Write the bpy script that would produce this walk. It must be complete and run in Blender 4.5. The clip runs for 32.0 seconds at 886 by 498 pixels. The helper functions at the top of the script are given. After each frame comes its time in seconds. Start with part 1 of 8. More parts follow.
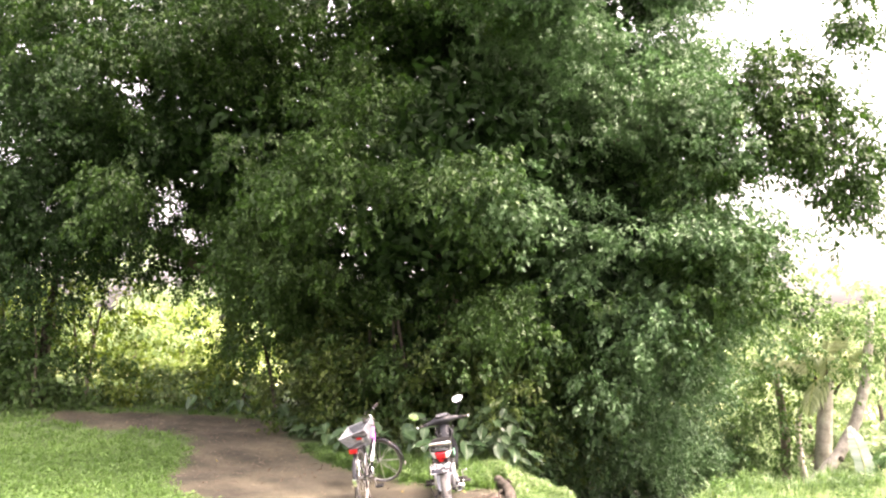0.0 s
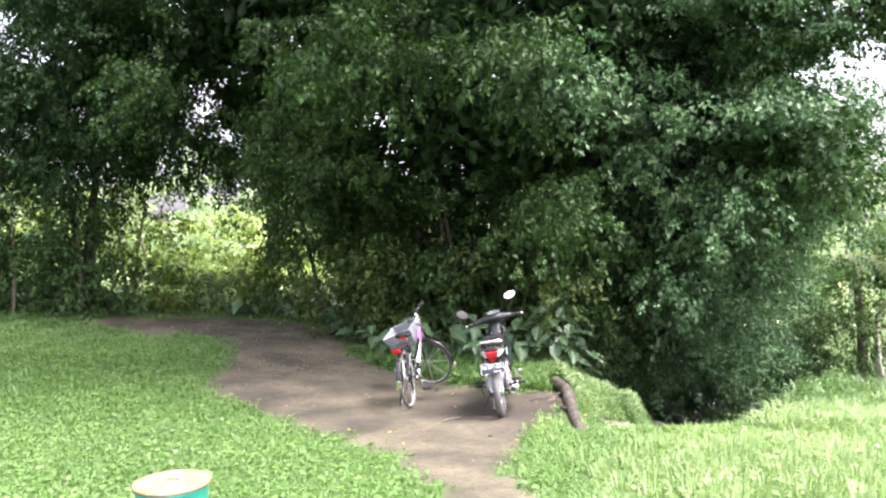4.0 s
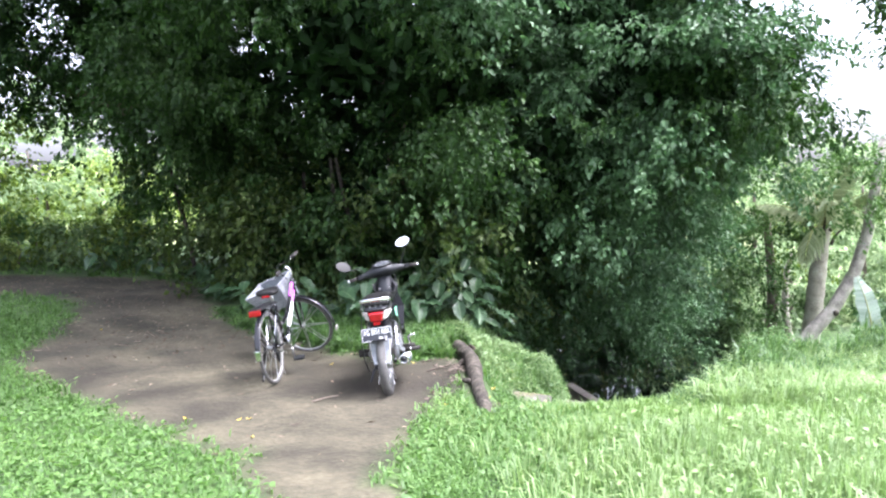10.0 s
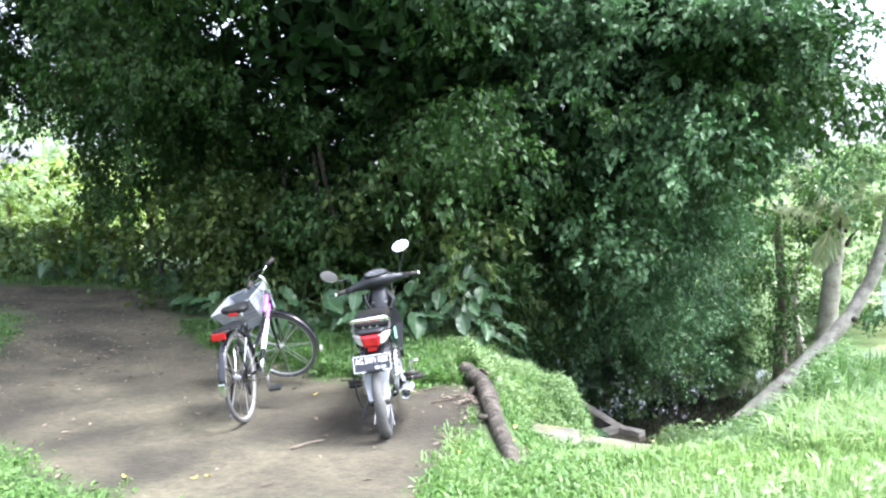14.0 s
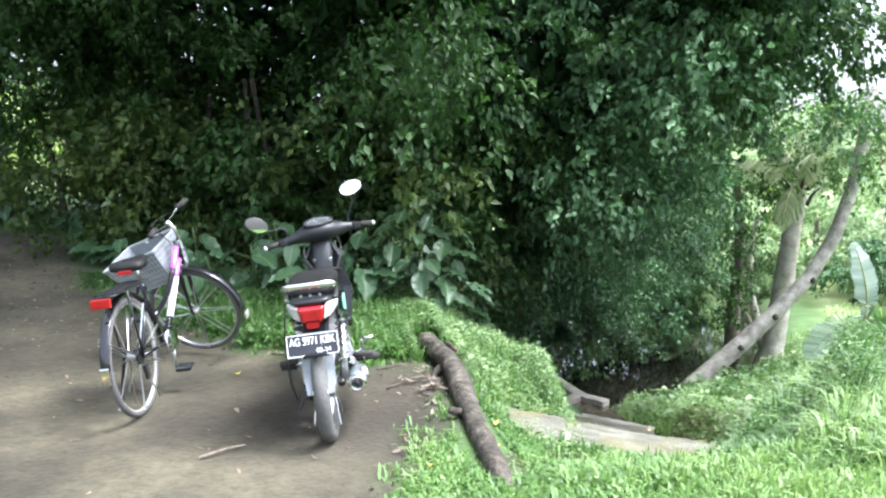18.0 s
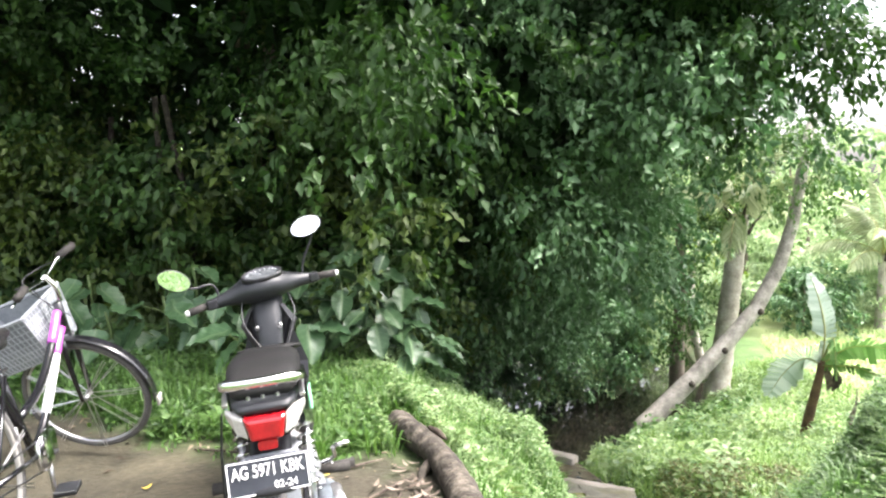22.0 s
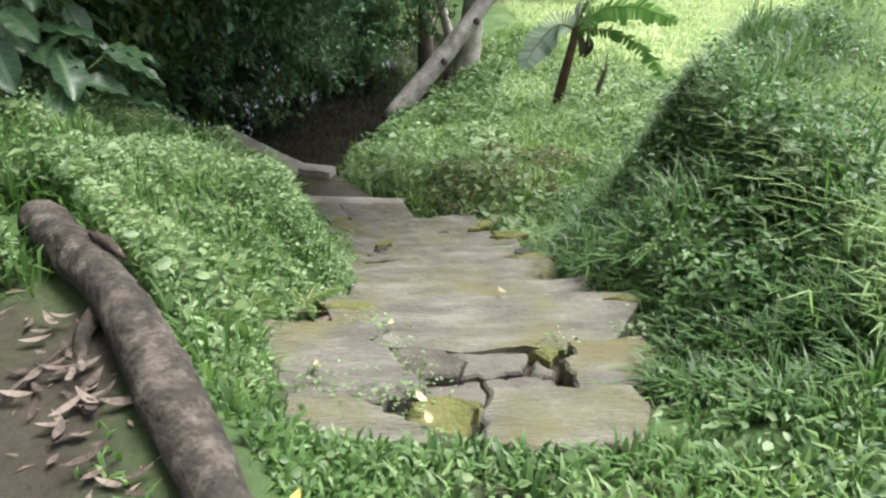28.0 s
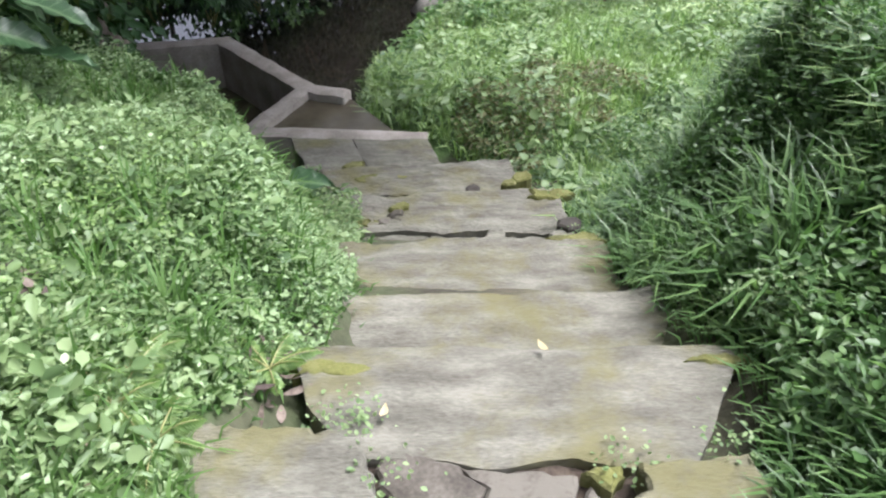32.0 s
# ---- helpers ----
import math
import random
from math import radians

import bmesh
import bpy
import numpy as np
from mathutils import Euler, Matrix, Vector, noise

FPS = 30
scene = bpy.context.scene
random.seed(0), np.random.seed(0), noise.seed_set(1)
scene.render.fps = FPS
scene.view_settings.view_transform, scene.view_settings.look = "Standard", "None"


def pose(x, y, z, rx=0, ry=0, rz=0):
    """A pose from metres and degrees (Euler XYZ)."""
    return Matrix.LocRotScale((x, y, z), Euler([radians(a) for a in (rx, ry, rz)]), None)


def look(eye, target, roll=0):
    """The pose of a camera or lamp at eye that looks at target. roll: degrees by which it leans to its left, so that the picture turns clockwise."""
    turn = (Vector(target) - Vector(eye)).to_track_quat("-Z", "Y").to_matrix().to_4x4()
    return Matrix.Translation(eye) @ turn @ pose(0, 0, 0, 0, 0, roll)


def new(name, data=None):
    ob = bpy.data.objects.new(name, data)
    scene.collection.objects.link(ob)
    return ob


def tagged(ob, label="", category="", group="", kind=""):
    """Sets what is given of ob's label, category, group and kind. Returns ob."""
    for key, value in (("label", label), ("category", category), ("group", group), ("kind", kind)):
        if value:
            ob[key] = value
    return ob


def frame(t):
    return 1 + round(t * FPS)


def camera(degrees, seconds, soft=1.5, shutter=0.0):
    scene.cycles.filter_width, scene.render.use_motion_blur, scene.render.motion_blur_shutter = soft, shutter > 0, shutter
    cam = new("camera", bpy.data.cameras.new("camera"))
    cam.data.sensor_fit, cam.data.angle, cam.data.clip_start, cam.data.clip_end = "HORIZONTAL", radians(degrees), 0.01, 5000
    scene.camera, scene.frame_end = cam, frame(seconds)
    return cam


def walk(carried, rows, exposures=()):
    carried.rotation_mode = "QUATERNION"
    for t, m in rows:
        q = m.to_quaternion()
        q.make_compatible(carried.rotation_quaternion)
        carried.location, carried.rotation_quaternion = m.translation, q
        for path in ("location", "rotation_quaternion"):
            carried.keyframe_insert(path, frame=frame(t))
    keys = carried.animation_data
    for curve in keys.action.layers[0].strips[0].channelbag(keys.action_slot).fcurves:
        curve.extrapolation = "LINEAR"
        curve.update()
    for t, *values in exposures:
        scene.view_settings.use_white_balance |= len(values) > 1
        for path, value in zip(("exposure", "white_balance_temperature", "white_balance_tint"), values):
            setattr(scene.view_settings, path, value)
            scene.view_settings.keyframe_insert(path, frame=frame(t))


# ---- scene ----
cam = camera(61.9, 32.0, soft=2.2)
METRES, EYE, TILT, LEAN, TURN = 9.5, 1.55, 6.0, 0.0, 0.0
ROWS = [
    (0.0, 0.0, 0.0, 0.0, 0.0, 0.0, -0.0),
    (0.5, -0.0011, 0.0076, -0.0037, -0.58, -2.04, -0.2),
    (1.0, -0.0047, 0.0209, -0.0094, -0.63, -4.45, 0.24),
    (1.5, -0.0081, 0.0334, -0.0152, 0.24, -6.34, 1.09),
    (2.0, -0.0033, 0.0446, -0.0207, 2.64, -6.67, 0.67),
    (2.5, 0.0046, 0.0584, -0.0264, 3.7, -7.0, 0.05),
    (4.5, 0.0061, 0.1158, -0.0436, 4.08, -6.78, 1.78),
    (5.0, 0.0132, 0.1291, -0.0503, 3.74, -7.34, 1.72),
    (5.5, 0.0146, 0.1406, -0.0516, 2.12, -8.21, 1.56),
    (6.0, 0.0161, 0.1542, -0.0538, 1.51, -7.6, 1.86),
    (6.5, 0.0137, 0.1677, -0.0545, 0.9, -7.7, 2.18),
    (7.0, 0.0175, 0.1819, -0.0603, 0.99, -8.81, 2.38),
    (7.5, 0.0244, 0.1958, -0.0633, 1.11, -9.12, 1.66),
    (8.0, 0.0309, 0.2106, -0.0681, 0.67, -9.61, 1.17),
    (8.5, 0.0263, 0.2271, -0.0704, -1.08, -9.8, 1.37),
    (9.0, 0.0251, 0.2458, -0.0743, -2.29, -10.19, 1.72),
    (9.5, 0.0249, 0.261, -0.0776, -2.88, -10.25, 1.22),
    (10.0, 0.026, 0.2768, -0.0806, -2.79, -10.21, 0.44),
    (10.5, 0.029, 0.2922, -0.0838, -2.63, -10.72, 0.29),
    (11.0, 0.0238, 0.3146, -0.0866, -3.84, -10.49, 0.9),
    (11.5, 0.0199, 0.3318, -0.0901, -3.68, -10.82, 1.19),
    (12.0, 0.0197, 0.3476, -0.0931, -2.38, -10.36, 0.77),
    (12.5, 0.0211, 0.3603, -0.0951, -1.5, -10.03, 0.54),
    (13.0, 0.0214, 0.3733, -0.0955, -1.71, -9.45, 0.71),
    (13.5, 0.0163, 0.3885, -0.0961, -3.25, -9.15, 0.89),
    (14.0, 0.0132, 0.4048, -0.1011, -4.03, -10.0, 0.45),
    (14.5, 0.0143, 0.4205, -0.1058, -4.46, -10.28, -0.16),
    (15.0, 0.0161, 0.4386, -0.109, -4.69, -10.83, -0.94),
    (15.5, 0.015, 0.4531, -0.1122, -6.15, -11.89, -1.33),
    (17.5, 0.0085, 0.5155, -0.1248, -7.39, -13.37, -1.33),
    (18.0, 0.0075, 0.5346, -0.1274, -8.35, -13.83, -1.87),
    (18.5, 0.0014, 0.5552, -0.1304, -10.26, -14.6, -1.89),
    (19.0, -0.0018, 0.5729, -0.1346, -9.98, -14.73, -1.99),
    (19.5, -0.0002, 0.5878, -0.1353, -8.96, -13.18, -2.25),
    (20.0, -0.0007, 0.6037, -0.1378, -9.79, -12.72, -2.69),
    (20.5, -0.0051, 0.6213, -0.1398, -12.34, -12.05, -1.88),
    (21.0, -0.0108, 0.6373, -0.1415, -13.63, -12.11, -1.4),
    (21.5, -0.0112, 0.6479, -0.1436, -13.67, -11.79, -1.72),
    (22.0, -0.0081, 0.6626, -0.145, -14.75, -11.21, -2.31),
    (22.5, -0.0054, 0.675, -0.1482, -16.68, -11.66, -3.37),
    (23.0, -0.005, 0.6911, -0.1517, -20.03, -12.43, -3.79),
    (23.5, -0.0077, 0.7084, -0.1558, -22.44, -14.27, -3.25),
    (24.0, -0.006, 0.7186, -0.1594, -23.44, -17.22, -2.5),
    (24.5, 0.0043, 0.7314, -0.1659, -24.93, -20.85, -2.13),
    (25.0, 0.0154, 0.7444, -0.1702, -26.24, -24.28, -3.13),
    (25.5, 0.0225, 0.7588, -0.1741, -28.85, -26.0, -3.97),
    (26.0, 0.0257, 0.7785, -0.1786, -32.35, -28.63, -3.99),
    (26.5, 0.0316, 0.793, -0.1831, -34.05, -30.98, -4.51),
    (28.5, 0.0701, 0.8341, -0.1907, -35.06, -35.23, -4.0),
    (29.0, 0.0769, 0.8476, -0.1921, -35.17, -36.0, -3.65),
    (29.5, 0.0859, 0.8565, -0.1938, -33.51, -36.95, -3.74),
    (30.0, 0.0993, 0.8646, -0.1939, -30.69, -39.48, -3.71),
    (30.5, 0.1099, 0.872, -0.1947, -29.45, -42.06, -3.38),
    (31.0, 0.1135, 0.887, -0.1966, -30.11, -43.06, -3.16),
    (31.5, 0.1182, 0.8979, -0.2002, -32.26, -43.3, -2.64),
    (32.0, 0.1277, 0.9062, -0.2043, -32.41, -43.47, -2.98),
]
walk(cam, [(t, pose(0, 0, EYE, TILT, LEAN, TURN) @ pose(METRES * x, METRES * y, METRES * z, 90 + pitch, roll, yaw)) for t, x, y, z, yaw, pitch, roll in ROWS], exposures=[
    (0.0, 3.08, 7500, 31), (1.0, 2.8, 7250, 29), (2.5, 2.5, 6700, 26), (5.0, 2.65, 6200, 23), (9.0, 2.4, 5800, 21), (12.0, 2.4, 5800, 19), (14.0, 2.66, 5700, 15), (18.0, 2.38, 5750, 11), (20.0, 2.54, 5900, 11), (22.0, 2.62, 6450, 15), (23.0, 2.44, 6800, 19), (24.0, 2.11, 7100, 18), (25.0, 1.7, 6800, 13), (26.0, 1.66, 6900, 13), (29.0, 1.41, 5900, 13), (30.0, 1.5, 5900, 14), (31.0, 1.68, 5900, 15), (32.0, 1.76, 5900, 18)])

# ---- world and light ----
world = bpy.data.worlds.new("world")
scene.world = world
world.use_nodes = True
wn, wl = world.node_tree.nodes, world.node_tree.links
sky = wn.new("ShaderNodeTexSky")
sky.sky_type = "NISHITA"
sky.sun_disc = False
SUN_EL, SUN_AZ = 66.0, 104.0     # azimuth clockwise from +y
sky.sun_elevation, sky.sun_rotation = radians(SUN_EL), radians(SUN_AZ)
sky.air_density, sky.dust_density, sky.ozone_density = 1.0, 6.0, 1.0
haze = wn.new("ShaderNodeHueSaturation")
haze.inputs["Saturation"].default_value = 0.3
wl.new(sky.outputs["Color"], haze.inputs["Color"])
wl.new(haze.outputs["Color"], wn["Background"].inputs["Color"])
wn["Background"].inputs["Strength"].default_value = 0.15
sun_data = bpy.data.lights.new("sun", "SUN")
sun_data.energy, sun_data.angle, sun_data.color = 1.7, radians(24), (1.0, 0.96, 0.88)
sun = new("sun", sun_data)
sun.matrix_world = look((0, 0, 0), (-math.sin(radians(SUN_AZ)) * math.cos(radians(SUN_EL)), -math.cos(radians(SUN_AZ)) * math.cos(radians(SUN_EL)), -math.sin(radians(SUN_EL))))

# ---- materials ----
def material(name, stops, scale=4.0, fine=60.0, rough=0.8, bump=0.3, bump_scale=None, metal=0.0, spec=0.4, per=None, coat=0.0, detail=6.0, dist=0.01):
    """A surface coloured by broad noise and fine grain; per: 'island' or 'object' shifts each piece. stops: colours from dark to light."""
    m = bpy.data.materials.new(name)
    m.use_nodes = True
    n, l = m.node_tree.nodes, m.node_tree.links
    b = n["Principled BSDF"]
    co = n.new("ShaderNodeTexCoord")
    n1 = n.new("ShaderNodeTexNoise")
    n1.inputs["Scale"].default_value, n1.inputs["Detail"].default_value = scale, detail
    n2 = n.new("ShaderNodeTexNoise")
    n2.inputs["Scale"].default_value, n2.inputs["Detail"].default_value = fine, 4.0
    l.new(co.outputs["Object"], n1.inputs["Vector"])
    l.new(co.outputs["Object"], n2.inputs["Vector"])
    mix = n.new("ShaderNodeMath")
    mix.operation = "MULTIPLY_ADD"
    mix.inputs[1].default_value = 0.35
    l.new(n2.outputs["Fac"], mix.inputs[0])
    s = n.new("ShaderNodeMath")
    s.operation = "MULTIPLY"
    s.inputs[1].default_value = 0.65
    l.new(n1.outputs["Fac"], s.inputs[0])
    l.new(s.outputs[0], mix.inputs[2])
    last = mix.outputs[0]
    if per:
        if per == "island":
            r = n.new("ShaderNodeNewGeometry").outputs["Random Per Island"]
        else:
            r = n.new("ShaderNodeObjectInfo").outputs["Random"]
        k = n.new("ShaderNodeMath")
        k.operation = "MULTIPLY_ADD"
        k.inputs[1].default_value = 0.36
        l.new(r, k.inputs[0])
        a = n.new("ShaderNodeMath")
        a.operation = "ADD"
        a.inputs[1].default_value = -0.18
        l.new(last, a.inputs[0])
        l.new(a.outputs[0], k.inputs[2])
        last = k.outputs[0]
    ramp = n.new("ShaderNodeValToRGB")
    el = ramp.color_ramp.elements
    lo, hi = 0.33, 0.67
    while len(el) < len(stops):
        el.new(0.5)
    for i, c in enumerate(stops):
        el[i].position = lo + (hi - lo) * i / max(1, len(stops) - 1)
        el[i].color = (*c, 1)
    l.new(last, ramp.inputs["Fac"])
    l.new(ramp.outputs["Color"], b.inputs["Base Color"])
    b.inputs["Roughness"].default_value, b.inputs["Metallic"].default_value = rough, metal
    b.inputs["Specular IOR Level"].default_value = spec
    b.inputs["Coat Weight"].default_value = coat
    if bump:
        n3 = n.new("ShaderNodeTexNoise")
        n3.inputs["Scale"].default_value, n3.inputs["Detail"].default_value = bump_scale or fine, 8.0
        l.new(co.outputs["Object"], n3.inputs["Vector"])
        bp = n.new("ShaderNodeBump")
        bp.inputs["Strength"].default_value, bp.inputs["Distance"].default_value = bump, dist
        l.new(n3.outputs["Fac"], bp.inputs["Height"])
        l.new(bp.outputs["Normal"], b.inputs["Normal"])
    return m


def leaf_material(name, stops, rough=0.45, through_light=0.35, spec=0.4):
    """A leaf: each one its own tint, with light shining through."""
    m = bpy.data.materials.new(name)
    m.use_nodes = True
    n, l = m.node_tree.nodes, m.node_tree.links
    b, out = n["Principled BSDF"], n["Material Output"]
    g = n.new("ShaderNodeNewGeometry")
    nz = n.new("ShaderNodeTexNoise")
    nz.inputs["Scale"].default_value, nz.inputs["Detail"].default_value = 0.9, 3.0
    co = n.new("ShaderNodeTexCoord")
    l.new(co.outputs["Object"], nz.inputs["Vector"])
    k = n.new("ShaderNodeMath")
    k.operation = "MULTIPLY_ADD"
    k.inputs[1].default_value = 0.5
    l.new(g.outputs["Random Per Island"], k.inputs[0])
    h = n.new("ShaderNodeMath")
    h.operation = "MULTIPLY"
    h.inputs[1].default_value = 0.5
    l.new(nz.outputs["Fac"], h.inputs[0])
    l.new(h.outputs[0], k.inputs[2])
    ramp = n.new("ShaderNodeValToRGB")
    el = ramp.color_ramp.elements
    while len(el) < len(stops):
        el.new(0.5)
    for i, c in enumerate(stops):
        el[i].position = 0.2 + 0.65 * i / max(1, len(stops) - 1)
        el[i].color = (*c, 1)
    l.new(k.outputs[0], ramp.inputs["Fac"])
    l.new(ramp.outputs["Color"], b.inputs["Base Color"])
    b.inputs["Roughness"].default_value, b.inputs["Specular IOR Level"].default_value = rough, spec
    tr = n.new("ShaderNodeBsdfTranslucent")
    hs = n.new("ShaderNodeHueSaturation")
    hs.inputs["Saturation"].default_value, hs.inputs["Value"].default_value = 1.15, 1.5
    l.new(ramp.outputs["Color"], hs.inputs["Color"])
    l.new(hs.outputs["Color"], tr.inputs["Color"])
    mx = n.new("ShaderNodeMixShader")
    mx.inputs[0].default_value = through_light
    l.new(b.outputs[0], mx.inputs[1])
    l.new(tr.outputs[0], mx.inputs[2])
    l.new(mx.outputs[0], out.inputs["Surface"])
    return m


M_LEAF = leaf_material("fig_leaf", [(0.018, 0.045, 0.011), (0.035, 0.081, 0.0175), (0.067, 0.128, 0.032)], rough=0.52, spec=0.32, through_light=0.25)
# paler copy of the fig leaf, with the light on the open side painted in
M_LEAF_R = leaf_material("fig_leaf_lit", [(0.036, 0.082, 0.033), (0.071, 0.142, 0.057), (0.124, 0.212, 0.102)], rough=0.5, spec=0.36, through_light=0.25)
M_LEAF_MID = leaf_material("tree_leaf", [(0.035, 0.075, 0.022), (0.068, 0.128, 0.037), (0.12, 0.2, 0.068)], rough=0.5, spec=0.36, through_light=0.3)
M_LEAF_OLIVE = leaf_material("fig_leaf_olive", [(0.024, 0.046, 0.01), (0.05, 0.083, 0.016), (0.098, 0.144, 0.032)], rough=0.5, spec=0.34, through_light=0.3)
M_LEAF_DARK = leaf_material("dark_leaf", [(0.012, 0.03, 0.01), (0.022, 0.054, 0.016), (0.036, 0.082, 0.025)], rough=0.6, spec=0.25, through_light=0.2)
# very pale: the sunshine behind the left gap is put into this leaf colour
M_LEAF_BRIGHT = leaf_material("sunlit_leaf", [(0.15, 0.23, 0.065), (0.31, 0.4, 0.15), (0.5, 0.56, 0.3)], rough=0.5, through_light=0.5)
# pale greyish green, with the background's bright haze painted into the leaf
M_HEDGE = leaf_material("hazed_hedge_leaf", [(0.14, 0.21, 0.105), (0.23, 0.31, 0.16), (0.36, 0.435, 0.26)], rough=0.55, through_light=0.45)
M_SAP = leaf_material("sapling_leaf", [(0.05, 0.09, 0.016), (0.11, 0.165, 0.032), (0.24, 0.3, 0.08)], rough=0.5, through_light=0.45)
M_HERB = leaf_material("herb_leaf", [(0.074, 0.134, 0.05), (0.152, 0.228, 0.092), (0.27, 0.355, 0.172)], rough=0.45)
M_GRASS = leaf_material("lawn_blade", [(0.06, 0.125, 0.03), (0.1, 0.19, 0.05), (0.16, 0.26, 0.08)], rough=0.5)
M_TALL = leaf_material("tall_grass_blade", [(0.11, 0.185, 0.062), (0.195, 0.29, 0.108), (0.32, 0.41, 0.2)], rough=0.45)
M_BANK = leaf_material("bank_grass_blade", [(0.036, 0.08, 0.024), (0.074, 0.145, 0.042), (0.15, 0.24, 0.085)], rough=0.42)
M_TRAIL = leaf_material("trail_blade", [(0.11, 0.19, 0.055), (0.18, 0.28, 0.09), (0.3, 0.4, 0.17)], rough=0.45)
M_MINT = leaf_material("mint_leaf", [(0.135, 0.215, 0.096), (0.235, 0.33, 0.158), (0.36, 0.465, 0.265)], rough=0.4)
M_FIELD = leaf_material("paddy_blade", [(0.25, 0.34, 0.14), (0.32, 0.41, 0.19), (0.4, 0.47, 0.25)], rough=0.5)
M_BARK = material("grey_bark", [(0.07, 0.058, 0.045), (0.15, 0.125, 0.1), (0.25, 0.215, 0.17)], scale=5, fine=40, rough=0.9, bump=0.8, bump_scale=22, dist=0.02)
M_LOG = material("log_bark", [(0.015, 0.0125, 0.01), (0.045, 0.038, 0.029), (0.125, 0.107, 0.084)], scale=14, fine=70, rough=0.92, bump=1.0, bump_scale=17, dist=0.03)
M_CONC = material("worn_concrete", [(0.068, 0.065, 0.05), (0.124, 0.12, 0.094), (0.205, 0.2, 0.162)], scale=5, fine=60, rough=0.92, bump=1.0, bump_scale=26, dist=0.016)
cn, cl = M_CONC.node_tree.nodes, M_CONC.node_tree.links
cg = cn.new("ShaderNodeNewGeometry")
cm = cn.new("ShaderNodeMapping")
cm.vector_type = "TEXTURE"
cm.inputs["Rotation"].default_value[2] = radians(-32)
cm.inputs["Scale"].default_value = (1.2, 0.42, 0.5)
cl.new(cg.outputs["Position"], cm.inputs["Vector"])
for nd in [k for k in cn if k.bl_idname == "ShaderNodeTexNoise"]:
    cl.new(cm.outputs["Vector"], nd.inputs["Vector"])

# ---- mesh helpers ----


def mesh_np(name, V, F):
    V, F = np.asarray(V, np.float32), np.asarray(F, np.int32)
    me = bpy.data.meshes.new(name)
    me.vertices.add(len(V))
    me.vertices.foreach_set("co", V.ravel())
    me.loops.add(F.size)
    me.loops.foreach_set("vertex_index", F.ravel())
    me.polygons.add(len(F))
    me.polygons.foreach_set("loop_start", np.arange(0, F.size, F.shape[1], dtype=np.int32))
    me.update(calc_edges=True)
    return me


def solid(name, V, F, mat, parent=None, label="", smooth=False):
    me = mesh_np(name, V, F)
    me.materials.append(mat)
    if smooth:
        me.polygons.foreach_set("use_smooth", np.ones(len(me.polygons), bool))
    ob = new(name, me)
    ob.parent = parent
    if label:
        tagged(ob, label)
    return ob


def part(name, bm, mat, parent=None, label="", smooth=False):
    """Links a bmesh as one mesh object under a thing or a part."""
    bmesh.ops.recalc_face_normals(bm, faces=bm.faces)
    me = bpy.data.meshes.new(name)
    bm.to_mesh(me)
    bm.free()
    me.materials.append(mat)
    if smooth:
        me.polygons.foreach_set("use_smooth", np.ones(len(me.polygons), bool))
    ob = new(name, me)
    ob.parent = parent
    if label:
        tagged(ob, label)
    return ob


def box(sx, sy, sz, m=None, bev=0.01, seg=2):
    """A bevelled box as a bmesh."""
    bm = bmesh.new()
    bmesh.ops.create_cube(bm, size=1, matrix=Matrix.Diagonal((sx, sy, sz, 1)))
    if bev:
        bmesh.ops.bevel(bm, geom=bm.edges[:], offset=bev, segments=seg, affect="EDGES", profile=0.6)
    if m is not None:
        bm.transform(m)
    return bm


def loft(rings, caps=True):
    """A skin over rings of points."""
    bm = bmesh.new()
    rs = [[bm.verts.new(p) for p in r] for r in rings]
    n = len(rs[0])
    for a, b in zip(rs, rs[1:]):
        for k in range(n):
            bm.faces.new((a[k], a[(k + 1) % n], b[(k + 1) % n], b[k]))
    if caps:
        bm.faces.new(rs[0][::-1])
        bm.faces.new(rs[-1])
    return bm


def oval(y, cx, cz, rx, rz, n=16, p=2.6):
    """A rounded-rectangle ring across y."""
    out = []
    for k in range(n):
        a = 2 * math.pi * k / n
        c, s = math.cos(a), math.sin(a)
        out.append((cx + rx * math.copysign(abs(c) ** (2 / p), c), y, cz + rz * math.copysign(abs(s) ** (2 / p), s)))
    return out


def hoop(c, R, r, seg=40, sides=8, a0=0.0, a1=2 * math.pi, flat=1.0):
    """A ring or arc about the x axis; flat widens it along x."""
    bm = bmesh.new()
    full = abs(a1 - a0 - 2 * math.pi) < 1e-6
    rings = []
    for i in range(seg if full else seg + 1):
        a = a0 + (a1 - a0) * i / seg
        cy, cz = math.cos(a), math.sin(a)
        ring = []
        for k in range(sides):
            b = 2 * math.pi * k / sides
            q = R + r * math.cos(b)
            ring.append(bm.verts.new((c[0] + r * flat * math.sin(b), c[1] + q * cy, c[2] + q * cz)))
        rings.append(ring)
    pairs = list(zip(rings, rings[1:] + rings[:1])) if full else list(zip(rings, rings[1:]))
    for a, b in pairs:
        for k in range(sides):
            bm.faces.new((a[k], a[(k + 1) % sides], b[(k + 1) % sides], b[k]))
    if not full:
        bm.faces.new(rings[0][::-1])
        bm.faces.new(rings[-1])
    return bm


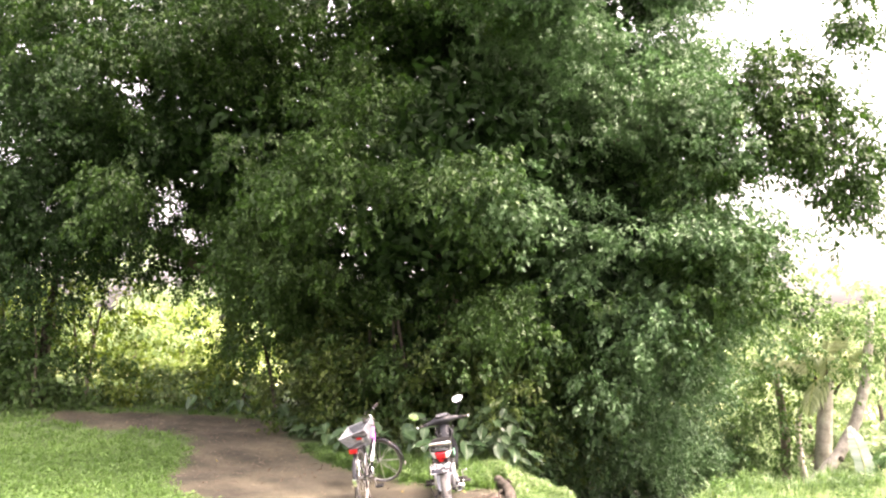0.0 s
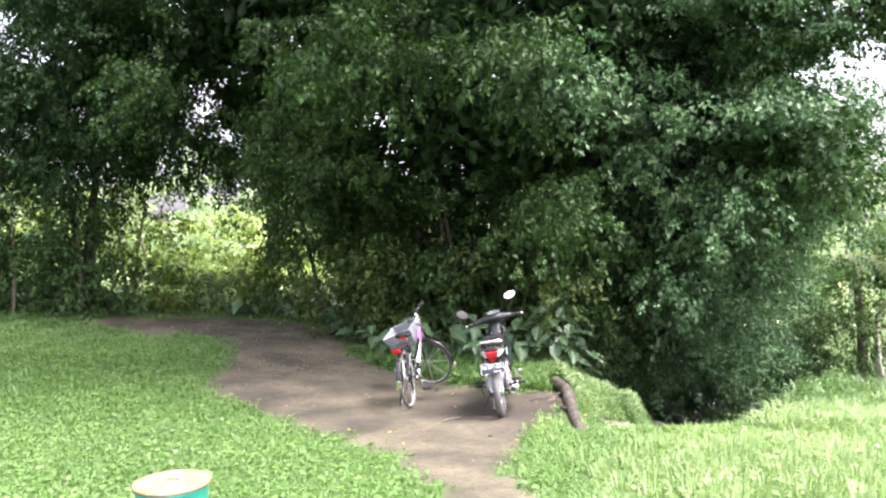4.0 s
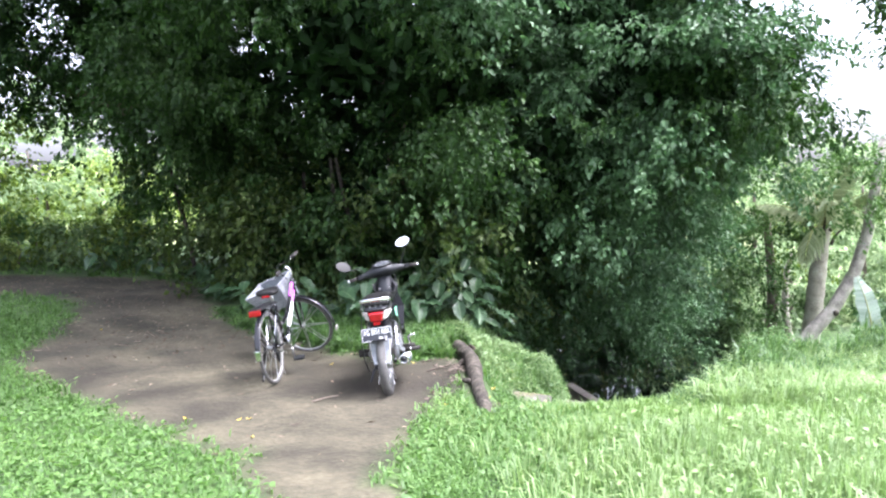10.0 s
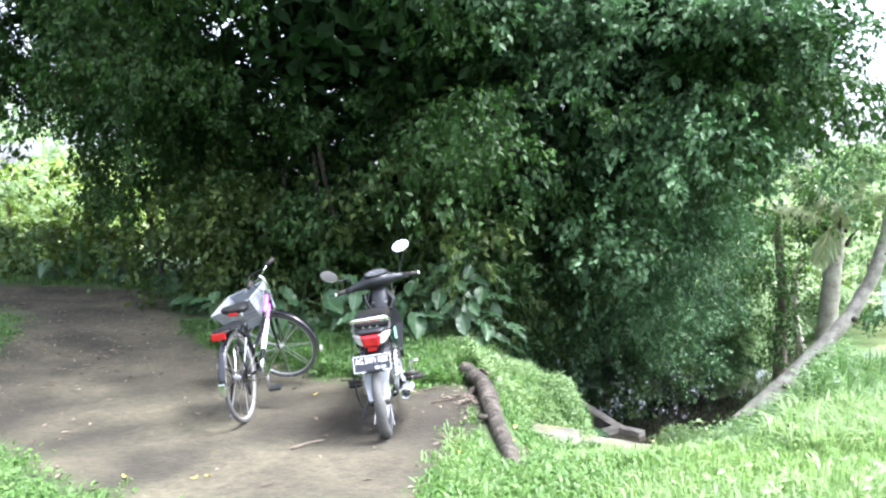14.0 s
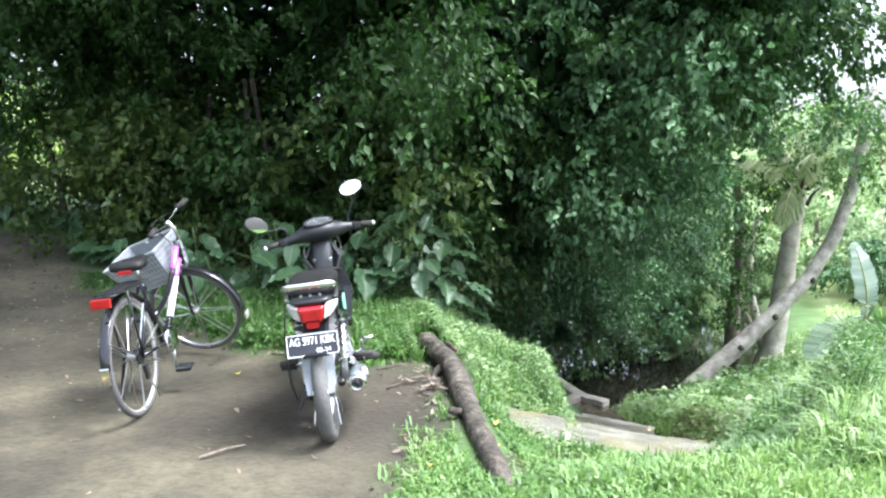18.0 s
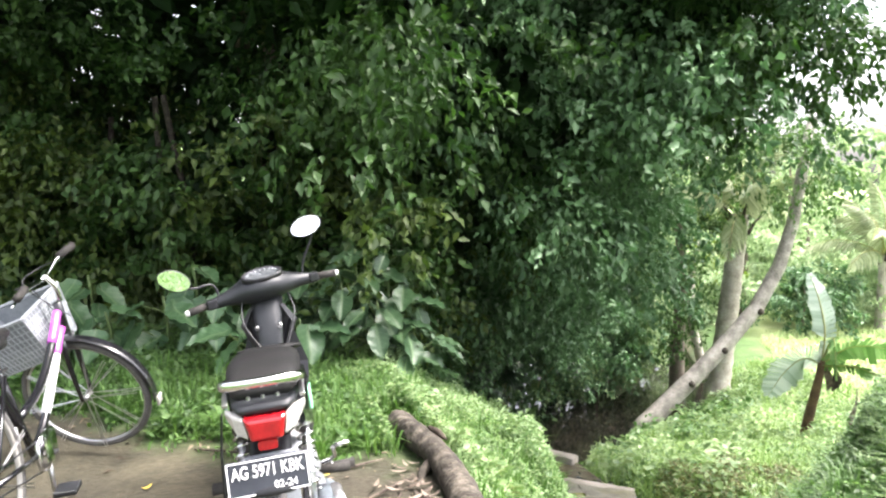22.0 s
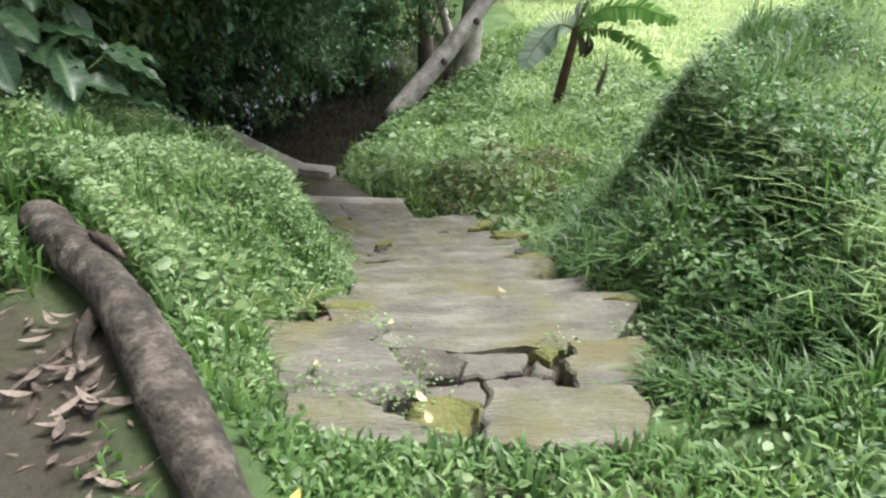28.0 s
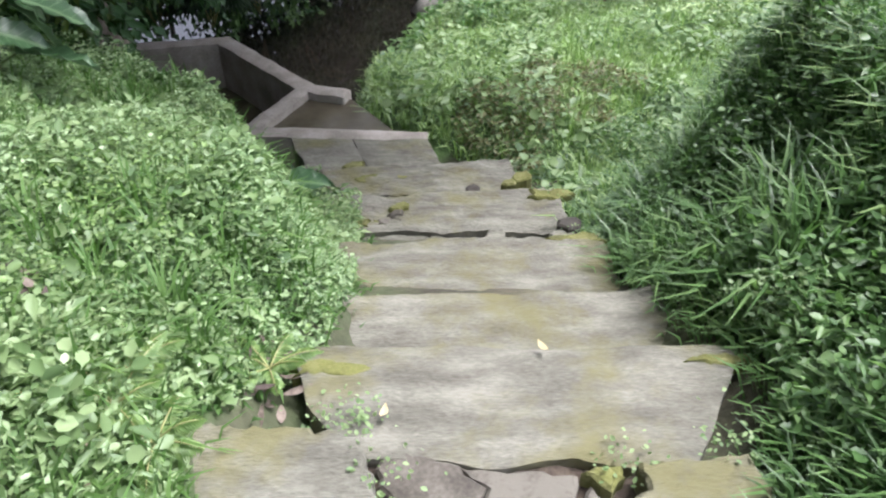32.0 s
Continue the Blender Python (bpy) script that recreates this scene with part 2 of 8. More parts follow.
def tube(points, radii, sides=10, caps=True):
    """A bmesh tube through points, with a radius at each."""
    bm = bmesh.new()
    pts = [Vector(p) for p in points]
    if not hasattr(radii, "__len__"):
        radii = [radii] * len(pts)
    rings, ref = [], None
    for i, p in enumerate(pts):
        d = (pts[min(i + 1, len(pts) - 1)] - pts[max(i - 1, 0)]).normalized()
        if ref is None:
            ref = d.orthogonal().normalized()
        ref = (ref - d * ref.dot(d)).normalized()
        w = d.cross(ref)
        rings.append([bm.verts.new(p + (ref * math.cos(a) + w * math.sin(a)) * radii[i]) for a in [2 * math.pi * k / sides for k in range(sides)]])
    for a, b in zip(rings, rings[1:]):
        for k in range(sides):
            bm.faces.new((a[k], a[(k + 1) % sides], b[(k + 1) % sides], b[k]))
    if caps:
        bm.faces.new(rings[0][::-1])
        bm.faces.new(rings[-1])
    return bm


def curve_pts(ctrl, n=16):
    """Smooth points through control points."""
    c = [Vector(p) for p in ctrl]
    c = [2 * c[0] - c[1]] + c + [2 * c[-1] - c[-2]]
    out = []
    seg = len(c) - 3
    for i in range(n + 1):
        f = i / n * seg
        k = min(int(f), seg - 1)
        t = f - k
        p0, p1, p2, p3 = c[k:k + 4]
        out.append(0.5 * ((2 * p1) + (p2 - p0) * t + (2 * p0 - 5 * p1 + 4 * p2 - p3) * t * t + (3 * p1 - p0 - 3 * p2 + p3) * t ** 3))
    return out


def unit(a):
    return a / np.maximum(np.linalg.norm(a, axis=-1, keepdims=True), 1e-9)


def leaf_mesh(P, D, N, L, W, fold=0.25, droop=0.15):
    """Six-point folded leaves: base P, direction D, face normal N, length L and width W (arrays)."""
    D = unit(D)
    S = unit(np.cross(D, N))
    N = np.cross(S, D)
    L, W = L[:, None], W[:, None]
    base = P
    tip = P + D * L - N * L * droop
    mid = P + D * L * 0.45
    up = N * W * fold
    a = mid + S * W * 0.5 + up
    b = mid - S * W * 0.5 + up
    V = np.stack([base, a, tip, b], 1).reshape(-1, 3)
    i = np.arange(len(P))[:, None] * 4
    F = np.concatenate([i + np.array([[0, 1, 2]]), i + np.array([[0, 2, 3]])], 1).reshape(-1, 3)
    return V, F


def blade_mesh(P, A, L, W, bend):
    """Grass blades: foot P, heading A (radians), length L, width W, bend 0 to 1."""
    n = len(P)
    h = np.stack([np.cos(A), np.sin(A), np.zeros(n)], 1)
    s = np.stack([-np.sin(A), np.cos(A), np.zeros(n)], 1)
    z = np.array([[0, 0, 1.0]])
    L, W, bend = L[:, None], W[:, None] * 0.5, bend[:, None]
    m = P + z * L * (0.62 - 0.18 * bend) + h * L * bend * 0.28
    t = P + z * L * (1.0 - 0.62 * bend) + h * L * bend * 0.85
    V = np.stack([P - s * W * 0.8, P + s * W * 0.8, m - s * W, m + s * W, t], 1).reshape(-1, 3)
    i = np.arange(n)[:, None] * 5
    F = np.concatenate([i + np.array([[0, 1, 3]]), i + np.array([[0, 3, 2]]), i + np.array([[2, 3, 4]])], 1).reshape(-1, 3)
    return V, F


def round_leaf_mesh(P, D, N, L, W, cup=0.15):
    """Six-sided rounded leaves."""
    D = unit(D)
    S = unit(np.cross(D, N))
    N = np.cross(S, D)
    L, W = L[:, None], W[:, None]
    V = np.stack([P, P + D * L * 0.3 + S * W * 0.46 + N * W * cup, P + D * L * 0.72 + S * W * 0.42 + N * W * cup, P + D * L, P + D * L * 0.72 - S * W * 0.42 + N * W * cup, P + D * L * 0.3 - S * W * 0.46 + N * W * cup], 1).reshape(-1, 3)
    i = np.arange(len(P))[:, None] * 6
    F = np.concatenate([i + np.array([[0, 1, 2, 3]]), i + np.array([[0, 3, 4, 5]])], 1).reshape(-1, 4)
    return V, F


def rand_dirs(n, rng):
    return unit(rng.normal(size=(n, 3)))


def spray_leaves(C, D, per, reach, leaf, rng, hang=0.5, width=0.58):
    """Sprays of leaves: twig foot C, twig direction D, leaves per twig, twig reach and leaf length."""
    n = len(C) * per
    c, d = np.repeat(C, per, 0), np.repeat(unit(D), per, 0)
    t = rng.uniform(0.05, 1, n)[:, None]
    p = c + d * t * reach + rng.normal(size=(n, 3)) * reach * 0.13
    p[:, 2] -= (t[:, 0] ** 2) * reach * 0.35 * hang
    ld = d * 0.6 + rng.normal(size=(n, 3)) * 0.6
    ld[:, 2] -= hang
    nn = rng.normal(size=(n, 3)) * 0.5 + d * 0.35
    nn[:, 2] += 0.9
    ln = leaf * rng.uniform(0.65, 1.25, n)
    return leaf_mesh(p, ld, nn, ln, ln * width * rng.uniform(0.8, 1.2, n))


def join(parts):
    V, F, k = [], [], 0
    for v, f in parts:
        V.append(v)
        F.append(f + k)
        k += len(v)
    return np.concatenate(V), np.concatenate(F)


def boughs_on(c, r, n, rng, lo=0.72, front=None):
    """Bough feet and headings over an ellipsoid's shell; front keeps those facing that way."""
    d = rand_dirs(n * (3 if front is not None else 1), rng)
    if front is not None:
        d = d[(d @ np.array(front)) > -0.35][:n]
    k = rng.uniform(lo, 1.0, len(d))[:, None]
    return np.array(c) + d * np.array(r) * k, unit(d / np.array(r))


def clusters_on(c, r, n, rng, lo=0.78, hi=1.06, front=None, each=10, spread=0.48):
    """Boughs gathered into drooping masses over an ellipsoid's shell."""
    k = max(3, n // each)
    A, D = boughs_on(c, r, k, rng, lo=lo, front=front)
    A = A + D * rng.uniform(-0.3, hi - 1.0 + 0.25, (len(A), 1))
    C = np.repeat(A, each, 0) + rng.normal(size=(len(A) * each, 3)) * spread * np.array([1.0, 0.8, 0.5])
    H = unit(np.repeat(D, each, 0) + rng.normal(size=(len(A) * each, 3)) * 0.4)
    return C, H


def bough_leaves(C, D, rng, sprays=16, size=0.75, per=16, leaf=0.09, hang=0.55, reach=0.32):
    """Boughs: fans of sprays that arch outwards and hang."""
    n = len(C)
    S = np.repeat(C, sprays, 0)
    H = np.repeat(D, sprays, 0)
    t = rng.uniform(0, 1, (n * sprays, 1))
    sz = np.repeat(rng.uniform(0.6, 1.35, (n, 1)), sprays, 0) * size
    side = rng.normal(size=(n * sprays, 3)) * np.array([[1, 1, 0.35]])
    S = S + H * t * sz + side * sz * 0.33 * (1.15 - 0.5 * t)
    S[:, 2] -= (t[:, 0] ** 2) * sz[:, 0] * 0.45
    d = H * 0.8 + side * 0.5
    d[:, 2] -= 0.25
    return spray_leaves(S, d, per, reach, leaf, rng, hang)


# ---- shape of the ground ----
def seg_dist(x, y, poly):
    best = np.full(x.shape, 1e9)
    for (ax, ay), (bx, by) in zip(poly, poly[1:]):
        vx, vy = bx - ax, by - ay
        t = np.clip(((x - ax) * vx + (y - ay) * vy) / (vx * vx + vy * vy), 0, 1)
        best = np.minimum(best, np.hypot(x - ax - t * vx, y - ay - t * vy))
    return best


def inside(x, y, poly):
    r = np.zeros(x.shape, bool)
    for (ax, ay), (bx, by) in zip(poly, poly[1:] + poly[:1]):
        c = ((ay > y) != (by > y)) & (x < (bx - ax) * (y - ay) / (by - ay + 1e-12) + ax)
        r ^= c
    return r


def sm(a, b, v):
    t = np.clip((v - a) / (b - a), 0, 1)
    return t * t * (3 - 2 * t)


def waves(x, y, k, seed=0.0):
    return (np.sin(x * k + 1.3 + seed) * np.cos(y * k * 0.83 - 0.6 + seed) + 0.5 * np.sin(x * k * 2.1 - y * k * 1.7 + seed * 2) + 0.3 * np.cos(x * k * 3.9 + y * k * 4.3 + seed))


def patchy(x, y, k, seed):
    return 0.5 + 0.33 * waves(x, y, k, seed)


CREST = [(-8, 60), (-4, 26), (-1.2, 18.5), (0.4, 14.8), (1.6, 13.2), (2.1, 12.4), (2.1, 11.65), (1.84, 10.8), (1.24, 10.06), (1.0, 9.5), (1.1, 9.0), (1.7, 8.55), (2.5, 8.5),
         (3.1, 9.1), (3.7, 9.9), (4.3, 10.6), (5.2, 11.1), (8, 11.9), (12, 12.8), (30, 15.4), (200, 30), (700, 60)]
LOW = CREST + [(700, 700), (-8, 700)]
STREAM = [(-1, 18.6), (1.5, 17.6), (3.0, 17.7), (4.2, 18.3), (5.3, 18.85), (6.2, 19.4), (7.0, 19.95), (8.3, 20.5), (9.6, 21.5), (10.6, 22.8), (13, 28), (20, 42)]
DIRT = [(-0.35, 5.6), (-0.42, 6.35), (-0.81, 7.26), (-1.35, 7.86), (-1.66, 8.06), (-2.29, 8.75), (-3.02, 9.3), (-3.75, 10.1), (-3.94, 11.29), (-4.1, 12.06), (-4.32, 13.19), (-4.94, 14.0), (-6.26, 13.82), (-7.6, 14.3),
        (-7.9, 15.2), (-7.0, 15.35), (-5.6, 15.6), (-4.2, 15.6), (-3.5, 15.4), (-2.6, 13.5), (-1.75, 11.75), (-1.3, 11.25), (-0.63, 10.85), (-0.3, 10.45), (0.2, 10.02), (0.6, 9.98), (0.84, 9.8), (0.84, 9.2), (0.8, 8.95), (0.55, 8.75), (0.5, 8.5), (0.3, 8.0), (0.12, 7.4), (0.2, 6.6), (0.35, 5.6), (0.5, 2.0), (0.4, -3), (-0.5, -3), (-0.45, 2.0)]
STEPWAY = [(1.16, 9.42), (1.85, 8.85), (2.3, 9.0), (2.8, 9.45), (3.2, 10.1), (3.6, 10.9), (4.4, 11.8), (4.4, 12.4), (4.0, 13.0), (3.0, 13.8), (2.75, 13.0), (2.62, 12.3), (2.25, 11.5), (1.95, 10.8), (1.62, 10.4), (1.3, 10.05)]
DIR_S = np.array([0.56, 0.83])


TANK = [(2.85, 14.25), (3.4, 14.6), (3.15, 16.0), (2.5, 16.3), (2.3, 15.0)]
TANK2 = [(2.9, 14.05), (3.75, 13.35), (3.7, 14.25), (3.42, 14.55), (2.95, 14.2)]


def ground_z(x, y):
    x, y = np.asarray(x, float), np.asarray(y, float)
    u = 0.1 - 0.7 * sm(-1.5, 8.2, y) + 0.25 * sm(1, -8, y)
    u = u + 0.055 * np.clip(-x - 2.6, 0, 8) + 0.05 * np.clip(y - 12, 0, 6) - 0.09 * np.clip(y - 32, 0, 25)
    u = u + 0.10 * sm(0.8, 2.2, x) * sm(9, 6.5, y) + 0.012 * waves(x, y, 1.7)
    u = u - (0.2 - 0.08 * sm(9.8, 10.6, y)) * sm(0.8, 1.25, x) * sm(8.0, 9.0, y) * sm(2.6, 1.8, x)
    u = u - 0.035 * np.exp(-((x + 1.0) ** 2 + (y - 10.3) ** 2) / 0.5)
    u = u - 0.265 * sm(10.7, 11.9, y) * sm(0.9, 1.5, x) * sm(3.0, 2.0, x)
    u = u - 0.22 * sm(2.6, 4.6, x) * sm(7.6, 9.6, y)
    low = -2.75 - 0.8 * sm(13.4, 17.2, y) * sm(3.7, 5.6, x) + 0.15 * sm(7, 12, x) - 0.15 * sm(8, 14, x) + 0.04 * waves(x, y, 1.1) * sm(30, 10, x)
    ds = seg_dist(x, y, STREAM)
    beyond = y > np.interp(x, [p[0] for p in STREAM], [p[1] for p in STREAM])
    low = low - 0.32 * sm(16.4, 19.2, y) * sm(4.6, 6.6, x) * sm(12.5, 10.5, x)
    reach = np.where(beyond, 0.85, 0.85 + 0.5 * sm(11, 8.5, x) * sm(3.2, 4.6, x))
    low = low + (-4.5 - low) * (1 - np.clip((ds - 0.95 + 0.65 * sm(5.2, 7.0, x)) / reach, 0, 1))
    pool = sm(-0.3, 0.3, (y - 14.5) * 0.506 - (x - 3.75) * 0.863) * sm(14.0, 14.7, y) * sm(2.2, 2.9, x)
    s = x * DIR_S[0] + y * DIR_S[1]
    ramp = np.clip(-1.0 - 0.405 * (s - 8.75), -9, -0.74)
    near = sm(9, 5, np.hypot(x - 3, y - 11.5))
    low = low + 0.27 * np.exp(-((x - 4.5) ** 2 + (y - 13.3) ** 2) / 1.0)
    low = np.maximum(low, ramp * near + low * (1 - near))
    low = low + np.minimum(-4.4 - low, 0) * pool
    d = np.where(inside(x, y, LOW), 1, -1) * seg_dist(x, y, CREST)
    side = (x - 1.6) * 0.88 - (y - 9.2) * 0.47
    u = u - 0.27 * sm(-0.95, 0.0, d) * sm(0.8, 1.3, x) * sm(2.6, 2.2, x) * sm(9.9, 10.6, y)
    wd = 0.30 + 0.50 * sm(0.1, 0.9, side) * sm(8.2, 9.4, y) + 0.5 * sm(12.5, 14, y) + 6.0 * sm(12, 60, x)
    z = u + (low - u) * sm(-0.15, wd, d)
    z = z + 0.075 * (waves(x, y, 3.1, 2.0) + 0.6 * waves(x, y, 7.0, 4.0)) * sm(1.0, 0.3, np.abs(d - 0.2)) * sm(2.9, 3.6, x) * sm(14, 8, x)
    z = z + 0.022 * waves(x, y, 5.0, 1.0) * sm(0.95, 1.3, x) * sm(2.4, 1.9, x) * sm(10.0, 10.5, y) * sm(13.5, 12.5, y)
    z = z - 0.16 * np.exp(-((x - 1.87) ** 2 + (y - 9.46) ** 2) / 0.06)
    z = np.where(inside(x, y, TANK) | inside(x, y, TANK2), np.minimum(z, -3.3), z)
    return z


def dirt_mask(x, y, steps=True):
    d = np.where(inside(x, y, DIRT), 1, -1) * seg_dist(x, y, DIRT + DIRT[:1])
    m = sm(-0.22, 0.18, d + 0.09 * waves(x, y, 5.0) + 0.05 * waves(x, y, 13.0, 2.0))
    if not steps:
        return np.clip(m, 0, 1)
    trod = inside(x, y, STEPWAY) * (0.85 + 0.15 * waves(x, y, 6.0))
    m = np.maximum(m, sm(1.5, 1.1, seg_dist(x, y, STREAM) + 0.45 * sm(5.2, 7.0, x)) * (y > 16))
    m = np.maximum(m, sm(2.6, 1.2, np.hypot((x - 26.9) * 0.55, y - 23.9) + 0.5 * waves(x, y, 2.0)))
    m = np.maximum(m, sm(0.42, 0.3, np.hypot(x - 4.12, y - 12.1)))
    m = np.maximum(m, 0.8 * sm(0.42, 0.62, patchy(x, y, 5.3, 2.0)) * sm(0.75, 0.35, np.hypot(x - 1.25, (y - 8.62) * 1.5)))
    return np.clip(np.maximum(m, trod), 0, 1)


def thing(name, x, y, z, label, category, group="", rz=0.0, rx=0.0, ry=0.0):
    ob = new(name)
    ob.matrix_world = pose(x, y, z, rx, ry, rz)
    return tagged(ob, label, category, group)


def set_in(ob, m):
    ob.matrix_basis = m
    return ob


def lettering(text, size, m, mat, parent, name="lettering"):
    cu = bpy.data.curves.new(name, "FONT")
    cu.body, cu.size, cu.align_x, cu.align_y, cu.extrude, cu.offset = text, size, "CENTER", "CENTER", 0.001, size * 0.012
    tmp = new(name, cu)
    me = bpy.data.meshes.new_from_object(tmp.evaluated_get(bpy.context.evaluated_depsgraph_get()))
    bpy.data.objects.remove(tmp)
    me.materials.append(mat)
    ob = new(name, me)
    ob.parent = parent
    ob.matrix_basis = m
    return ob

# ---- ground ----
def axis(lo, hi, step, reach):
    mid = list(np.arange(lo, hi, step))
    out, k = [], step
    v = hi
    while v < reach:
        out.append(v)
        k *= 1.22
        v += k
    left, k, v = [], step, lo - step
    while v > -reach:
        left.append(v)
        k *= 1.22
        v -= k
    return np.array(left[::-1] + mid + out)


M_GROUND = material("soil_under_grass", [(0.03, 0.058, 0.016), (0.055, 0.1, 0.028), (0.085, 0.145, 0.042)], scale=2.2, fine=45, rough=0.95, bump=0.6, bump_scale=30, dist=0.02)
gn, gl = M_GROUND.node_tree.nodes, M_GROUND.node_tree.links
at = gn.new("ShaderNodeAttribute")
at.attribute_name = "dirt"
dn = gn.new("ShaderNodeTexNoise")
dn.inputs["Scale"].default_value, dn.inputs["Detail"].default_value = 1.6, 9.0
tc = gn.new("ShaderNodeTexCoord")
gl.new(tc.outputs["Object"], dn.inputs["Vector"])
dr = gn.new("ShaderNodeValToRGB")
dr.color_ramp.elements[0].position, dr.color_ramp.elements[0].color = 0.35, (0.033, 0.0295, 0.019, 1)
dr.color_ramp.elements[1].position, dr.color_ramp.elements[1].color = 0.7, (0.108, 0.097, 0.062, 1)
gl.new(dn.outputs["Fac"], dr.inputs["Fac"])
mx = gn.new("ShaderNodeMix")
mx.data_type = "RGBA"
gl.new(at.outputs["Fac"], mx.inputs["Factor"])
gl.new(gn["Color Ramp"].outputs["Color"], mx.inputs["A"])
sp = gn.new("ShaderNodeTexNoise")
sp.inputs["Scale"].default_value, sp.inputs["Detail"].default_value, sp.inputs["Roughness"].default_value = 16.0, 9.0, 0.75
gl.new(tc.outputs["Object"], sp.inputs["Vector"])
sr = gn.new("ShaderNodeMapRange")
sr.inputs["From Min"].default_value, sr.inputs["From Max"].default_value = 0.3, 0.7
sr.inputs["To Min"].default_value, sr.inputs["To Max"].default_value = 0.55, 1.4
gl.new(sp.outputs["Fac"], sr.inputs["Value"])
sx = gn.new("ShaderNodeVectorMath")
sx.operation = "SCALE"
gl.new(dr.outputs["Color"], sx.inputs[0])
gl.new(sr.outputs["Result"], sx.inputs["Scale"])
da = gn.new("ShaderNodeAttribute")
da.attribute_name = "soil_dark"
dm = gn.new("ShaderNodeMix")
dm.data_type = "RGBA"
dm.inputs["B"].default_value = (0.024, 0.0195, 0.014, 1)
gl.new(da.outputs["Fac"], dm.inputs["Factor"])
gl.new(sx.outputs["Vector"], dm.inputs["A"])
gl.new(dm.outputs["Result"], mx.inputs["B"])
af = gn.new("ShaderNodeAttribute")
af.attribute_name = "field"
fr = gn.new("ShaderNodeValToRGB")
fr.color_ramp.elements[0].position, fr.color_ramp.elements[0].color = 0.35, (0.22, 0.27, 0.10, 1)
fr.color_ramp.elements[1].position, fr.color_ramp.elements[1].color = 0.65, (0.33, 0.37, 0.18, 1)
gl.new(dn.outputs["Fac"], fr.inputs["Fac"])
mf = gn.new("ShaderNodeMix")
mf.data_type = "RGBA"
gl.new(af.outputs["Fac"], mf.inputs["Factor"])
gl.new(mx.outputs["Result"], mf.inputs["A"])
gl.new(fr.outputs["Color"], mf.inputs["B"])
gl.new(mf.outputs["Result"], gn["Principled BSDF"].inputs["Base Color"])

gx, gy = axis(-9, 9, 0.1, 900), axis(-2, 20, 0.1, 900)
GX, GY = np.meshgrid(gx, gy)
GZ = ground_z(GX, GY)
V = np.stack([GX, GY, GZ], 2).reshape(-1, 3)
nx, ny = len(gx), len(gy)
I = (np.arange(ny - 1)[:, None] * nx + np.arange(nx - 1)[None]).ravel()
F = np.stack([I, I + 1, I + nx + 1, I + nx], 1)
ground = solid("ground", V, F, M_GROUND, smooth=True)
a = ground.data.attributes.new("dirt", "FLOAT", "POINT")
a.data.foreach_set("value", dirt_mask(GX, GY).ravel().astype(np.float32))
# soil darker in a band across the clearing and most around the log
soil_dark = 0.22 * sm(7.4, 8.8, GY) * sm(12.5, 10.5, GY) + 0.66 * np.exp(-((GX - 0.45) ** 2 + (GY - 9.1) ** 2) / 0.8) + 0.12 * waves(GX, GY, 3.0, 5.0)
a = ground.data.attributes.new("soil_dark", "FLOAT", "POINT")
a.data.foreach_set("value", np.clip(soil_dark, 0, 0.85).ravel().astype(np.float32))
far_left = sm(20.5, 23, GY) * sm(-2, -5, GX)
fld = (1 - 0.8 * sm(2.6, 1.2, np.hypot((GX - 26.9) * 0.55, GY - 23.9) + 0.5 * waves(GX, GY, 2.0))) * np.maximum(np.where(inside(GX, GY, LOW), 1, 0) * sm(8.5, 10.5, GX) * sm(2.2, 3.2, seg_dist(GX, GY, STREAM)), far_left)
a = ground.data.attributes.new("field", "FLOAT", "POINT")
a.data.foreach_set("value", fld.ravel().astype(np.float32))
tagged(ground, "brown dirt clearing, lawn and grassy banks down to a stream", "ground", kind="structure")

M_WATER = material("stream_water", [(0.007, 0.0065, 0.005), (0.016, 0.014, 0.011)], scale=1.2, fine=12, rough=0.05, bump=0.08, bump_scale=6, spec=0.5)
wx, wy = np.meshgrid(np.linspace(-2, 15, 30), np.linspace(14, 30, 30))
V = np.stack([wx, wy, np.full(wx.shape, -4.1)], 2).reshape(-1, 3)
I = (np.arange(29)[:, None] * 30 + np.arange(29)[None]).ravel()
water = solid("water", V, np.stack([I, I + 1, I + 31, I + 30], 1), M_WATER, smooth=True)
tagged(water, "dark shallow stream water below the steps", "water", kind="structure")

M_SOIL = material("dark_soil", [(0.022, 0.016, 0.011), (0.05, 0.038, 0.027), (0.085, 0.066, 0.048)], scale=9, fine=70, rough=0.95, bump=0.9, bump_scale=45, dist=0.015)

# ---- worn concrete steps ----
sn, sl = M_CONC.node_tree.nodes, M_CONC.node_tree.links
mo = sn.new("ShaderNodeTexNoise")
mo.inputs["Scale"].default_value, mo.inputs["Detail"].default_value, mo.inputs["Roughness"].default_value = 2.4, 8.0, 0.65
gpos = sn.new("ShaderNodeNewGeometry")
sl.new(gpos.outputs["Position"], mo.inputs["Vector"])
mr = sn.new("ShaderNodeMapRange")
mr.inputs["From Min"].default_value, mr.inputs["From Max"].default_value = 0.47, 0.63
mr.inputs["To Max"].default_value = 0.8
sl.new(mo.outputs["Fac"], mr.inputs["Value"])
mm = sn.new("ShaderNodeMix")
mm.data_type = "RGBA"
mm.inputs["B"].default_value = (0.12, 0.113, 0.045, 1)
sl.new(mr.outputs["Result"], mm.inputs["Factor"])
sl.new(sn["Color Ramp"].outputs["Color"], mm.inputs["A"])
sl.new(mm.outputs["Result"], sn["Principled BSDF"].inputs["Base Color"])


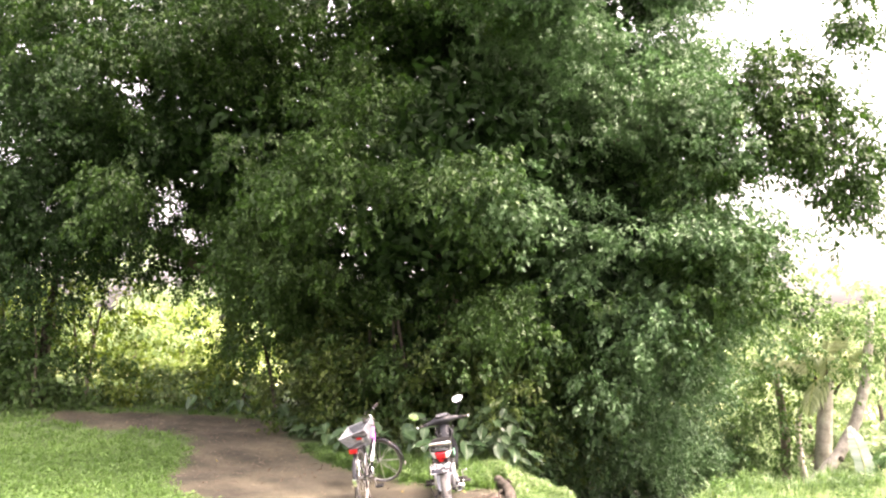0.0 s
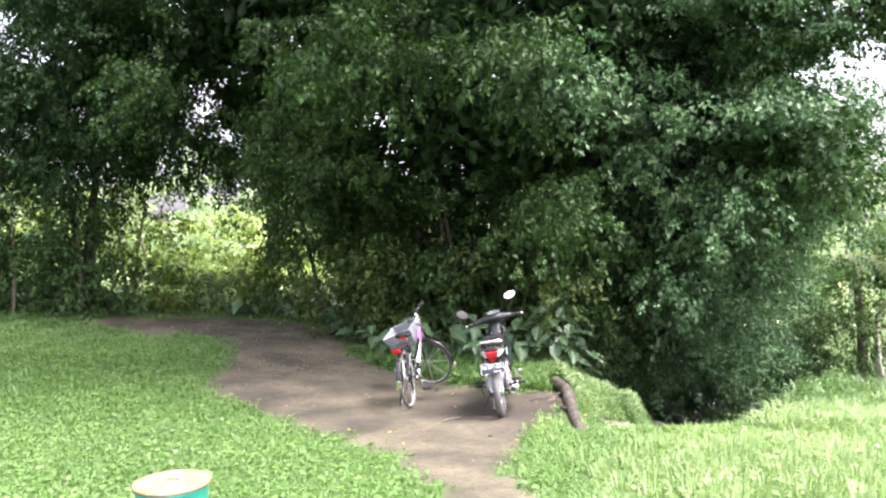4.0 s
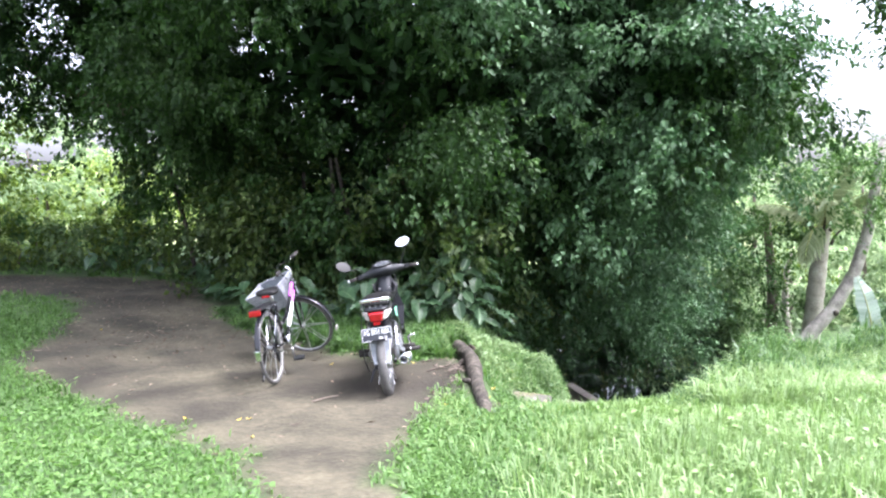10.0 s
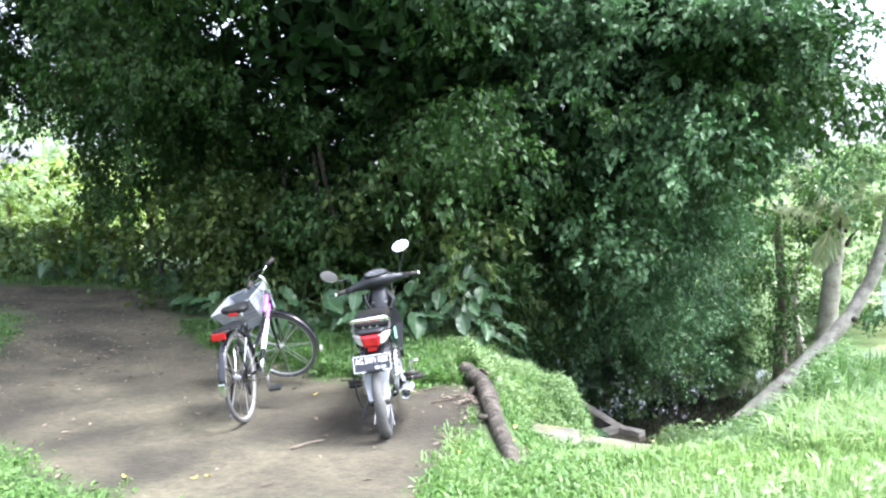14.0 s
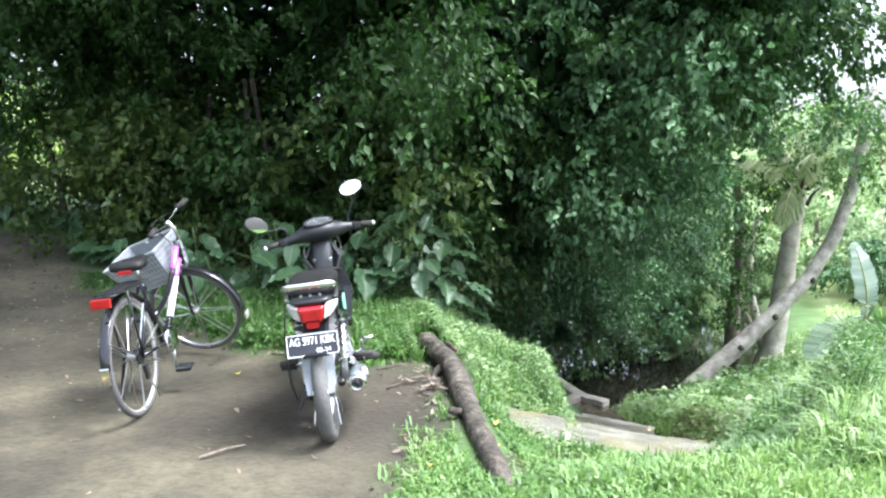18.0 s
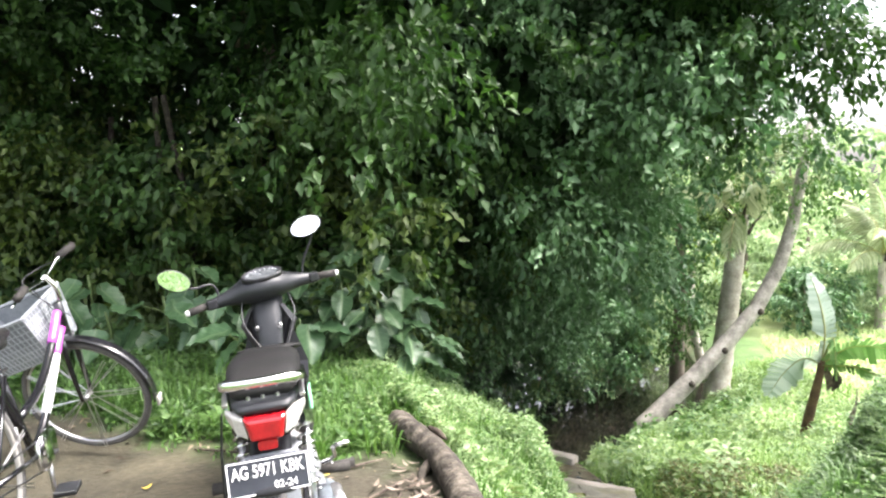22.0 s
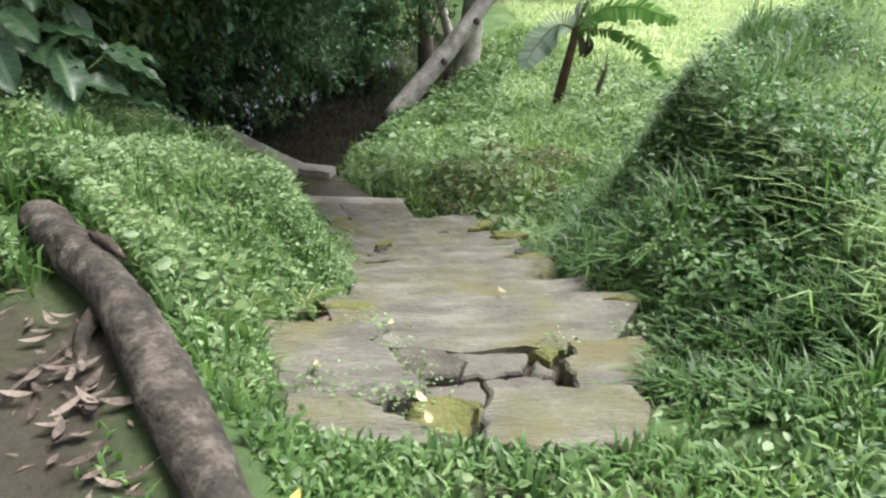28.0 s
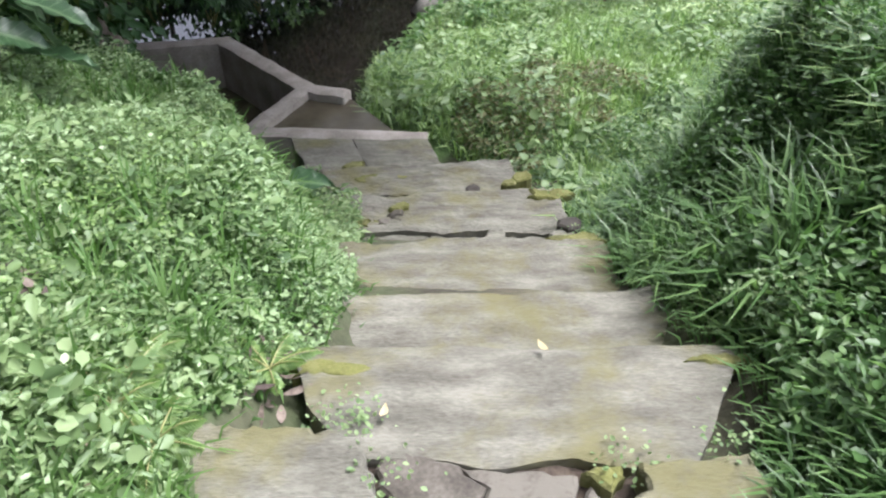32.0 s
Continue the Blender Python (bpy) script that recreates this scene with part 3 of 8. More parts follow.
def stone(name, q, z, thick, parent, mat=None, label="", nx=18, ny=9, seed=0, rough=0.012, edge=0.018, wob=0.016):
    """A worn slab: q holds four corners (near left, near right, far right, far left), z one height or four."""
    zs = z if hasattr(z, "__len__") else (z,) * 4
    V, Fq = [], []
    for j in range(ny + 1):
        for i in range(nx + 1):
            u, v = i / nx, j / ny
            w = ((1 - u) * (1 - v), u * (1 - v), u * v, (1 - u) * v)
            x = sum(k * p[0] for k, p in zip(w, q))
            y = sum(k * p[1] for k, p in zip(w, q))
            h = sum(k * p for k, p in zip(w, zs))
            e = min(i, nx - i, j, ny - j)
            jx = noise.noise(Vector((x * 5, y * 5, seed))) * wob * (2.0 if e == 0 else 0.6)
            jy = noise.noise(Vector((x * 5 + 9, y * 5, seed + 3))) * wob * (2.0 if e == 0 else 0.6)
            h += noise.noise(Vector((x * 4, y * 4, seed + 7))) * rough * 0.9 + noise.noise(Vector((x * 17, y * 17, seed))) * rough * 0.5
            if e == 0:
                h -= edge * (0.8 + 0.6 * noise.noise(Vector((x * 9, y * 9, seed))))
            V.append((x + jx, y + jy, h))
    for j in range(ny):
        for i in range(nx):
            a = j * (nx + 1) + i
            Fq.append((a, a + 1, a + nx + 2, a + nx + 1))
    loop = [i for i in range(nx + 1)] + [j * (nx + 1) + nx for j in range(1, ny + 1)] + [ny * (nx + 1) + i for i in range(nx - 1, -1, -1)] + [j * (nx + 1) for j in range(ny - 1, 0, -1)]
    k, n = len(V), len(loop)
    for down in (0, thick):
        for a in loop:
            x, y, h = V[a]
            V.append((x, y, h - down))
    for i in range(n):
        Fq.append((k + i, k + n + i, k + n + (i + 1) % n, k + (i + 1) % n))
    return solid(name, V, Fq, mat or M_CONC, parent, label, smooth=True)


def row(name, q, zs, cuts, thick, parent, seed, rough=0.012, labels=""):
    """A tread broken across into pieces with narrow uneven cracks."""
    rr = random.Random(seed)
    edges = [0.0] + list(cuts) + [1.0]
    sk = [(0, 0)] + [(c + rr.uniform(-0.05, 0.05), c + rr.uniform(-0.05, 0.05)) for c in cuts] + [(1, 1)]
    mix2 = lambda a, b, t: tuple(p + (r - p) * t for p, r in zip(a, b))
    for k in range(len(edges) - 1):
        g = 0.0035
        n0, n1 = sk[k][0] + (g if k else 0), sk[k + 1][0] - (g if k < len(edges) - 2 else 0)
        f0, f1 = sk[k][1] + (g if k else 0), sk[k + 1][1] - (g if k < len(edges) - 2 else 0)
        piece = [mix2(q[0], q[1], n0), mix2(q[0], q[1], n1), mix2(q[3], q[2], f1), mix2(q[3], q[2], f0)]
        hz = rr.uniform(-0.007, 0.005)
        z4 = [zs[0] + (zs[1] - zs[0]) * n0 + hz, zs[0] + (zs[1] - zs[0]) * n1 + hz + rr.uniform(-.006, .006), zs[3] + (zs[2] - zs[3]) * f1 + hz, zs[3] + (zs[2] - zs[3]) * f0 + hz]
        stone(name, piece, z4, thick, parent, nx=max(6, int(46 * (n1 - n0))), ny=16, seed=seed * 7 + k, rough=rough, edge=0.005, wob=0.014)


M_CONC_DARK = material("damp_concrete", [(0.028, 0.024, 0.018), (0.066, 0.058, 0.045), (0.12, 0.11, 0.088)], scale=11, fine=80, rough=0.8, bump=0.6, bump_scale=40, per="object", dist=0.01)
M_MOSSY = material("mossy_concrete", [(0.06, 0.06, 0.02), (0.11, 0.115, 0.03), (0.17, 0.165, 0.07)], scale=7, fine=80, rough=0.95, bump=0.8, bump_scale=60, dist=0.01)

def broken_slab(name, outline, z, thick, parent, mat=None, label="", seed=0, tilt=(0.0, 0.0)):
    """A slab with a broken outline: edges split and shifted, a worn rim, upright sides."""
    rr = random.Random(seed)
    pts = []
    for (ax, ay), (bx, by) in zip(outline, outline[1:] + outline[:1]):
        m = max(2, int(math.hypot(bx - ax, by - ay) / 0.025))
        for k in range(m):
            f = k / m
            w = 0.009 if k else 0.002
            pts.append((ax + (bx - ax) * f + rr.uniform(-w, w), ay + (by - ay) * f + rr.uniform(-w, w)))
    cx, cy = sum(p[0] for p in pts) / len(pts), sum(p[1] for p in pts) / len(pts)
    rings = []
    for shrink, dz in ((0.0, -thick), (0.0, -0.012), (0.012, -0.001), (0.05, 0.0)):
        ring = []
        for x, y in pts:
            d = math.hypot(x - cx, y - cy)
            f = max(0.2, 1 - shrink / max(d, 0.02))
            px, py = cx + (x - cx) * f, cy + (y - cy) * f
            h = z + tilt[0] * (px - cx) + tilt[1] * (py - cy) + 0.006 * noise.noise(Vector((px * 9, py * 9, seed)))
            ring.append((px, py, h + dz * (1 + 0.5 * noise.noise(Vector((x * 20, y * 20, seed))) if dz > -0.05 else 1)))
        rings.append(ring)
    return part(name, loft(rings), mat or M_CONC, parent, label)


steps = thing("concrete_steps", 0, 0, 0, "old cracked mossy concrete steps leading down to a stream", "steps")
broken_slab("slab", [(1.0, 9.38), (1.2, 9.2), (1.36, 9.1), (1.46, 9.2), (1.4, 9.33), (1.37, 9.43), (1.27, 9.54), (1.19, 9.58)], -0.86, 0.2, steps, seed=1)
broken_slab("slab", [(1.5, 9.03), (1.66, 8.9), (1.84, 8.8), (1.96, 8.88), (2.0, 8.98), (1.83, 9.1), (1.65, 9.21), (1.57, 9.14)], -0.80, 0.16, steps, label="pale concrete slab with a broken edge", seed=2)
broken_slab("mossy_block", [(1.44, 9.16), (1.52, 9.12), (1.58, 9.2), (1.66, 9.26), (1.6, 9.36), (1.5, 9.4), (1.42, 9.3)], -0.9, 0.2, steps, M_MOSSY, "moss-covered concrete block", seed=3, tilt=(0.05, -0.15))
broken_slab("slab", [(1.1, 9.66), (1.3, 9.5), (1.55, 9.4), (1.6, 9.46), (1.57, 9.55), (1.6, 9.68), (1.64, 9.82), (1.48, 9.96), (1.3, 10.1), (1.2, 10.06)], -0.93, 0.25, steps, seed=4, tilt=(0.0, -0.05))
broken_slab("slab", [(2.02, 9.2), (2.12, 9.12), (2.28, 9.04), (2.36, 9.14), (2.44, 9.3), (2.32, 9.36), (2.2, 9.43), (2.16, 9.36), (2.1, 9.36), (2.08, 9.28)], -0.99, 0.25, steps, seed=5, tilt=(0.0, -0.08))
row("tread", [(1.6, 9.87), (2.34, 9.36), (2.84, 9.63), (1.66, 10.38)], (-1.066, -1.066, -1.14, -1.14), (), 0.3, steps, 6, 0.016)
row("tread", [(1.55, 10.15), (2.75, 9.4), (3.12, 10.16), (1.98, 10.85)], (-1.38, -1.38, -1.43, -1.43), (), 0.3, steps, 7, 0.018)
row("landing", [(2.78, 13.0), (3.66, 12.62), (3.82, 13.1), (2.92, 13.68)], (-2.33, -2.33, -2.39, -2.39), (0.45,), 0.3, steps, 11)


def split_tread(q, zs, f, seed, rough, drop):
    """A tread broken along its length: the rear strip sits a little lower than the lip."""
    mid = lambda a, b, t: tuple(p + (r - p) * t for p, r in zip(a, b))
    l, r = mid(q[0], q[3], f + 0.06), mid(q[1], q[2], f - 0.05)
    l2, r2 = mid(q[0], q[3], f + 0.064), mid(q[1], q[2], f - 0.046)
    zm = (zs[0] + (zs[3] - zs[0]) * f, zs[1] + (zs[2] - zs[1]) * f)
    row("tread", [q[0], q[1], r, l], (zs[0] - drop, zs[1] - drop, zm[1] - drop, zm[0] - drop), (0.31 + 0.03 * (seed % 5),), 0.3, steps, seed, rough)
    row("tread", [l2, r2, q[2], q[3]], (zm[0], zm[1], zs[2], zs[3]), (), 0.3, steps, seed + 50, rough)


def rubble(at, n, rx, ry, z, seed, mats, r0=0.05, r1=0.11):
    """Broken lumps of concrete, five to seven sided, wedged side by side."""
    rr = random.Random(seed)
    for k in range(n):
        x, y, r = at[0] + rr.uniform(-rx, rx), at[1] + rr.uniform(-ry, ry), rr.uniform(r0, r1)
        m, a0 = rr.choice((5, 6, 7)), rr.uniform(0, 6)
        poly = [(x + r * rr.uniform(0.65, 1.1) * math.cos(a0 + 6.283 * i / m), y + 0.75 * r * rr.uniform(0.65, 1.1) * math.sin(a0 + 6.283 * i / m)) for i in range(m)]
        broken_slab("broken_stone", poly, z + rr.uniform(-0.025, 0.015), 0.12, steps, mats[k % len(mats)], seed=seed + k, tilt=(rr.uniform(-.2, .2), rr.uniform(-.2, .2)))


split_tread([(1.9, 10.6), (3.0, 9.95), (3.44, 10.82), (2.26, 11.54)], (-1.66, -1.64, -1.72, -1.73), 0.45, 8, 0.026, 0.012)
split_tread([(2.15, 11.3), (3.32, 10.65), (3.84, 11.6), (2.6, 12.3)], (-1.92, -1.90, -2.01, -2.02), 0.55, 9, 0.026, 0.016)
split_tread([(2.5, 12.05), (3.7, 11.45), (4.0, 12.3), (2.85, 12.9)], (-2.14, -2.14, -2.22, -2.22), 0.5, 10, 0.026, 0.012)
# the broken-out hollow between the upper slabs
stone("soil_bed", [(1.5, 9.5), (2.05, 9.12), (2.4, 9.45), (1.66, 9.96)], -1.1, 0.2, steps, M_SOIL, "dark soil in the broken hollow", seed=31, rough=0.03)
for k, poly in enumerate([[(1.63, 9.63), (1.79, 9.54), (1.86, 9.6), (1.83, 9.71), (1.72, 9.83), (1.66, 9.8)], [(1.8, 9.535), (1.99, 9.43), (2.07, 9.5), (1.99, 9.585), (1.84, 9.7), (1.865, 9.6)],
                          [(1.62, 9.6), (1.65, 9.44), (1.76, 9.37), (1.83, 9.43), (1.85, 9.495), (1.72, 9.565)], [(1.77, 9.365), (1.92, 9.27), (2.02, 9.25), (2.05, 9.34), (2.0, 9.41), (1.86, 9.49), (1.84, 9.42)], [(2.01, 9.42), (2.06, 9.35), (2.1, 9.38), (2.09, 9.47)]]):
    broken_slab("broken_slab", poly, -1.055 - 0.007 * (k % 3), 0.1, steps, M_CONC_DARK, seed=70 + k, tilt=(0.04 * (k % 2), -0.08))
broken_slab("moss", [(2.08, 9.5), (2.11, 9.42), (2.16, 9.43), (2.18, 9.46), (2.12, 9.5)], -1.04, 0.1, steps, M_MOSSY, seed=80)
rubble((1.75, 9.34), 5, 0.09, 0.05, -1.02, 90, [M_CONC_DARK, M_MOSSY], 0.035, 0.07)
rubble((3.05, 11.15), 7, 0.5, 0.16, -1.885, 110, [M_CONC, M_MOSSY, M_CONC_DARK])
rubble((2.5, 11.35), 4, 0.15, 0.12, -1.9, 130, [M_MOSSY, M_CONC])
rubble((2.85, 12.75), 6, 0.25, 0.14, -2.25, 150, [M_CONC, M_MOSSY])
rubble((3.72, 11.7), 5, 0.1, 0.2, -2.035, 170, [M_MOSSY, M_CONC])
rubble((2.75, 11.9), 8, 0.35, 0.12, -1.985, 190, [M_CONC, M_CONC_DARK, M_MOSSY], 0.04, 0.09)
rubble((3.15, 12.05), 7, 0.4, 0.12, -2.13, 210, [M_CONC_DARK, M_MOSSY, M_CONC], 0.04, 0.09)

# moss left on the treads
rr = random.Random(8)
for k, (x, y, z, r) in enumerate([(2.4, 11.2, -1.715, .13), (3.35, 10.85, -1.715, .12), (2.55, 11.95, -1.985, .14), (3.75, 11.55, -1.995, .13), (3.1, 12.55, -2.2, .14), (1.72, 10.22, -1.118, .1), (2.72, 9.62, -1.118, .07)]):
    m, a0 = rr.choice((9, 11)), rr.uniform(0, 6)
    poly = []
    for i in range(m):
        a = a0 + 6.283 * i / m
        u, v = 1.5 * r * rr.uniform(0.45, 1.15) * math.cos(a), 0.5 * r * rr.uniform(0.45, 1.15) * math.sin(a)
        poly.append((x + u * 0.85 + v * 0.52, y - u * 0.52 + v * 0.85))
    broken_slab("moss", poly, z + 0.004, 0.05, steps, M_MOSSY, seed=200 + k)

# ---- wash basin below the steps ----
M_WALL = material("pale_cement", [(0.16, 0.14, 0.115), (0.26, 0.235, 0.2), (0.36, 0.33, 0.29)], scale=5, fine=60, rough=0.85, bump=0.4, bump_scale=40, dist=0.006)
basin = thing("stone_basin", 0, 0, 0, "low grey cement basin beside the stream", "basin")


def wall(p, q, w, z, h, seed):
    d = (Vector(q) - Vector(p)).normalized()
    s = Vector((-d.y, d.x)) * w / 2
    a, b = Vector(p), Vector(q)
    return stone("wall", [tuple(a - s), tuple(b - s), tuple(b + s), tuple(a + s)], z, h, basin, M_WALL, nx=20, ny=4, seed=seed, rough=0.006, edge=0.012, wob=0.008)


wall((3.88, 13.2), (2.72, 14.06), 0.16, -2.43, 1.1, 60)
wall((3.7, 14.26), (3.42, 14.6), 0.16, -2.45, 1.1, 61)
wall((3.46, 14.56), (3.18, 16.1), 0.17, -2.46, 1.4, 62)
wall((3.44, 14.58), (2.7, 14.1), 0.15, -2.455, 1.1, 63)
wall((3.22, 16.04), (2.2, 16.45), 0.18, -2.465, 1.4, 64)
M_TANK = material("basin_water", [(0.05, 0.043, 0.028), (0.1, 0.086, 0.056)], scale=2, fine=10, rough=0.1, bump=0.06, bump_scale=6)
for nm, poly, z in (("water", TANK2, -2.53), ("water", TANK, -2.95)):
    bm = bmesh.new()
    c = Vector((sum(p[0] for p in poly) / len(poly), sum(p[1] for p in poly) / len(poly)))
    vs = [bm.verts.new((*(c + (Vector(p) - c) * 1.12), z)) for p in poly]
    bm.faces.new(vs)
    r = bmesh.ops.extrude_face_region(bm, geom=bm.faces[:])
    bmesh.ops.translate(bm, verts=[v for v in r["geom"] if isinstance(v, bmesh.types.BMVert)], vec=(0, 0, -0.2))
    part(nm, bm, M_TANK, basin, "dark still water")

# ---- fallen log ----
log = thing("fallen_log", 0.78, 9.6, -0.535, "bare brown fallen log lying at the edge of the dirt", "log")
ctrl = [(-0.02, 0.87, -0.025), (0.015, 0.55, -0.005), (0.055, 0.15, 0.01), (0.05, -0.35, -0.02), (0.035, -0.85, -0.03), (0.045, -1.3, -0.07), (0.05, -1.5, -0.1)]
pts = curve_pts(ctrl, 90)
bm = tube(pts, [0.071 - 0.00022 * i + 0.004 * math.sin(i * 0.2) + 0.008 * math.exp(-((i - 42) / 9) ** 2) for i in range(91)], 28)
for v in bm.verts:
    k = noise.noise(v.co * 3) * 0.010 + noise.noise(v.co * 9) * 0.007 + noise.noise(v.co * 30) * 0.006
    v.co += Vector((v.co.x, 0, v.co.z)).normalized() * k
part("log_body", bm, M_LOG, log, smooth=True)
part("knot_hole", tube(curve_pts([(0.07, 0.52, 0.058), (0.095, 0.42, 0.062), (0.115, 0.32, 0.055)], 6), [0.008, 0.014, 0.018, 0.018, 0.016, 0.012, 0.006], 8), M_SOIL, log, "dark rotted groove in the bark", smooth=True)
part("root", tube(curve_pts([(-0.005, 0.2, -0.02), (-0.06, 0.13, -0.04), (-0.085, 0.03, -0.1), (-0.08, -0.04, -0.14)], 7), [0.028, 0.026, 0.023, 0.021, 0.018, 0.015, 0.012, 0.007], 7), M_LOG, log, smooth=True)
part("branch_stub", tube(curve_pts([(0.02, -0.6, -0.03), (-0.05, -0.63, -0.01), (-0.085, -0.64, 0.005)], 5), [0.026, 0.025, 0.023, 0.022, 0.02, 0.017], 9), M_LOG, log, "short sawn branch stub", smooth=True)

# ---- the great fig tree ----
FIG = [  # centre, radii, boughs
    ((0.4, 16.4, 4.6), (4.7, 5.6, 4.4), 520),
    ((-0.1, 16.5, 0.9), (2.9, 2.7, 2.0), 230),
    ((2.7, 15.4, 1.5), (2.4, 3.2, 2.4), 220),
    ((4.0, 16.2, 4.1), (1.7, 3.2, 3.2), 180),
    ((4.0, 18.9, 0.4), (1.0, 0.9, 1.4), 90),
    ((-4.2, 17.0, 5.6), (3.8, 4.2, 2.4), 220),
    ((0.2, 16.8, 9.3), (5.2, 5.2, 3.6), 330),
    ((3.05, 16.6, 7.4), (2.0, 3.2, 3.4), 210),
    ((4.6, 16.8, 2.9), (1.2, 2.0, 1.5), 110),
    ((-5.6, 17.4, 8.6), (4.2, 3.6, 2.6), 220),
    ((-10.5, 18.5, 8.2), (3.2, 2.6, 2.6), 50),
    # added overhang, out of view, that blocks sky light over the dirt
    ((-1.2, 11.0, 8.6), (3.6, 2.6, 0.9), 190),
    ((-3.3, 17.4, 2.7), (1.9, 2.2, 1.7), 120),
    ((4.3, 13.4, 2.7), (0.9, 0.9, 0.9), 22),
    ((4.9, 16.6, 9.3), (1.0, 2.0, 1.2), 60),
    ((3.7, 17.5, 0.0), (1.6, 0.7, 0.9), 80),
    ((5.2, 20.0, -0.9), (1.2, 0.6, 1.5), 54),
    ((-6.9, 17.3, 5.5), (1.3, 1.2, 0.8), 60),
    ((-5.5, 17.0, 4.2), (0.6, 0.8, 0.6), 18),
    ((-9.3, 17.0, 4.9), (1.6, 1.2, 0.6), 50),
]
fig = thing("fig_tree", 1.0, 16.2, float(ground_z(1.0, 16.2)), "huge dense dark green fig tree with drooping leafy boughs", "tree")
FIG0 = np.array(fig.matrix_world.translation)
rng = np.random.default_rng(3)
dark, light, olive, inner_shade = [], [], [], []
for k, (c, r, n) in enumerate(FIG):
    rng = np.random.default_rng(30 + k)
    C, D = clusters_on(c, r, n, rng, front=(0, -1, 0.1))
    keep = (C[:, 2] > ground_z(C[:, 0], C[:, 1]) + 0.2) & ~((C[:, 0] > 1.6) & (C[:, 1] < 16.6) & (C[:, 2] < -0.1))
    keep &= ~((C[:, 0] > -2.6) & (C[:, 0] < 0.5) & (C[:, 2] > 1.5) & (C[:, 2] < 3.2) & (C[:, 1] < 14.6) & (rng.uniform(size=len(C)) < 0.8))
    keep &= ~((C[:, 0] > -0.3) & (C[:, 0] < 2.5) & (C[:, 2] > 0.9) & (C[:, 2] < 2.2) & (C[:, 1] < 14.4) & (rng.uniform(size=len(C)) < 0.6))
    C, D = C[keep], D[keep]
    # right-hand boughs get the lit leaf colour, the rest the shaded one
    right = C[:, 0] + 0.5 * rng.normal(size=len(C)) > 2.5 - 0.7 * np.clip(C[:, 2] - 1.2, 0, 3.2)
    # lower boughs take the olive leaf: light from the left put into the colour
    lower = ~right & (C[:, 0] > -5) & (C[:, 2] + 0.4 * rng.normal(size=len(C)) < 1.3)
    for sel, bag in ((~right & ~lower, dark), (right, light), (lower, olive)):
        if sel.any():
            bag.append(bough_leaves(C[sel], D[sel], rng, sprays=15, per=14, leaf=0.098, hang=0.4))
    # large dark leaves inside the crown: the shade in its gaps, as colour
    m = int(r[0] * r[1] * r[2] * (90 if c[0] > -5 else 70)) + 600
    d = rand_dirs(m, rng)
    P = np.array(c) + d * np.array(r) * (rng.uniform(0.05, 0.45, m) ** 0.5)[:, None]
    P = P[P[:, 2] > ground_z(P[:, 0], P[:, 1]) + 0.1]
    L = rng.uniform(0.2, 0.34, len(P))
    inner_shade.append(leaf_mesh(P, rand_dirs(len(P), rng), rand_dirs(len(P), rng), L, L * 0.55))
# a bough that hangs out into the open sky beyond the crown's edge
rng = np.random.default_rng(77)
for c, r, n in [((5.9, 12.5, 5.85), (0.5, 0.5, 0.3), 26), ((6.3, 12.5, 5.1), (0.42, 0.4, 0.45), 26), ((6.95, 12.5, 4.4), (0.28, 0.35, 0.42), 24), ((7.0, 12.5, 3.75), (0.16, 0.25, 0.25), 8), ((7.5, 12.6, 7.1), (0.6, 0.5, 0.3), 16), ((5.5, 12.8, 5.0), (0.3, 0.4, 0.4), 10), ((4.85, 12.7, 2.35), (0.75, 0.7, 0.7), 36), ((4.6, 12.9, 4.0), (0.4, 0.5, 0.6), 14)]:
    C, D = boughs_on(c, r, n, rng, lo=0.3)
    dark.append(bough_leaves(C, D, rng, sprays=11, per=12, leaf=0.1, size=0.42, hang=0.5))
part("hanging_branch", tube([p - Vector(FIG0) for p in curve_pts([(3.4, 14.4, 5.2), (4.9, 13.2, 5.9), (6.2, 12.5, 5.6), (6.8, 12.5, 4.7), (6.95, 12.5, 3.9)], 12)], [0.06 - 0.004 * i for i in range(13)], 7), M_BARK, fig, smooth=True)
for bag, mat in ((dark, M_LEAF), (light, M_LEAF_R), (olive, M_LEAF_OLIVE), (inner_shade, M_LEAF_DARK)):
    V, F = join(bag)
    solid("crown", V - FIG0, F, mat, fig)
for k in range(9):
    a = k * 0.7
    x, y = 1.0 * math.cos(a) * (0.4 + 0.1 * k), 0.8 * math.sin(a) * (0.4 + 0.08 * k)
    h = 5.5 + (k % 3)
    pts = curve_pts([(x * 1.5, y * 1.5, -1.2), (x, y, 1.5), (x * 0.9, y * 0.7, 3.2), (x * 1.6, y * 1.6, h)], 12)
    part("trunk", tube(pts, [0.32 - 0.018 * i for i in range(13)], 9), M_BARK, fig, smooth=True)
limb = curve_pts([(-2.6, 16.4, 2.2), (-4.9, 17.0, 2.75), (-6.2, 17.5, 3.2), (-7.6, 18.0, 4.0), (-9.0, 18.4, 5.2)], 14)
part("limb", tube([p - Vector(FIG0) for p in limb], [0.22 - 0.01 * i for i in range(15)], 9), M_BARK, fig, smooth=True)
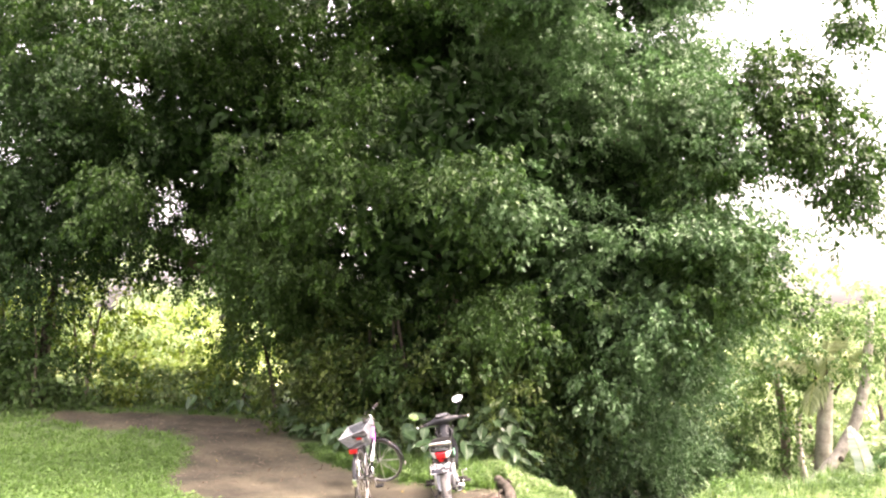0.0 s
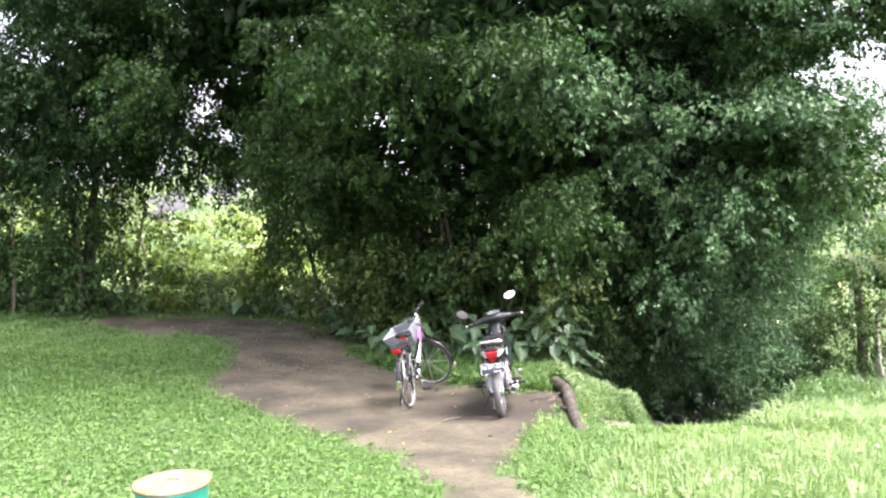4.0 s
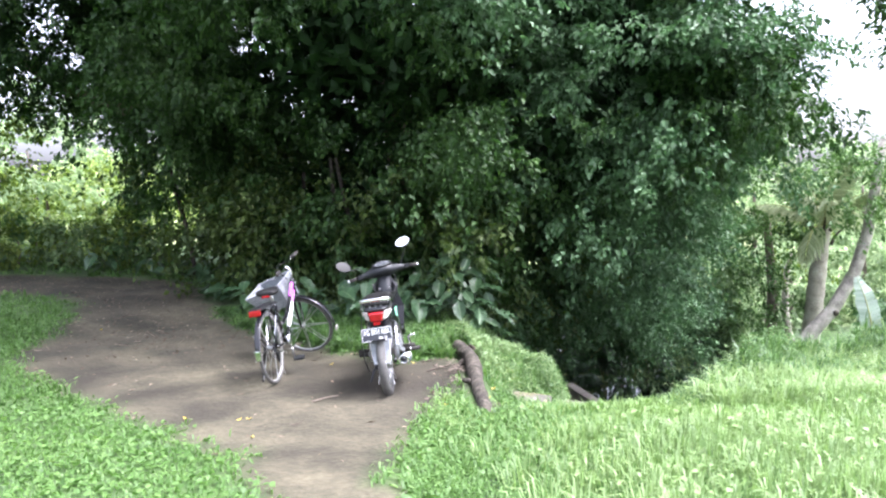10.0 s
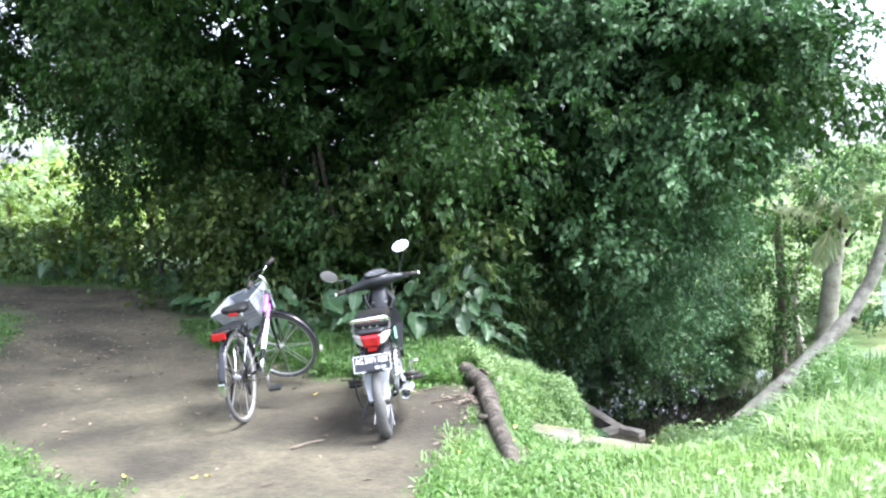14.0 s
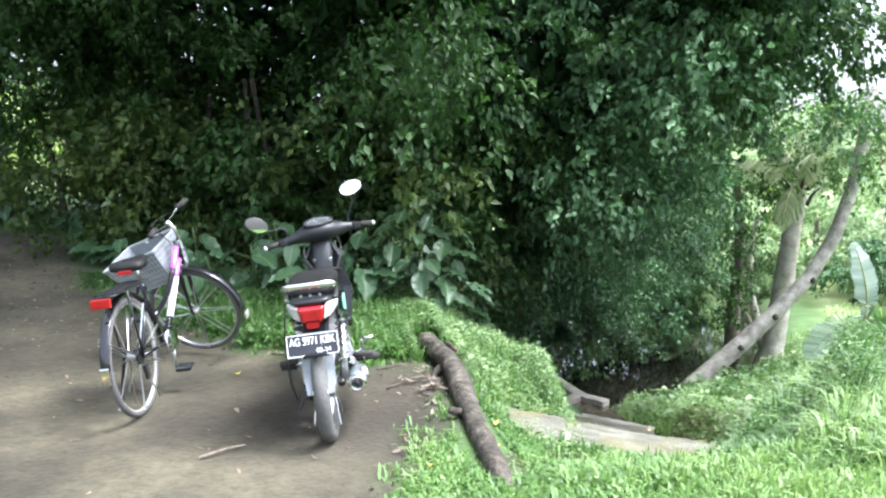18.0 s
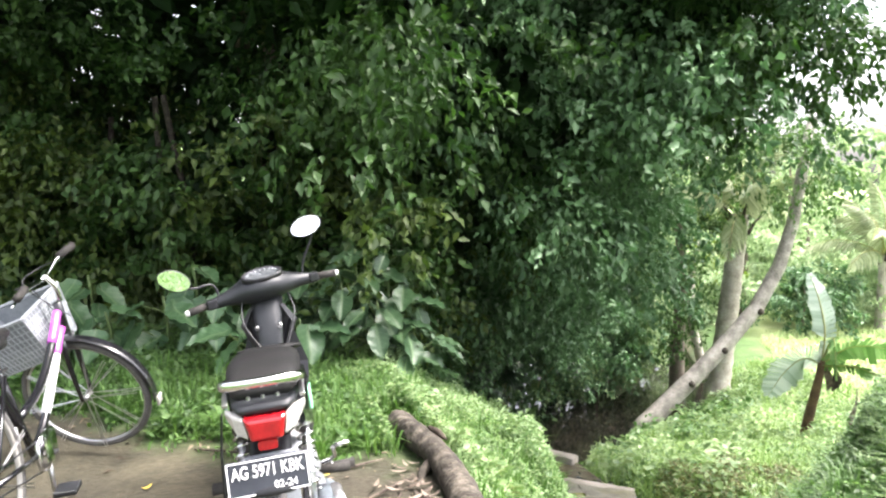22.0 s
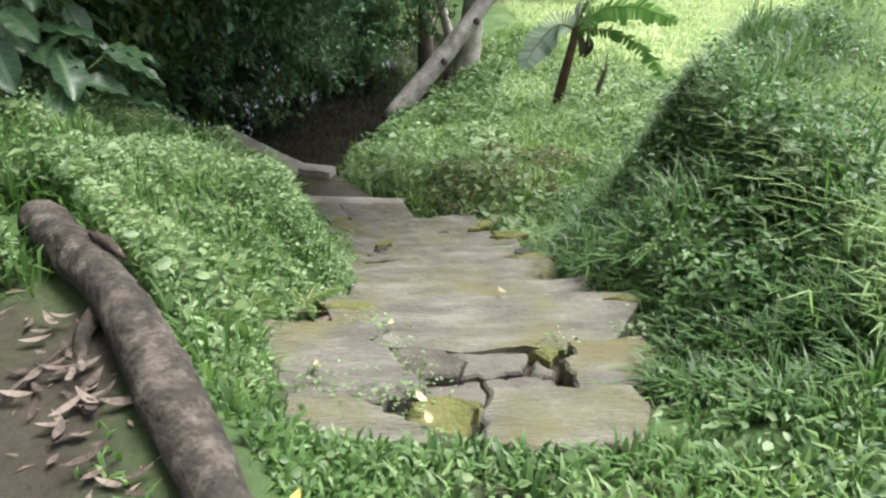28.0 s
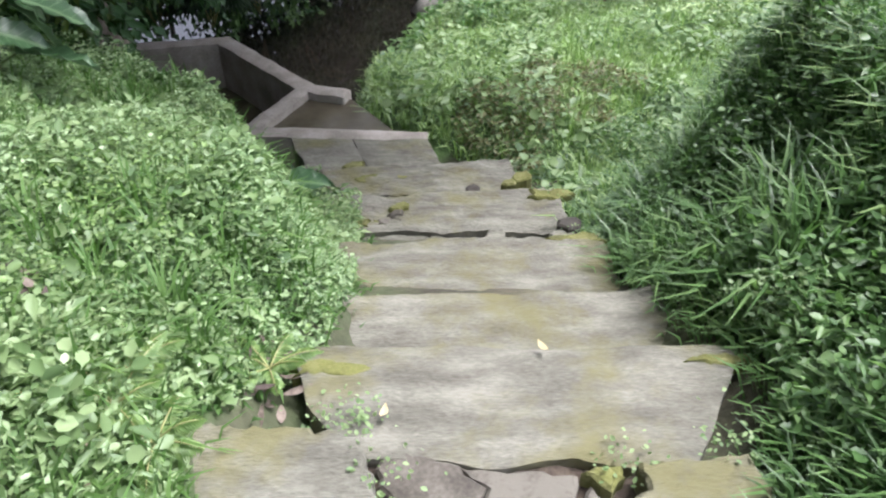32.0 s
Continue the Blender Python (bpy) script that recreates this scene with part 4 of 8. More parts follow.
for x, y0, z0, x1, y1, z1 in [(-3.6, -0.4, 1.2, -3.9, -0.8, 4.5), (-2.2, -0.9, 1.2, -2.0, -1.3, 4.8), (-4.6, 0.2, 1.3, -5.0, -0.2, 5.0), (-1.0, -1.2, 1.1, -0.6, -1.8, 5.0), (-3.0, -0.6, 1.2, -2.5, -0.9, 4.6), (-1.6, -1.1, 1.1, -1.9, -1.5, 4.8)]:
    part("aerial_root", tube(curve_pts([(x, y0, z0), ((x + x1) / 2 + 0.15, (y0 + y1) / 2, (z0 + z1) / 2), (x1, y1, z1)], 8), [0.055 - 0.003 * i for i in range(9)], 7), M_LOG, fig, smooth=True)


def leafy_tree(name, at, label, stems, masses, mat, leaf, sprays, per, category="tree", size=0.6, bark=None, hang=0.5, group=""):
    """A tree or shrub: stems as (control points, foot radius) and masses as (centre, radii, boughs), in world places."""
    z = float(ground_z(at[0], at[1]))
    t = thing(name, at[0], at[1], z, label, category, group)
    o = np.array([at[0], at[1], z])
    for ctrl, r in stems:
        p = curve_pts([Vector(c) - Vector(o) for c in ctrl], 10)
        part("trunk", tube(p, [r * (1 - 0.055 * i) for i in range(11)], 9), bark or M_BARK, t, smooth=True)
    bag = []
    for c, r, n in masses:
        C, D = boughs_on(c, r, n, rng, lo=0.35)
        C[:, 2] = np.maximum(C[:, 2], ground_z(C[:, 0], C[:, 1]) + 0.1)
        bag.append(bough_leaves(C, D, rng, sprays=sprays, per=per, leaf=leaf, size=size, hang=hang))
    V, F = join(bag)
    solid("crown", V - o, F, mat, t)
    return t


M_PALE_BARK = material("pale_bark", [(0.17, 0.155, 0.13), (0.33, 0.305, 0.262), (0.47, 0.445, 0.39)], scale=4, fine=30, rough=0.9, bump=0.6, bump_scale=18, dist=0.015)
M_LEANBARK = material("lean_bark", [(0.1, 0.094, 0.082), (0.24, 0.225, 0.196), (0.4, 0.38, 0.34)], scale=5, fine=35, rough=0.9, bump=0.7, bump_scale=20, dist=0.015)
lean = leafy_tree("leaning_tree", (7.7, 19.3), "slender leaning tree with pale grey bark over the stream", [
    ([(7.45, 19.3, -4.2), (7.71, 19.3, -3.95), (8.43, 19.3, -3.34), (9.23, 19.3, -2.62), (10.1, 19.3, -1.72), (10.68, 19.3, -0.65), (10.93, 19.3, 0.42), (11.05, 19.3, 1.36), (11.2, 19.3, 2.2)], 0.21)],
    [((9.9, 18.9, 1.1), (1.2, 0.9, 0.4), 18), ((11.3, 19.2, 1.6), (0.7, 0.8, 0.35), 9), ((6.7, 17.2, 2.7), (1.0, 1.0, 0.7), 40)],
    M_LEAF_MID, 0.11, 10, 10, bark=M_LEANBARK)
for x, z, a in ((9.28, -2.55, 0.7), (10.08, -1.78, 0.9), (8.55, -3.2, 0.7)):
    bm = tube([(0, 0, 0), (0, -0.045, 0.0), (0, -0.06, 0.0)], [0.075, 0.055, 0.012], 9)
    part("knot", bm, M_LOG, lean, "dark knot in the bark", smooth=True).matrix_basis = pose(x - 7.7, -0.15, z - lean.matrix_world.translation.z, 0, -45 * a, 0)
leafy_tree("slim_tree", (10.3, 22.2), "thin pale curved tree behind the stream", [
    ([(11.0, 22.2, -4.0), (10.75, 22.2, -3.3), (10.5, 22.2, -2.4), (10.48, 22.2, -1.2), (10.7, 22.2, -0.6)], 0.13)],
    [((10.8, 22.2, -0.1), (0.7, 0.6, 0.5), 10)], M_SAP, 0.11, 8, 8, bark=M_PALE_BARK)
leafy_tree("stream_tree", (9.75, 21.5), "brown-trunked tree beside the stream, leafy above", [
    ([(9.75, 21.5, -4.2), (9.7, 21.5, -3.0), (9.75, 21.5, -1.5), (9.6, 21.6, 0.4)], 0.2)],
    [((7.9, 20.8, 1.0), (1.0, 1.0, 1.2), 26), ((9.2, 21.0, 1.0), (1.1, 1.0, 0.8), 26), ((9.4, 20.9, -0.5), (0.9, 0.6, 0.6), 18), ((8.9, 21.1, -1.7), (0.6, 0.5, 1.1), 30)], M_LEAF_MID, 0.11, 10, 10, bark=M_BARK)

# trees at the clearing's edge
# stems in the dark log bark: their shade is put into the colour
leafy_tree("edge_tree", (-8.6, 16.4), "thin-stemmed dark tree at the edge of the lawn", [
    ([(-8.8, 16.4, -0.2), (-8.7, 16.3, 1.6), (-8.2, 16.2, 4.0), (-7.8, 16.0, 5.5)], 0.10),
    ([(-9.3, 16.9, -0.2), (-9.4, 16.9, 2.0), (-9.8, 16.7, 5.0)], 0.07)],
    [((-8.6, 15.6, 5.0), (2.6, 2.0, 1.2), 140), ((-8.0, 15.7, 4.0), (1.9, 1.4, 0.7), 70), ((-8.6, 15.3, 3.0), (1.3, 1.0, 0.6), 45), ((-10.6, 15.6, 3.7), (1.2, 1.4, 0.6), 40), ((-7.2, 15.0, 7.0), (3.0, 2.4, 1.5), 120)], M_LEAF_DARK, 0.1, 11, 11, bark=M_LOG)
for i, (x, y, dx, h, r) in enumerate([(-8.1, 17.0, 0.5, 3.4, 0.035), (-8.5, 17.5, -0.6, 3.8, 0.04), (-9.0, 16.8, 0.6, 3.6, 0.045), (-9.4, 17.6, 0.3, 4.0, 0.04), (-9.9, 17.0, -0.5, 3.8, 0.045), (-10.5, 17.4, 0.5, 4.2, 0.05), (-11.2, 16.8, -0.4, 4.2, 0.05), (-12.2, 17.2, 0.4, 4.4, 0.05)]):
    z = float(ground_z(x, y))
    leafy_tree("sapling", (x, y), "thin-stemmed sapling with yellow-green leaves", [([(x, y, z - 0.1), (x + dx * 0.3, y, z + h * 0.4), (x + dx, y + 0.1, z + h)], r)],
               [((x + dx * 0.3, y - 0.2, z + h * 0.36), (0.7, 0.6, 0.7), 8), ((x + dx * 0.6, y, z + h * 0.65), (0.8, 0.7, 0.6), 9), ((x + dx, y, z + h), (0.9, 0.8, 0.7), 12)], M_SAP, 0.1, 7, 8, "tree", group="saplings", bark=M_BARK)

# bright shrubs and trees behind the left gap
for i, (x, y, r, h, n) in enumerate([(-6.4, 24.4, 1.1, 1.7, 22), (-8.8, 25.0, 1.3, 1.7, 22), (-10.2, 24.5, 1.6, 2.0, 26), (-10.4, 22.0, 1.7, 2.2, 26), (-13.0, 22.5, 2.0, 2.8, 30), (-16.5, 22.0, 2.4, 3.2, 34), (-8.5, 27.5, 2.2, 2.6, 30), (-12.5, 28.5, 2.6, 3.2, 34), (-17.0, 28.0, 3.0, 4.0, 36), (-20.5, 24.0, 3.0, 4.2, 36), (-5.0, 25.5, 1.6, 2.6, 24), (-12.0, 20.0, 1.3, 1.9, 24)]):
    z = float(ground_z(x, y))
    leafy_tree("shrub", (x, y), "sunlit yellow-green shrub behind the clearing", [([(x, y, z - 0.1), (x + 0.1, y, z + h * 0.4), (x - 0.1, y, z + h * 0.8)], 0.06)],
               [((x, y, z + h * 0.5), (r, r * 0.8, h * 0.55), n)], (M_LEAF_BRIGHT, M_LEAF_BRIGHT, M_SAP, M_HEDGE)[i % 4], 0.2, 8, 7, "shrub", size=0.8, group="background shrubs")
for i, (x, y, r, h) in enumerate([(-6.2, 16.9, 0.6, 0.6), (-7.0, 16.7, 0.7, 0.7), (-7.9, 16.5, 0.7, 0.8), (-8.9, 16.2, 0.8, 0.7), (-5.3, 16.9, 0.6, 0.7), (-9.9, 15.9, 0.8, 0.8), (-11.4, 15.8, 1.0, 0.9), (-12.6, 15.6, 1.1, 1.1), (-4.5, 16.8, 0.6, 0.9), (-6.7, 19.2, 0.6, 0.8), (-7.8, 19.0, 0.6, 0.9)]):
    z = float(ground_z(x, y))
    leafy_tree("bush", (x, y), "low green bush along the far edge of the dirt", [([(x, y, z - 0.1), (x + 0.05, y, z + h * 0.4), (x, y, z + h * 0.7)], 0.03)],
               [((x, y, z + h * 0.45), (r, r * 0.7, h * 0.55), 20)], (M_HERB, M_SAP, M_BANK)[i % 3] if y < 17.5 else M_LEAF_BRIGHT, 0.13, 7, 8, "bush", size=0.42, group="edge bushes")

for x, y, r, h in ((-8.5, 15.5, 0.8, 2.3), (-9.7, 15.2, 1.0, 2.8), (-11.0, 15.4, 1.0, 3.0)):
    z = float(ground_z(x, y))
    leafy_tree("bush", (x, y), "dark tall bush under the trees at the lawn's edge", [([(x, y, z - 0.1), (x + 0.05, y, z + h * 0.4), (x, y, z + h * 0.7)], 0.04)],
               [((x, y, z + h * 0.5), (r, r * 0.7, h * 0.5), 32)], M_LEAF, 0.11, 9, 9, "bush", size=0.45, group="edge bushes")

# undergrowth by the stream
for i, (x, y, z, r, h, mat) in enumerate([(2.4, 20.0, -3.7, 0.9, 2.2, M_LEAF), (3.6, 20.3, -3.8, 0.9, 2.2, M_LEAF_R), (4.7, 20.6, -3.9, 0.9, 2.1, M_LEAF_MID), (5.6, 21.0, -4.0, 0.8, 2.0, M_LEAF_R), (6.4, 21.4, -4.0, 0.7, 2.1, M_HERB), (7.2, 21.7, -4.0, 0.7, 2.2, M_LEAF_R), (4.4, 20.7, -2.2, 1.1, 1.9, M_LEAF_R), (5.8, 21.1, -2.2, 0.9, 2.0, M_LEAF_R), (6.9, 21.5, -2.0, 0.8, 1.8, M_HERB), (7.9, 22.0, -4.0, 0.7, 2.3, M_LEAF_R), (8.6, 22.5, -3.9, 0.7, 2.4, M_HERB), (9.2, 23.2, -3.8, 0.8, 2.5, M_HEDGE), (10.0, 24.0, -3.6, 0.9, 2.5, M_HEDGE), (7.6, 21.9, -2.2, 0.9, 1.9, M_LEAF_R), (1.4, 18.9, -2.6, 0.9, 1.8, M_LEAF), (3.0, 19.8, -3.0, 0.8, 1.7, M_LEAF_MID), (4.0, 20.1, -3.0, 0.8, 1.7, M_LEAF_R), (5.1, 20.5, -3.2, 0.8, 1.8, M_LEAF_R), (7.3, 22.0, -3.3, 1.0, 2.2, M_HEDGE), (8.4, 23.4, -3.4, 1.2, 2.4, M_HEDGE), (1.3, 15.6, -1.8, 0.8, 1.3, M_LEAF), (0.9, 13.9, -0.9, 0.9, 1.2, M_LEAF), (-0.8, 14.3, -0.6, 0.9, 1.3, M_LEAF), (-2.0, 14.9, -0.5, 0.8, 1.3, M_LEAF), (1.2, 14.7, -1.5, 0.7, 1.3, M_LEAF_R)]):
    leafy_tree("bush", (x, y), "dark leafy bush under the fig tree" if mat == M_LEAF else "fresh green leafy bush under the fig tree", [([(x, y, z - 0.2), (x + 0.05, y, z + h * 0.4), (x, y, z + h * 0.7)], 0.04)],
               [((x, y, z + h * 0.5), (r, r * 0.7, h * 0.55), 34)], mat, 0.11, 10, 10, "bush", size=0.45, group="undergrowth")

# hedge and woods beyond the field
def away(x, y, k=1.14):
    """A place moved out from the top of the steps."""
    return x * k, 7 + (y - 7) * k


for i, (x, y, r, h, mat) in enumerate([(11.5, 24.6, 1.8, 3.6, M_HEDGE), (14.0, 25.0, 2.0, 3.2, M_HEDGE), (17.5, 26.5, 2.2, 3.4, M_HEDGE), (21, 28, 2.4, 3.0, M_HEDGE), (25, 30, 2.6, 3.4, M_HEDGE), (30, 33, 3, 3.6, M_HEDGE), (36, 37, 3.4, 4.0, M_HEDGE), (12.5, 29, 2.8, 6.5, M_HEDGE), (19, 33, 3.4, 6.0, M_HEDGE), (28, 40, 4, 7, M_HEDGE)]):
    x, y = away(x, y)
    z = float(ground_z(x, y))
    leafy_tree("hedge_tree", (x, y), "rounded green tree in the row beyond the paddy field", [([(x, y, z - 0.2), (x + 0.1, y, z + h * 0.5), (x, y, z + h * 0.8)], 0.12)],
               [((x, y, z + h * 0.52), (r, r, h * 0.5), 60)], mat, 0.22, 9, 8, "tree", size=0.8, group="trees beyond the field")
for i in range(13):
    f = i / 12
    x, y = away(13.9 + 21 * f, 22.4 + 10.4 * f)
    z = float(ground_z(x, y))
    h = 2.0 + 0.5 * math.sin(i * 2.1)
    leafy_tree("bush", (x, y), "leafy green bush behind the row of palms", [([(x, y, z - 0.1), (x + 0.05, y, z + h * 0.4), (x, y, z + h * 0.7)], 0.05)],
               [((x, y, z + h * 0.45), (1.15, 0.9, h * 0.5), 40)], M_HEDGE if i % 3 else M_LEAF_R, 0.16, 9, 8, "bush", size=0.6, group="bushes behind the palms")
for i, (x, y, r, h) in enumerate([(36, 31, 2.6, 4.6), (40, 30.5, 2.8, 5.2), (44.5, 30, 3, 4.8), (49, 29, 3, 5.4), (54, 28, 3.2, 5.0), (42, 34, 3, 6.5), (50, 34, 3.2, 7)]):
    x, y = away(x, y)
    z = float(ground_z(x, y))
    leafy_tree("hedge_tree", (x, y), "rounded green tree at the far end of the paddy field", [([(x, y, z - 0.2), (x + 0.1, y, z + h * 0.5), (x, y, z + h * 0.8)], 0.12)],
               [((x, y, z + h * 0.5), (r, r, h * 0.5), 60)], M_HEDGE, 0.24, 9, 8, "tree", size=0.9, group="trees beyond the field")
far = []
for i in range(46):
    a = -75 + 150 * i / 45
    d = 75 + 22 * math.sin(i * 2.3)
    x, y = d * math.sin(radians(a)) * 1.25, d * math.cos(radians(a)) + 6
    z = float(ground_z(x, y))
    h = 8 + 2.5 * math.sin(i * 1.7) + 1.5 * math.cos(i * 3.1)
    C, D = boughs_on((x, y, z + h * 0.5), (4.6, 4.0, h * 0.55), 44, rng, lo=0.6)
    far.append(bough_leaves(C, D, rng, sprays=7, per=6, leaf=0.7, size=1.6, reach=0.9))
V, F = join(far)
tagged(solid("far_woods", V, F, M_HEDGE), "hazy green woods along the far edge of the fields", "woods", kind="stuff")

# ---- coconut palms, banana plant, fan palms ----
# frond colour whitened to carry the haze over the field
M_FROND = leaf_material("hazed_palm_frond", [(0.2, 0.25, 0.14), (0.32, 0.37, 0.22), (0.5, 0.535, 0.38)], rough=0.45, through_light=0.3)
M_RIB = material("frond_rib", [(0.2, 0.22, 0.07), (0.33, 0.33, 0.14)], scale=8, rough=0.6, bump=0.1)


def frond(length, arch, n, leaf_len, mat, parent, m, drop=0.35, wide=0.05, rib_r=0.022):
    """A feather leaf: a rib that arches over, leaflets on both sides."""
    ts = np.linspace(0, 1, 13)
    rib = [(0, length * t * (1 - 0.25 * arch * t), length * (0.55 * t - arch * t * t)) for t in ts]
    ob = part("frond", tube(rib, [rib_r * (1.1 - t) for t in ts], 5), M_RIB, parent, smooth=True)
    ob.matrix_basis = m
    t = np.repeat(np.linspace(0.12, 0.99, n), 2)
    sgn = np.tile([1.0, -1.0], n)
    P = np.stack([np.zeros(2 * n), length * t * (1 - 0.25 * arch * t), length * (0.55 * t - arch * t * t)], 1)
    D = np.stack([sgn, np.full(2 * n, 0.7), -drop - 0.3 * rng.uniform(0, 1, 2 * n)], 1)
    N = np.stack([np.zeros(2 * n), -0.3 * np.ones(2 * n), np.ones(2 * n)], 1)
    L = leaf_len * np.sin(np.pi * np.clip(t * 0.85 + 0.12, 0, 1)) * rng.uniform(0.85, 1.1, 2 * n)
    V, F = leaf_mesh(P, D, N, L, np.full(2 * n, wide), fold=0.1, droop=0.35)
    lv = solid("leaflet", V, F, mat, ob)
    return ob


def coconut_palm(x, y, z, h, size, nf, seed, r=0.17, lean=0.0, label="short coconut palm with arching fronds beside the field", group="row of palms"):
    rr = random.Random(seed)
    p = thing("coconut_palm", x, y, z, label, "palm", group)
    n = 22
    bm = tube(curve_pts([(-lean * 0.6, 0, -0.3), (lean * 0.1, 0, h * 0.4), (lean, 0.02, h)], n), [r * (1.45 - 0.9 * i / n if i < 4 else 1.15 - 0.35 * i / n) * (1.05 if i % 2 else 0.97) for i in range(n + 1)], 12)
    part("trunk", bm, M_PALE_BARK, p, smooth=True)
    for k in range(6):
        a = 1.05 * k + rr.uniform(-0.3, 0.3)
        foot = Vector((lean + r * 0.8 * math.cos(a), r * 0.8 * math.sin(a), h - 0.45 + 0.07 * k))
        part("frond_stub", tube(curve_pts([foot, foot + Vector((0.12 * math.cos(a), 0.12 * math.sin(a), 0.25)), foot + Vector((0.3 * math.cos(a), 0.3 * math.sin(a), 0.42))], 5), [0.05, 0.045, 0.04, 0.03, 0.02, 0.012], 6), M_LOG, p, smooth=True)
    for k in range(nf):
        a = 360 * k / nf + rr.uniform(-14, 14)
        up = (34, 58, 8, 46, -12, 24, 66)[k % 7] + rr.uniform(-6, 6)
        frond(size * rr.uniform(0.85, 1.1), rr.uniform(0.5, 0.75), 34, 0.6, M_FROND, p, pose(lean, 0.02, h, 0, 0, a) @ pose(0, 0, 0, up, 0, 0), drop=0.75)
    return p


for i, (x, y, z, h, s, nf) in enumerate([(16.3, 22.3, -2.95, 2.0, 2.7, 14), (18.6, 22.6, -2.95, 1.9, 2.8, 13), (20.8, 22.95, -2.95, 2.0, 2.7, 13), (23.6, 24.0, -2.95, 2.1, 2.8, 12), (26.0, 24.9, -2.95, 2.1, 2.8, 12), (29.5, 26.6, -2.95, 2.2, 2.8, 12), (33.5, 28.6, -2.95, 2.2, 2.8, 11)]):
    x, y = away(x, y)
    coconut_palm(x, y, float(ground_z(x, y)), h * 1.14, s * 1.1, nf, i, r=0.15)
coconut_palm(10.25, 20.5, -4.0, 4.15, 2.2, 11, 90, r=0.23, lean=0.26, label="coconut palm with a pale ringed trunk at the stream", group="")

M_BANANA = leaf_material("banana_leaf", [(0.055, 0.12, 0.035), (0.1, 0.19, 0.06), (0.18, 0.28, 0.12)], rough=0.35, through_light=0.25)
M_BANANA_PALE = leaf_material("pale_banana_leaf", [(0.2, 0.27, 0.2), (0.33, 0.4, 0.33), (0.48, 0.54, 0.47)], rough=0.35, through_light=0.2)
M_BSTEM = material("banana_stem", [(0.05, 0.03, 0.018), (0.1, 0.06, 0.035), (0.16, 0.11, 0.06)], scale=6, fine=40, rough=0.8, bump=0.5, bump_scale=25)
M_DRY = material("dry_leaf", [(0.05, 0.038, 0.03), (0.105, 0.081, 0.064), (0.2, 0.163, 0.13)], scale=20, fine=80, rough=0.85, bump=0.3, per="object")


def banana_leaf(parent, ctrl, width, tear, seed, label="", turn=0.0, mat=None):
    """A torn blade along a curve, with its midrib."""
    rr = random.Random(seed)
    pts = curve_pts([(u * 0.72, u * -0.69 + v, h) for u, v, h in ctrl], 26)
    V, Fq = [], []
    for i in range(26):
        a, b = pts[i], pts[i + 1]
        d = (b - a).normalized()
        s = d.cross(Vector((0, 0, 1)))
        s = s.normalized() if s.length > 1e-3 else Vector((1, 0, 0))
        nn = s.cross(d)
        s, nn = s * math.cos(turn) + nn * math.sin(turn), nn * math.cos(turn) - s * math.sin(turn)
        t = i / 26
        w = width * math.sin(math.pi * min(1, 0.1 + 0.9 * t)) ** 0.6
        for sg in (1, -1):
            cut = rr.uniform(0.0, tear)
            dr = rr.uniform(0.1, 0.45) * (1 if tear > 0.1 else 0.3)
            k = len(V)
            w2 = w * rr.uniform(0.85, 1.05)
            e = (s * sg - nn * dr)
            V += [tuple(a), tuple(b), tuple(b + e * w2 - d * (b - a).length * cut + d * w2 * 0.25), tuple(a + e * w2 + d * w2 * 0.25), ]
            Fq.append((k, k + 1, k + 2, k + 3))
    lf = solid("leaf", V, Fq, mat or M_BANANA, parent, label)
    part("midrib", tube(pts, [0.016 * (1.15 - i / 26) for i in range(27)], 6), M_RIB, lf, smooth=True)
    return lf


ban = thing("banana_plant", 8.95, 16.5, -3.47, "young banana plant with torn leaves in the grass", "banana plant")
part("stem", tube(curve_pts([(0, 0, -0.1), (0.04, -0.04, 0.4), (0.1, -0.1, 0.9), (0.12, -0.12, 1.2)], 10), [0.085 - 0.004 * i for i in range(11)], 10), M_BSTEM, ban, smooth=True)
banana_leaf(ban, [(0.16, 0, 1.15), (0.2, 0.02, 1.6), (0.12, 0.05, 2.05), (0.0, 0.08, 2.4)], 0.17, 0.05, 1, "upright pale banana leaf", 0.9, M_BANANA_PALE)
banana_leaf(ban, [(0.17, 0, 1.15), (0.24, -0.02, 1.45), (0.27, -0.05, 1.5), (0.3, -0.1, 0.95)], 0.11, 0.2, 2)
banana_leaf(ban, [(0.14, 0, 1.15), (-0.1, -0.05, 1.2), (-0.36, -0.1, 0.98), (-0.56, -0.1, 0.6)], 0.34, 0.1, 3, "drooping silvery banana leaf", -0.9, M_BANANA_PALE)
banana_leaf(ban, [(0.17, 0, 1.15), (0.55, 0.05, 1.42), (1.05, 0.1, 1.44), (1.55, 0.1, 1.3)], 0.26, 0.2, 4, turn=0.8)
banana_leaf(ban, [(0.17, 0, 1.12), (0.6, -0.1, 1.16), (1.1, -0.15, 0.85), (1.45, -0.15, 0.3)], 0.17, 0.6, 5, "ragged drooping banana leaf", 0.7)
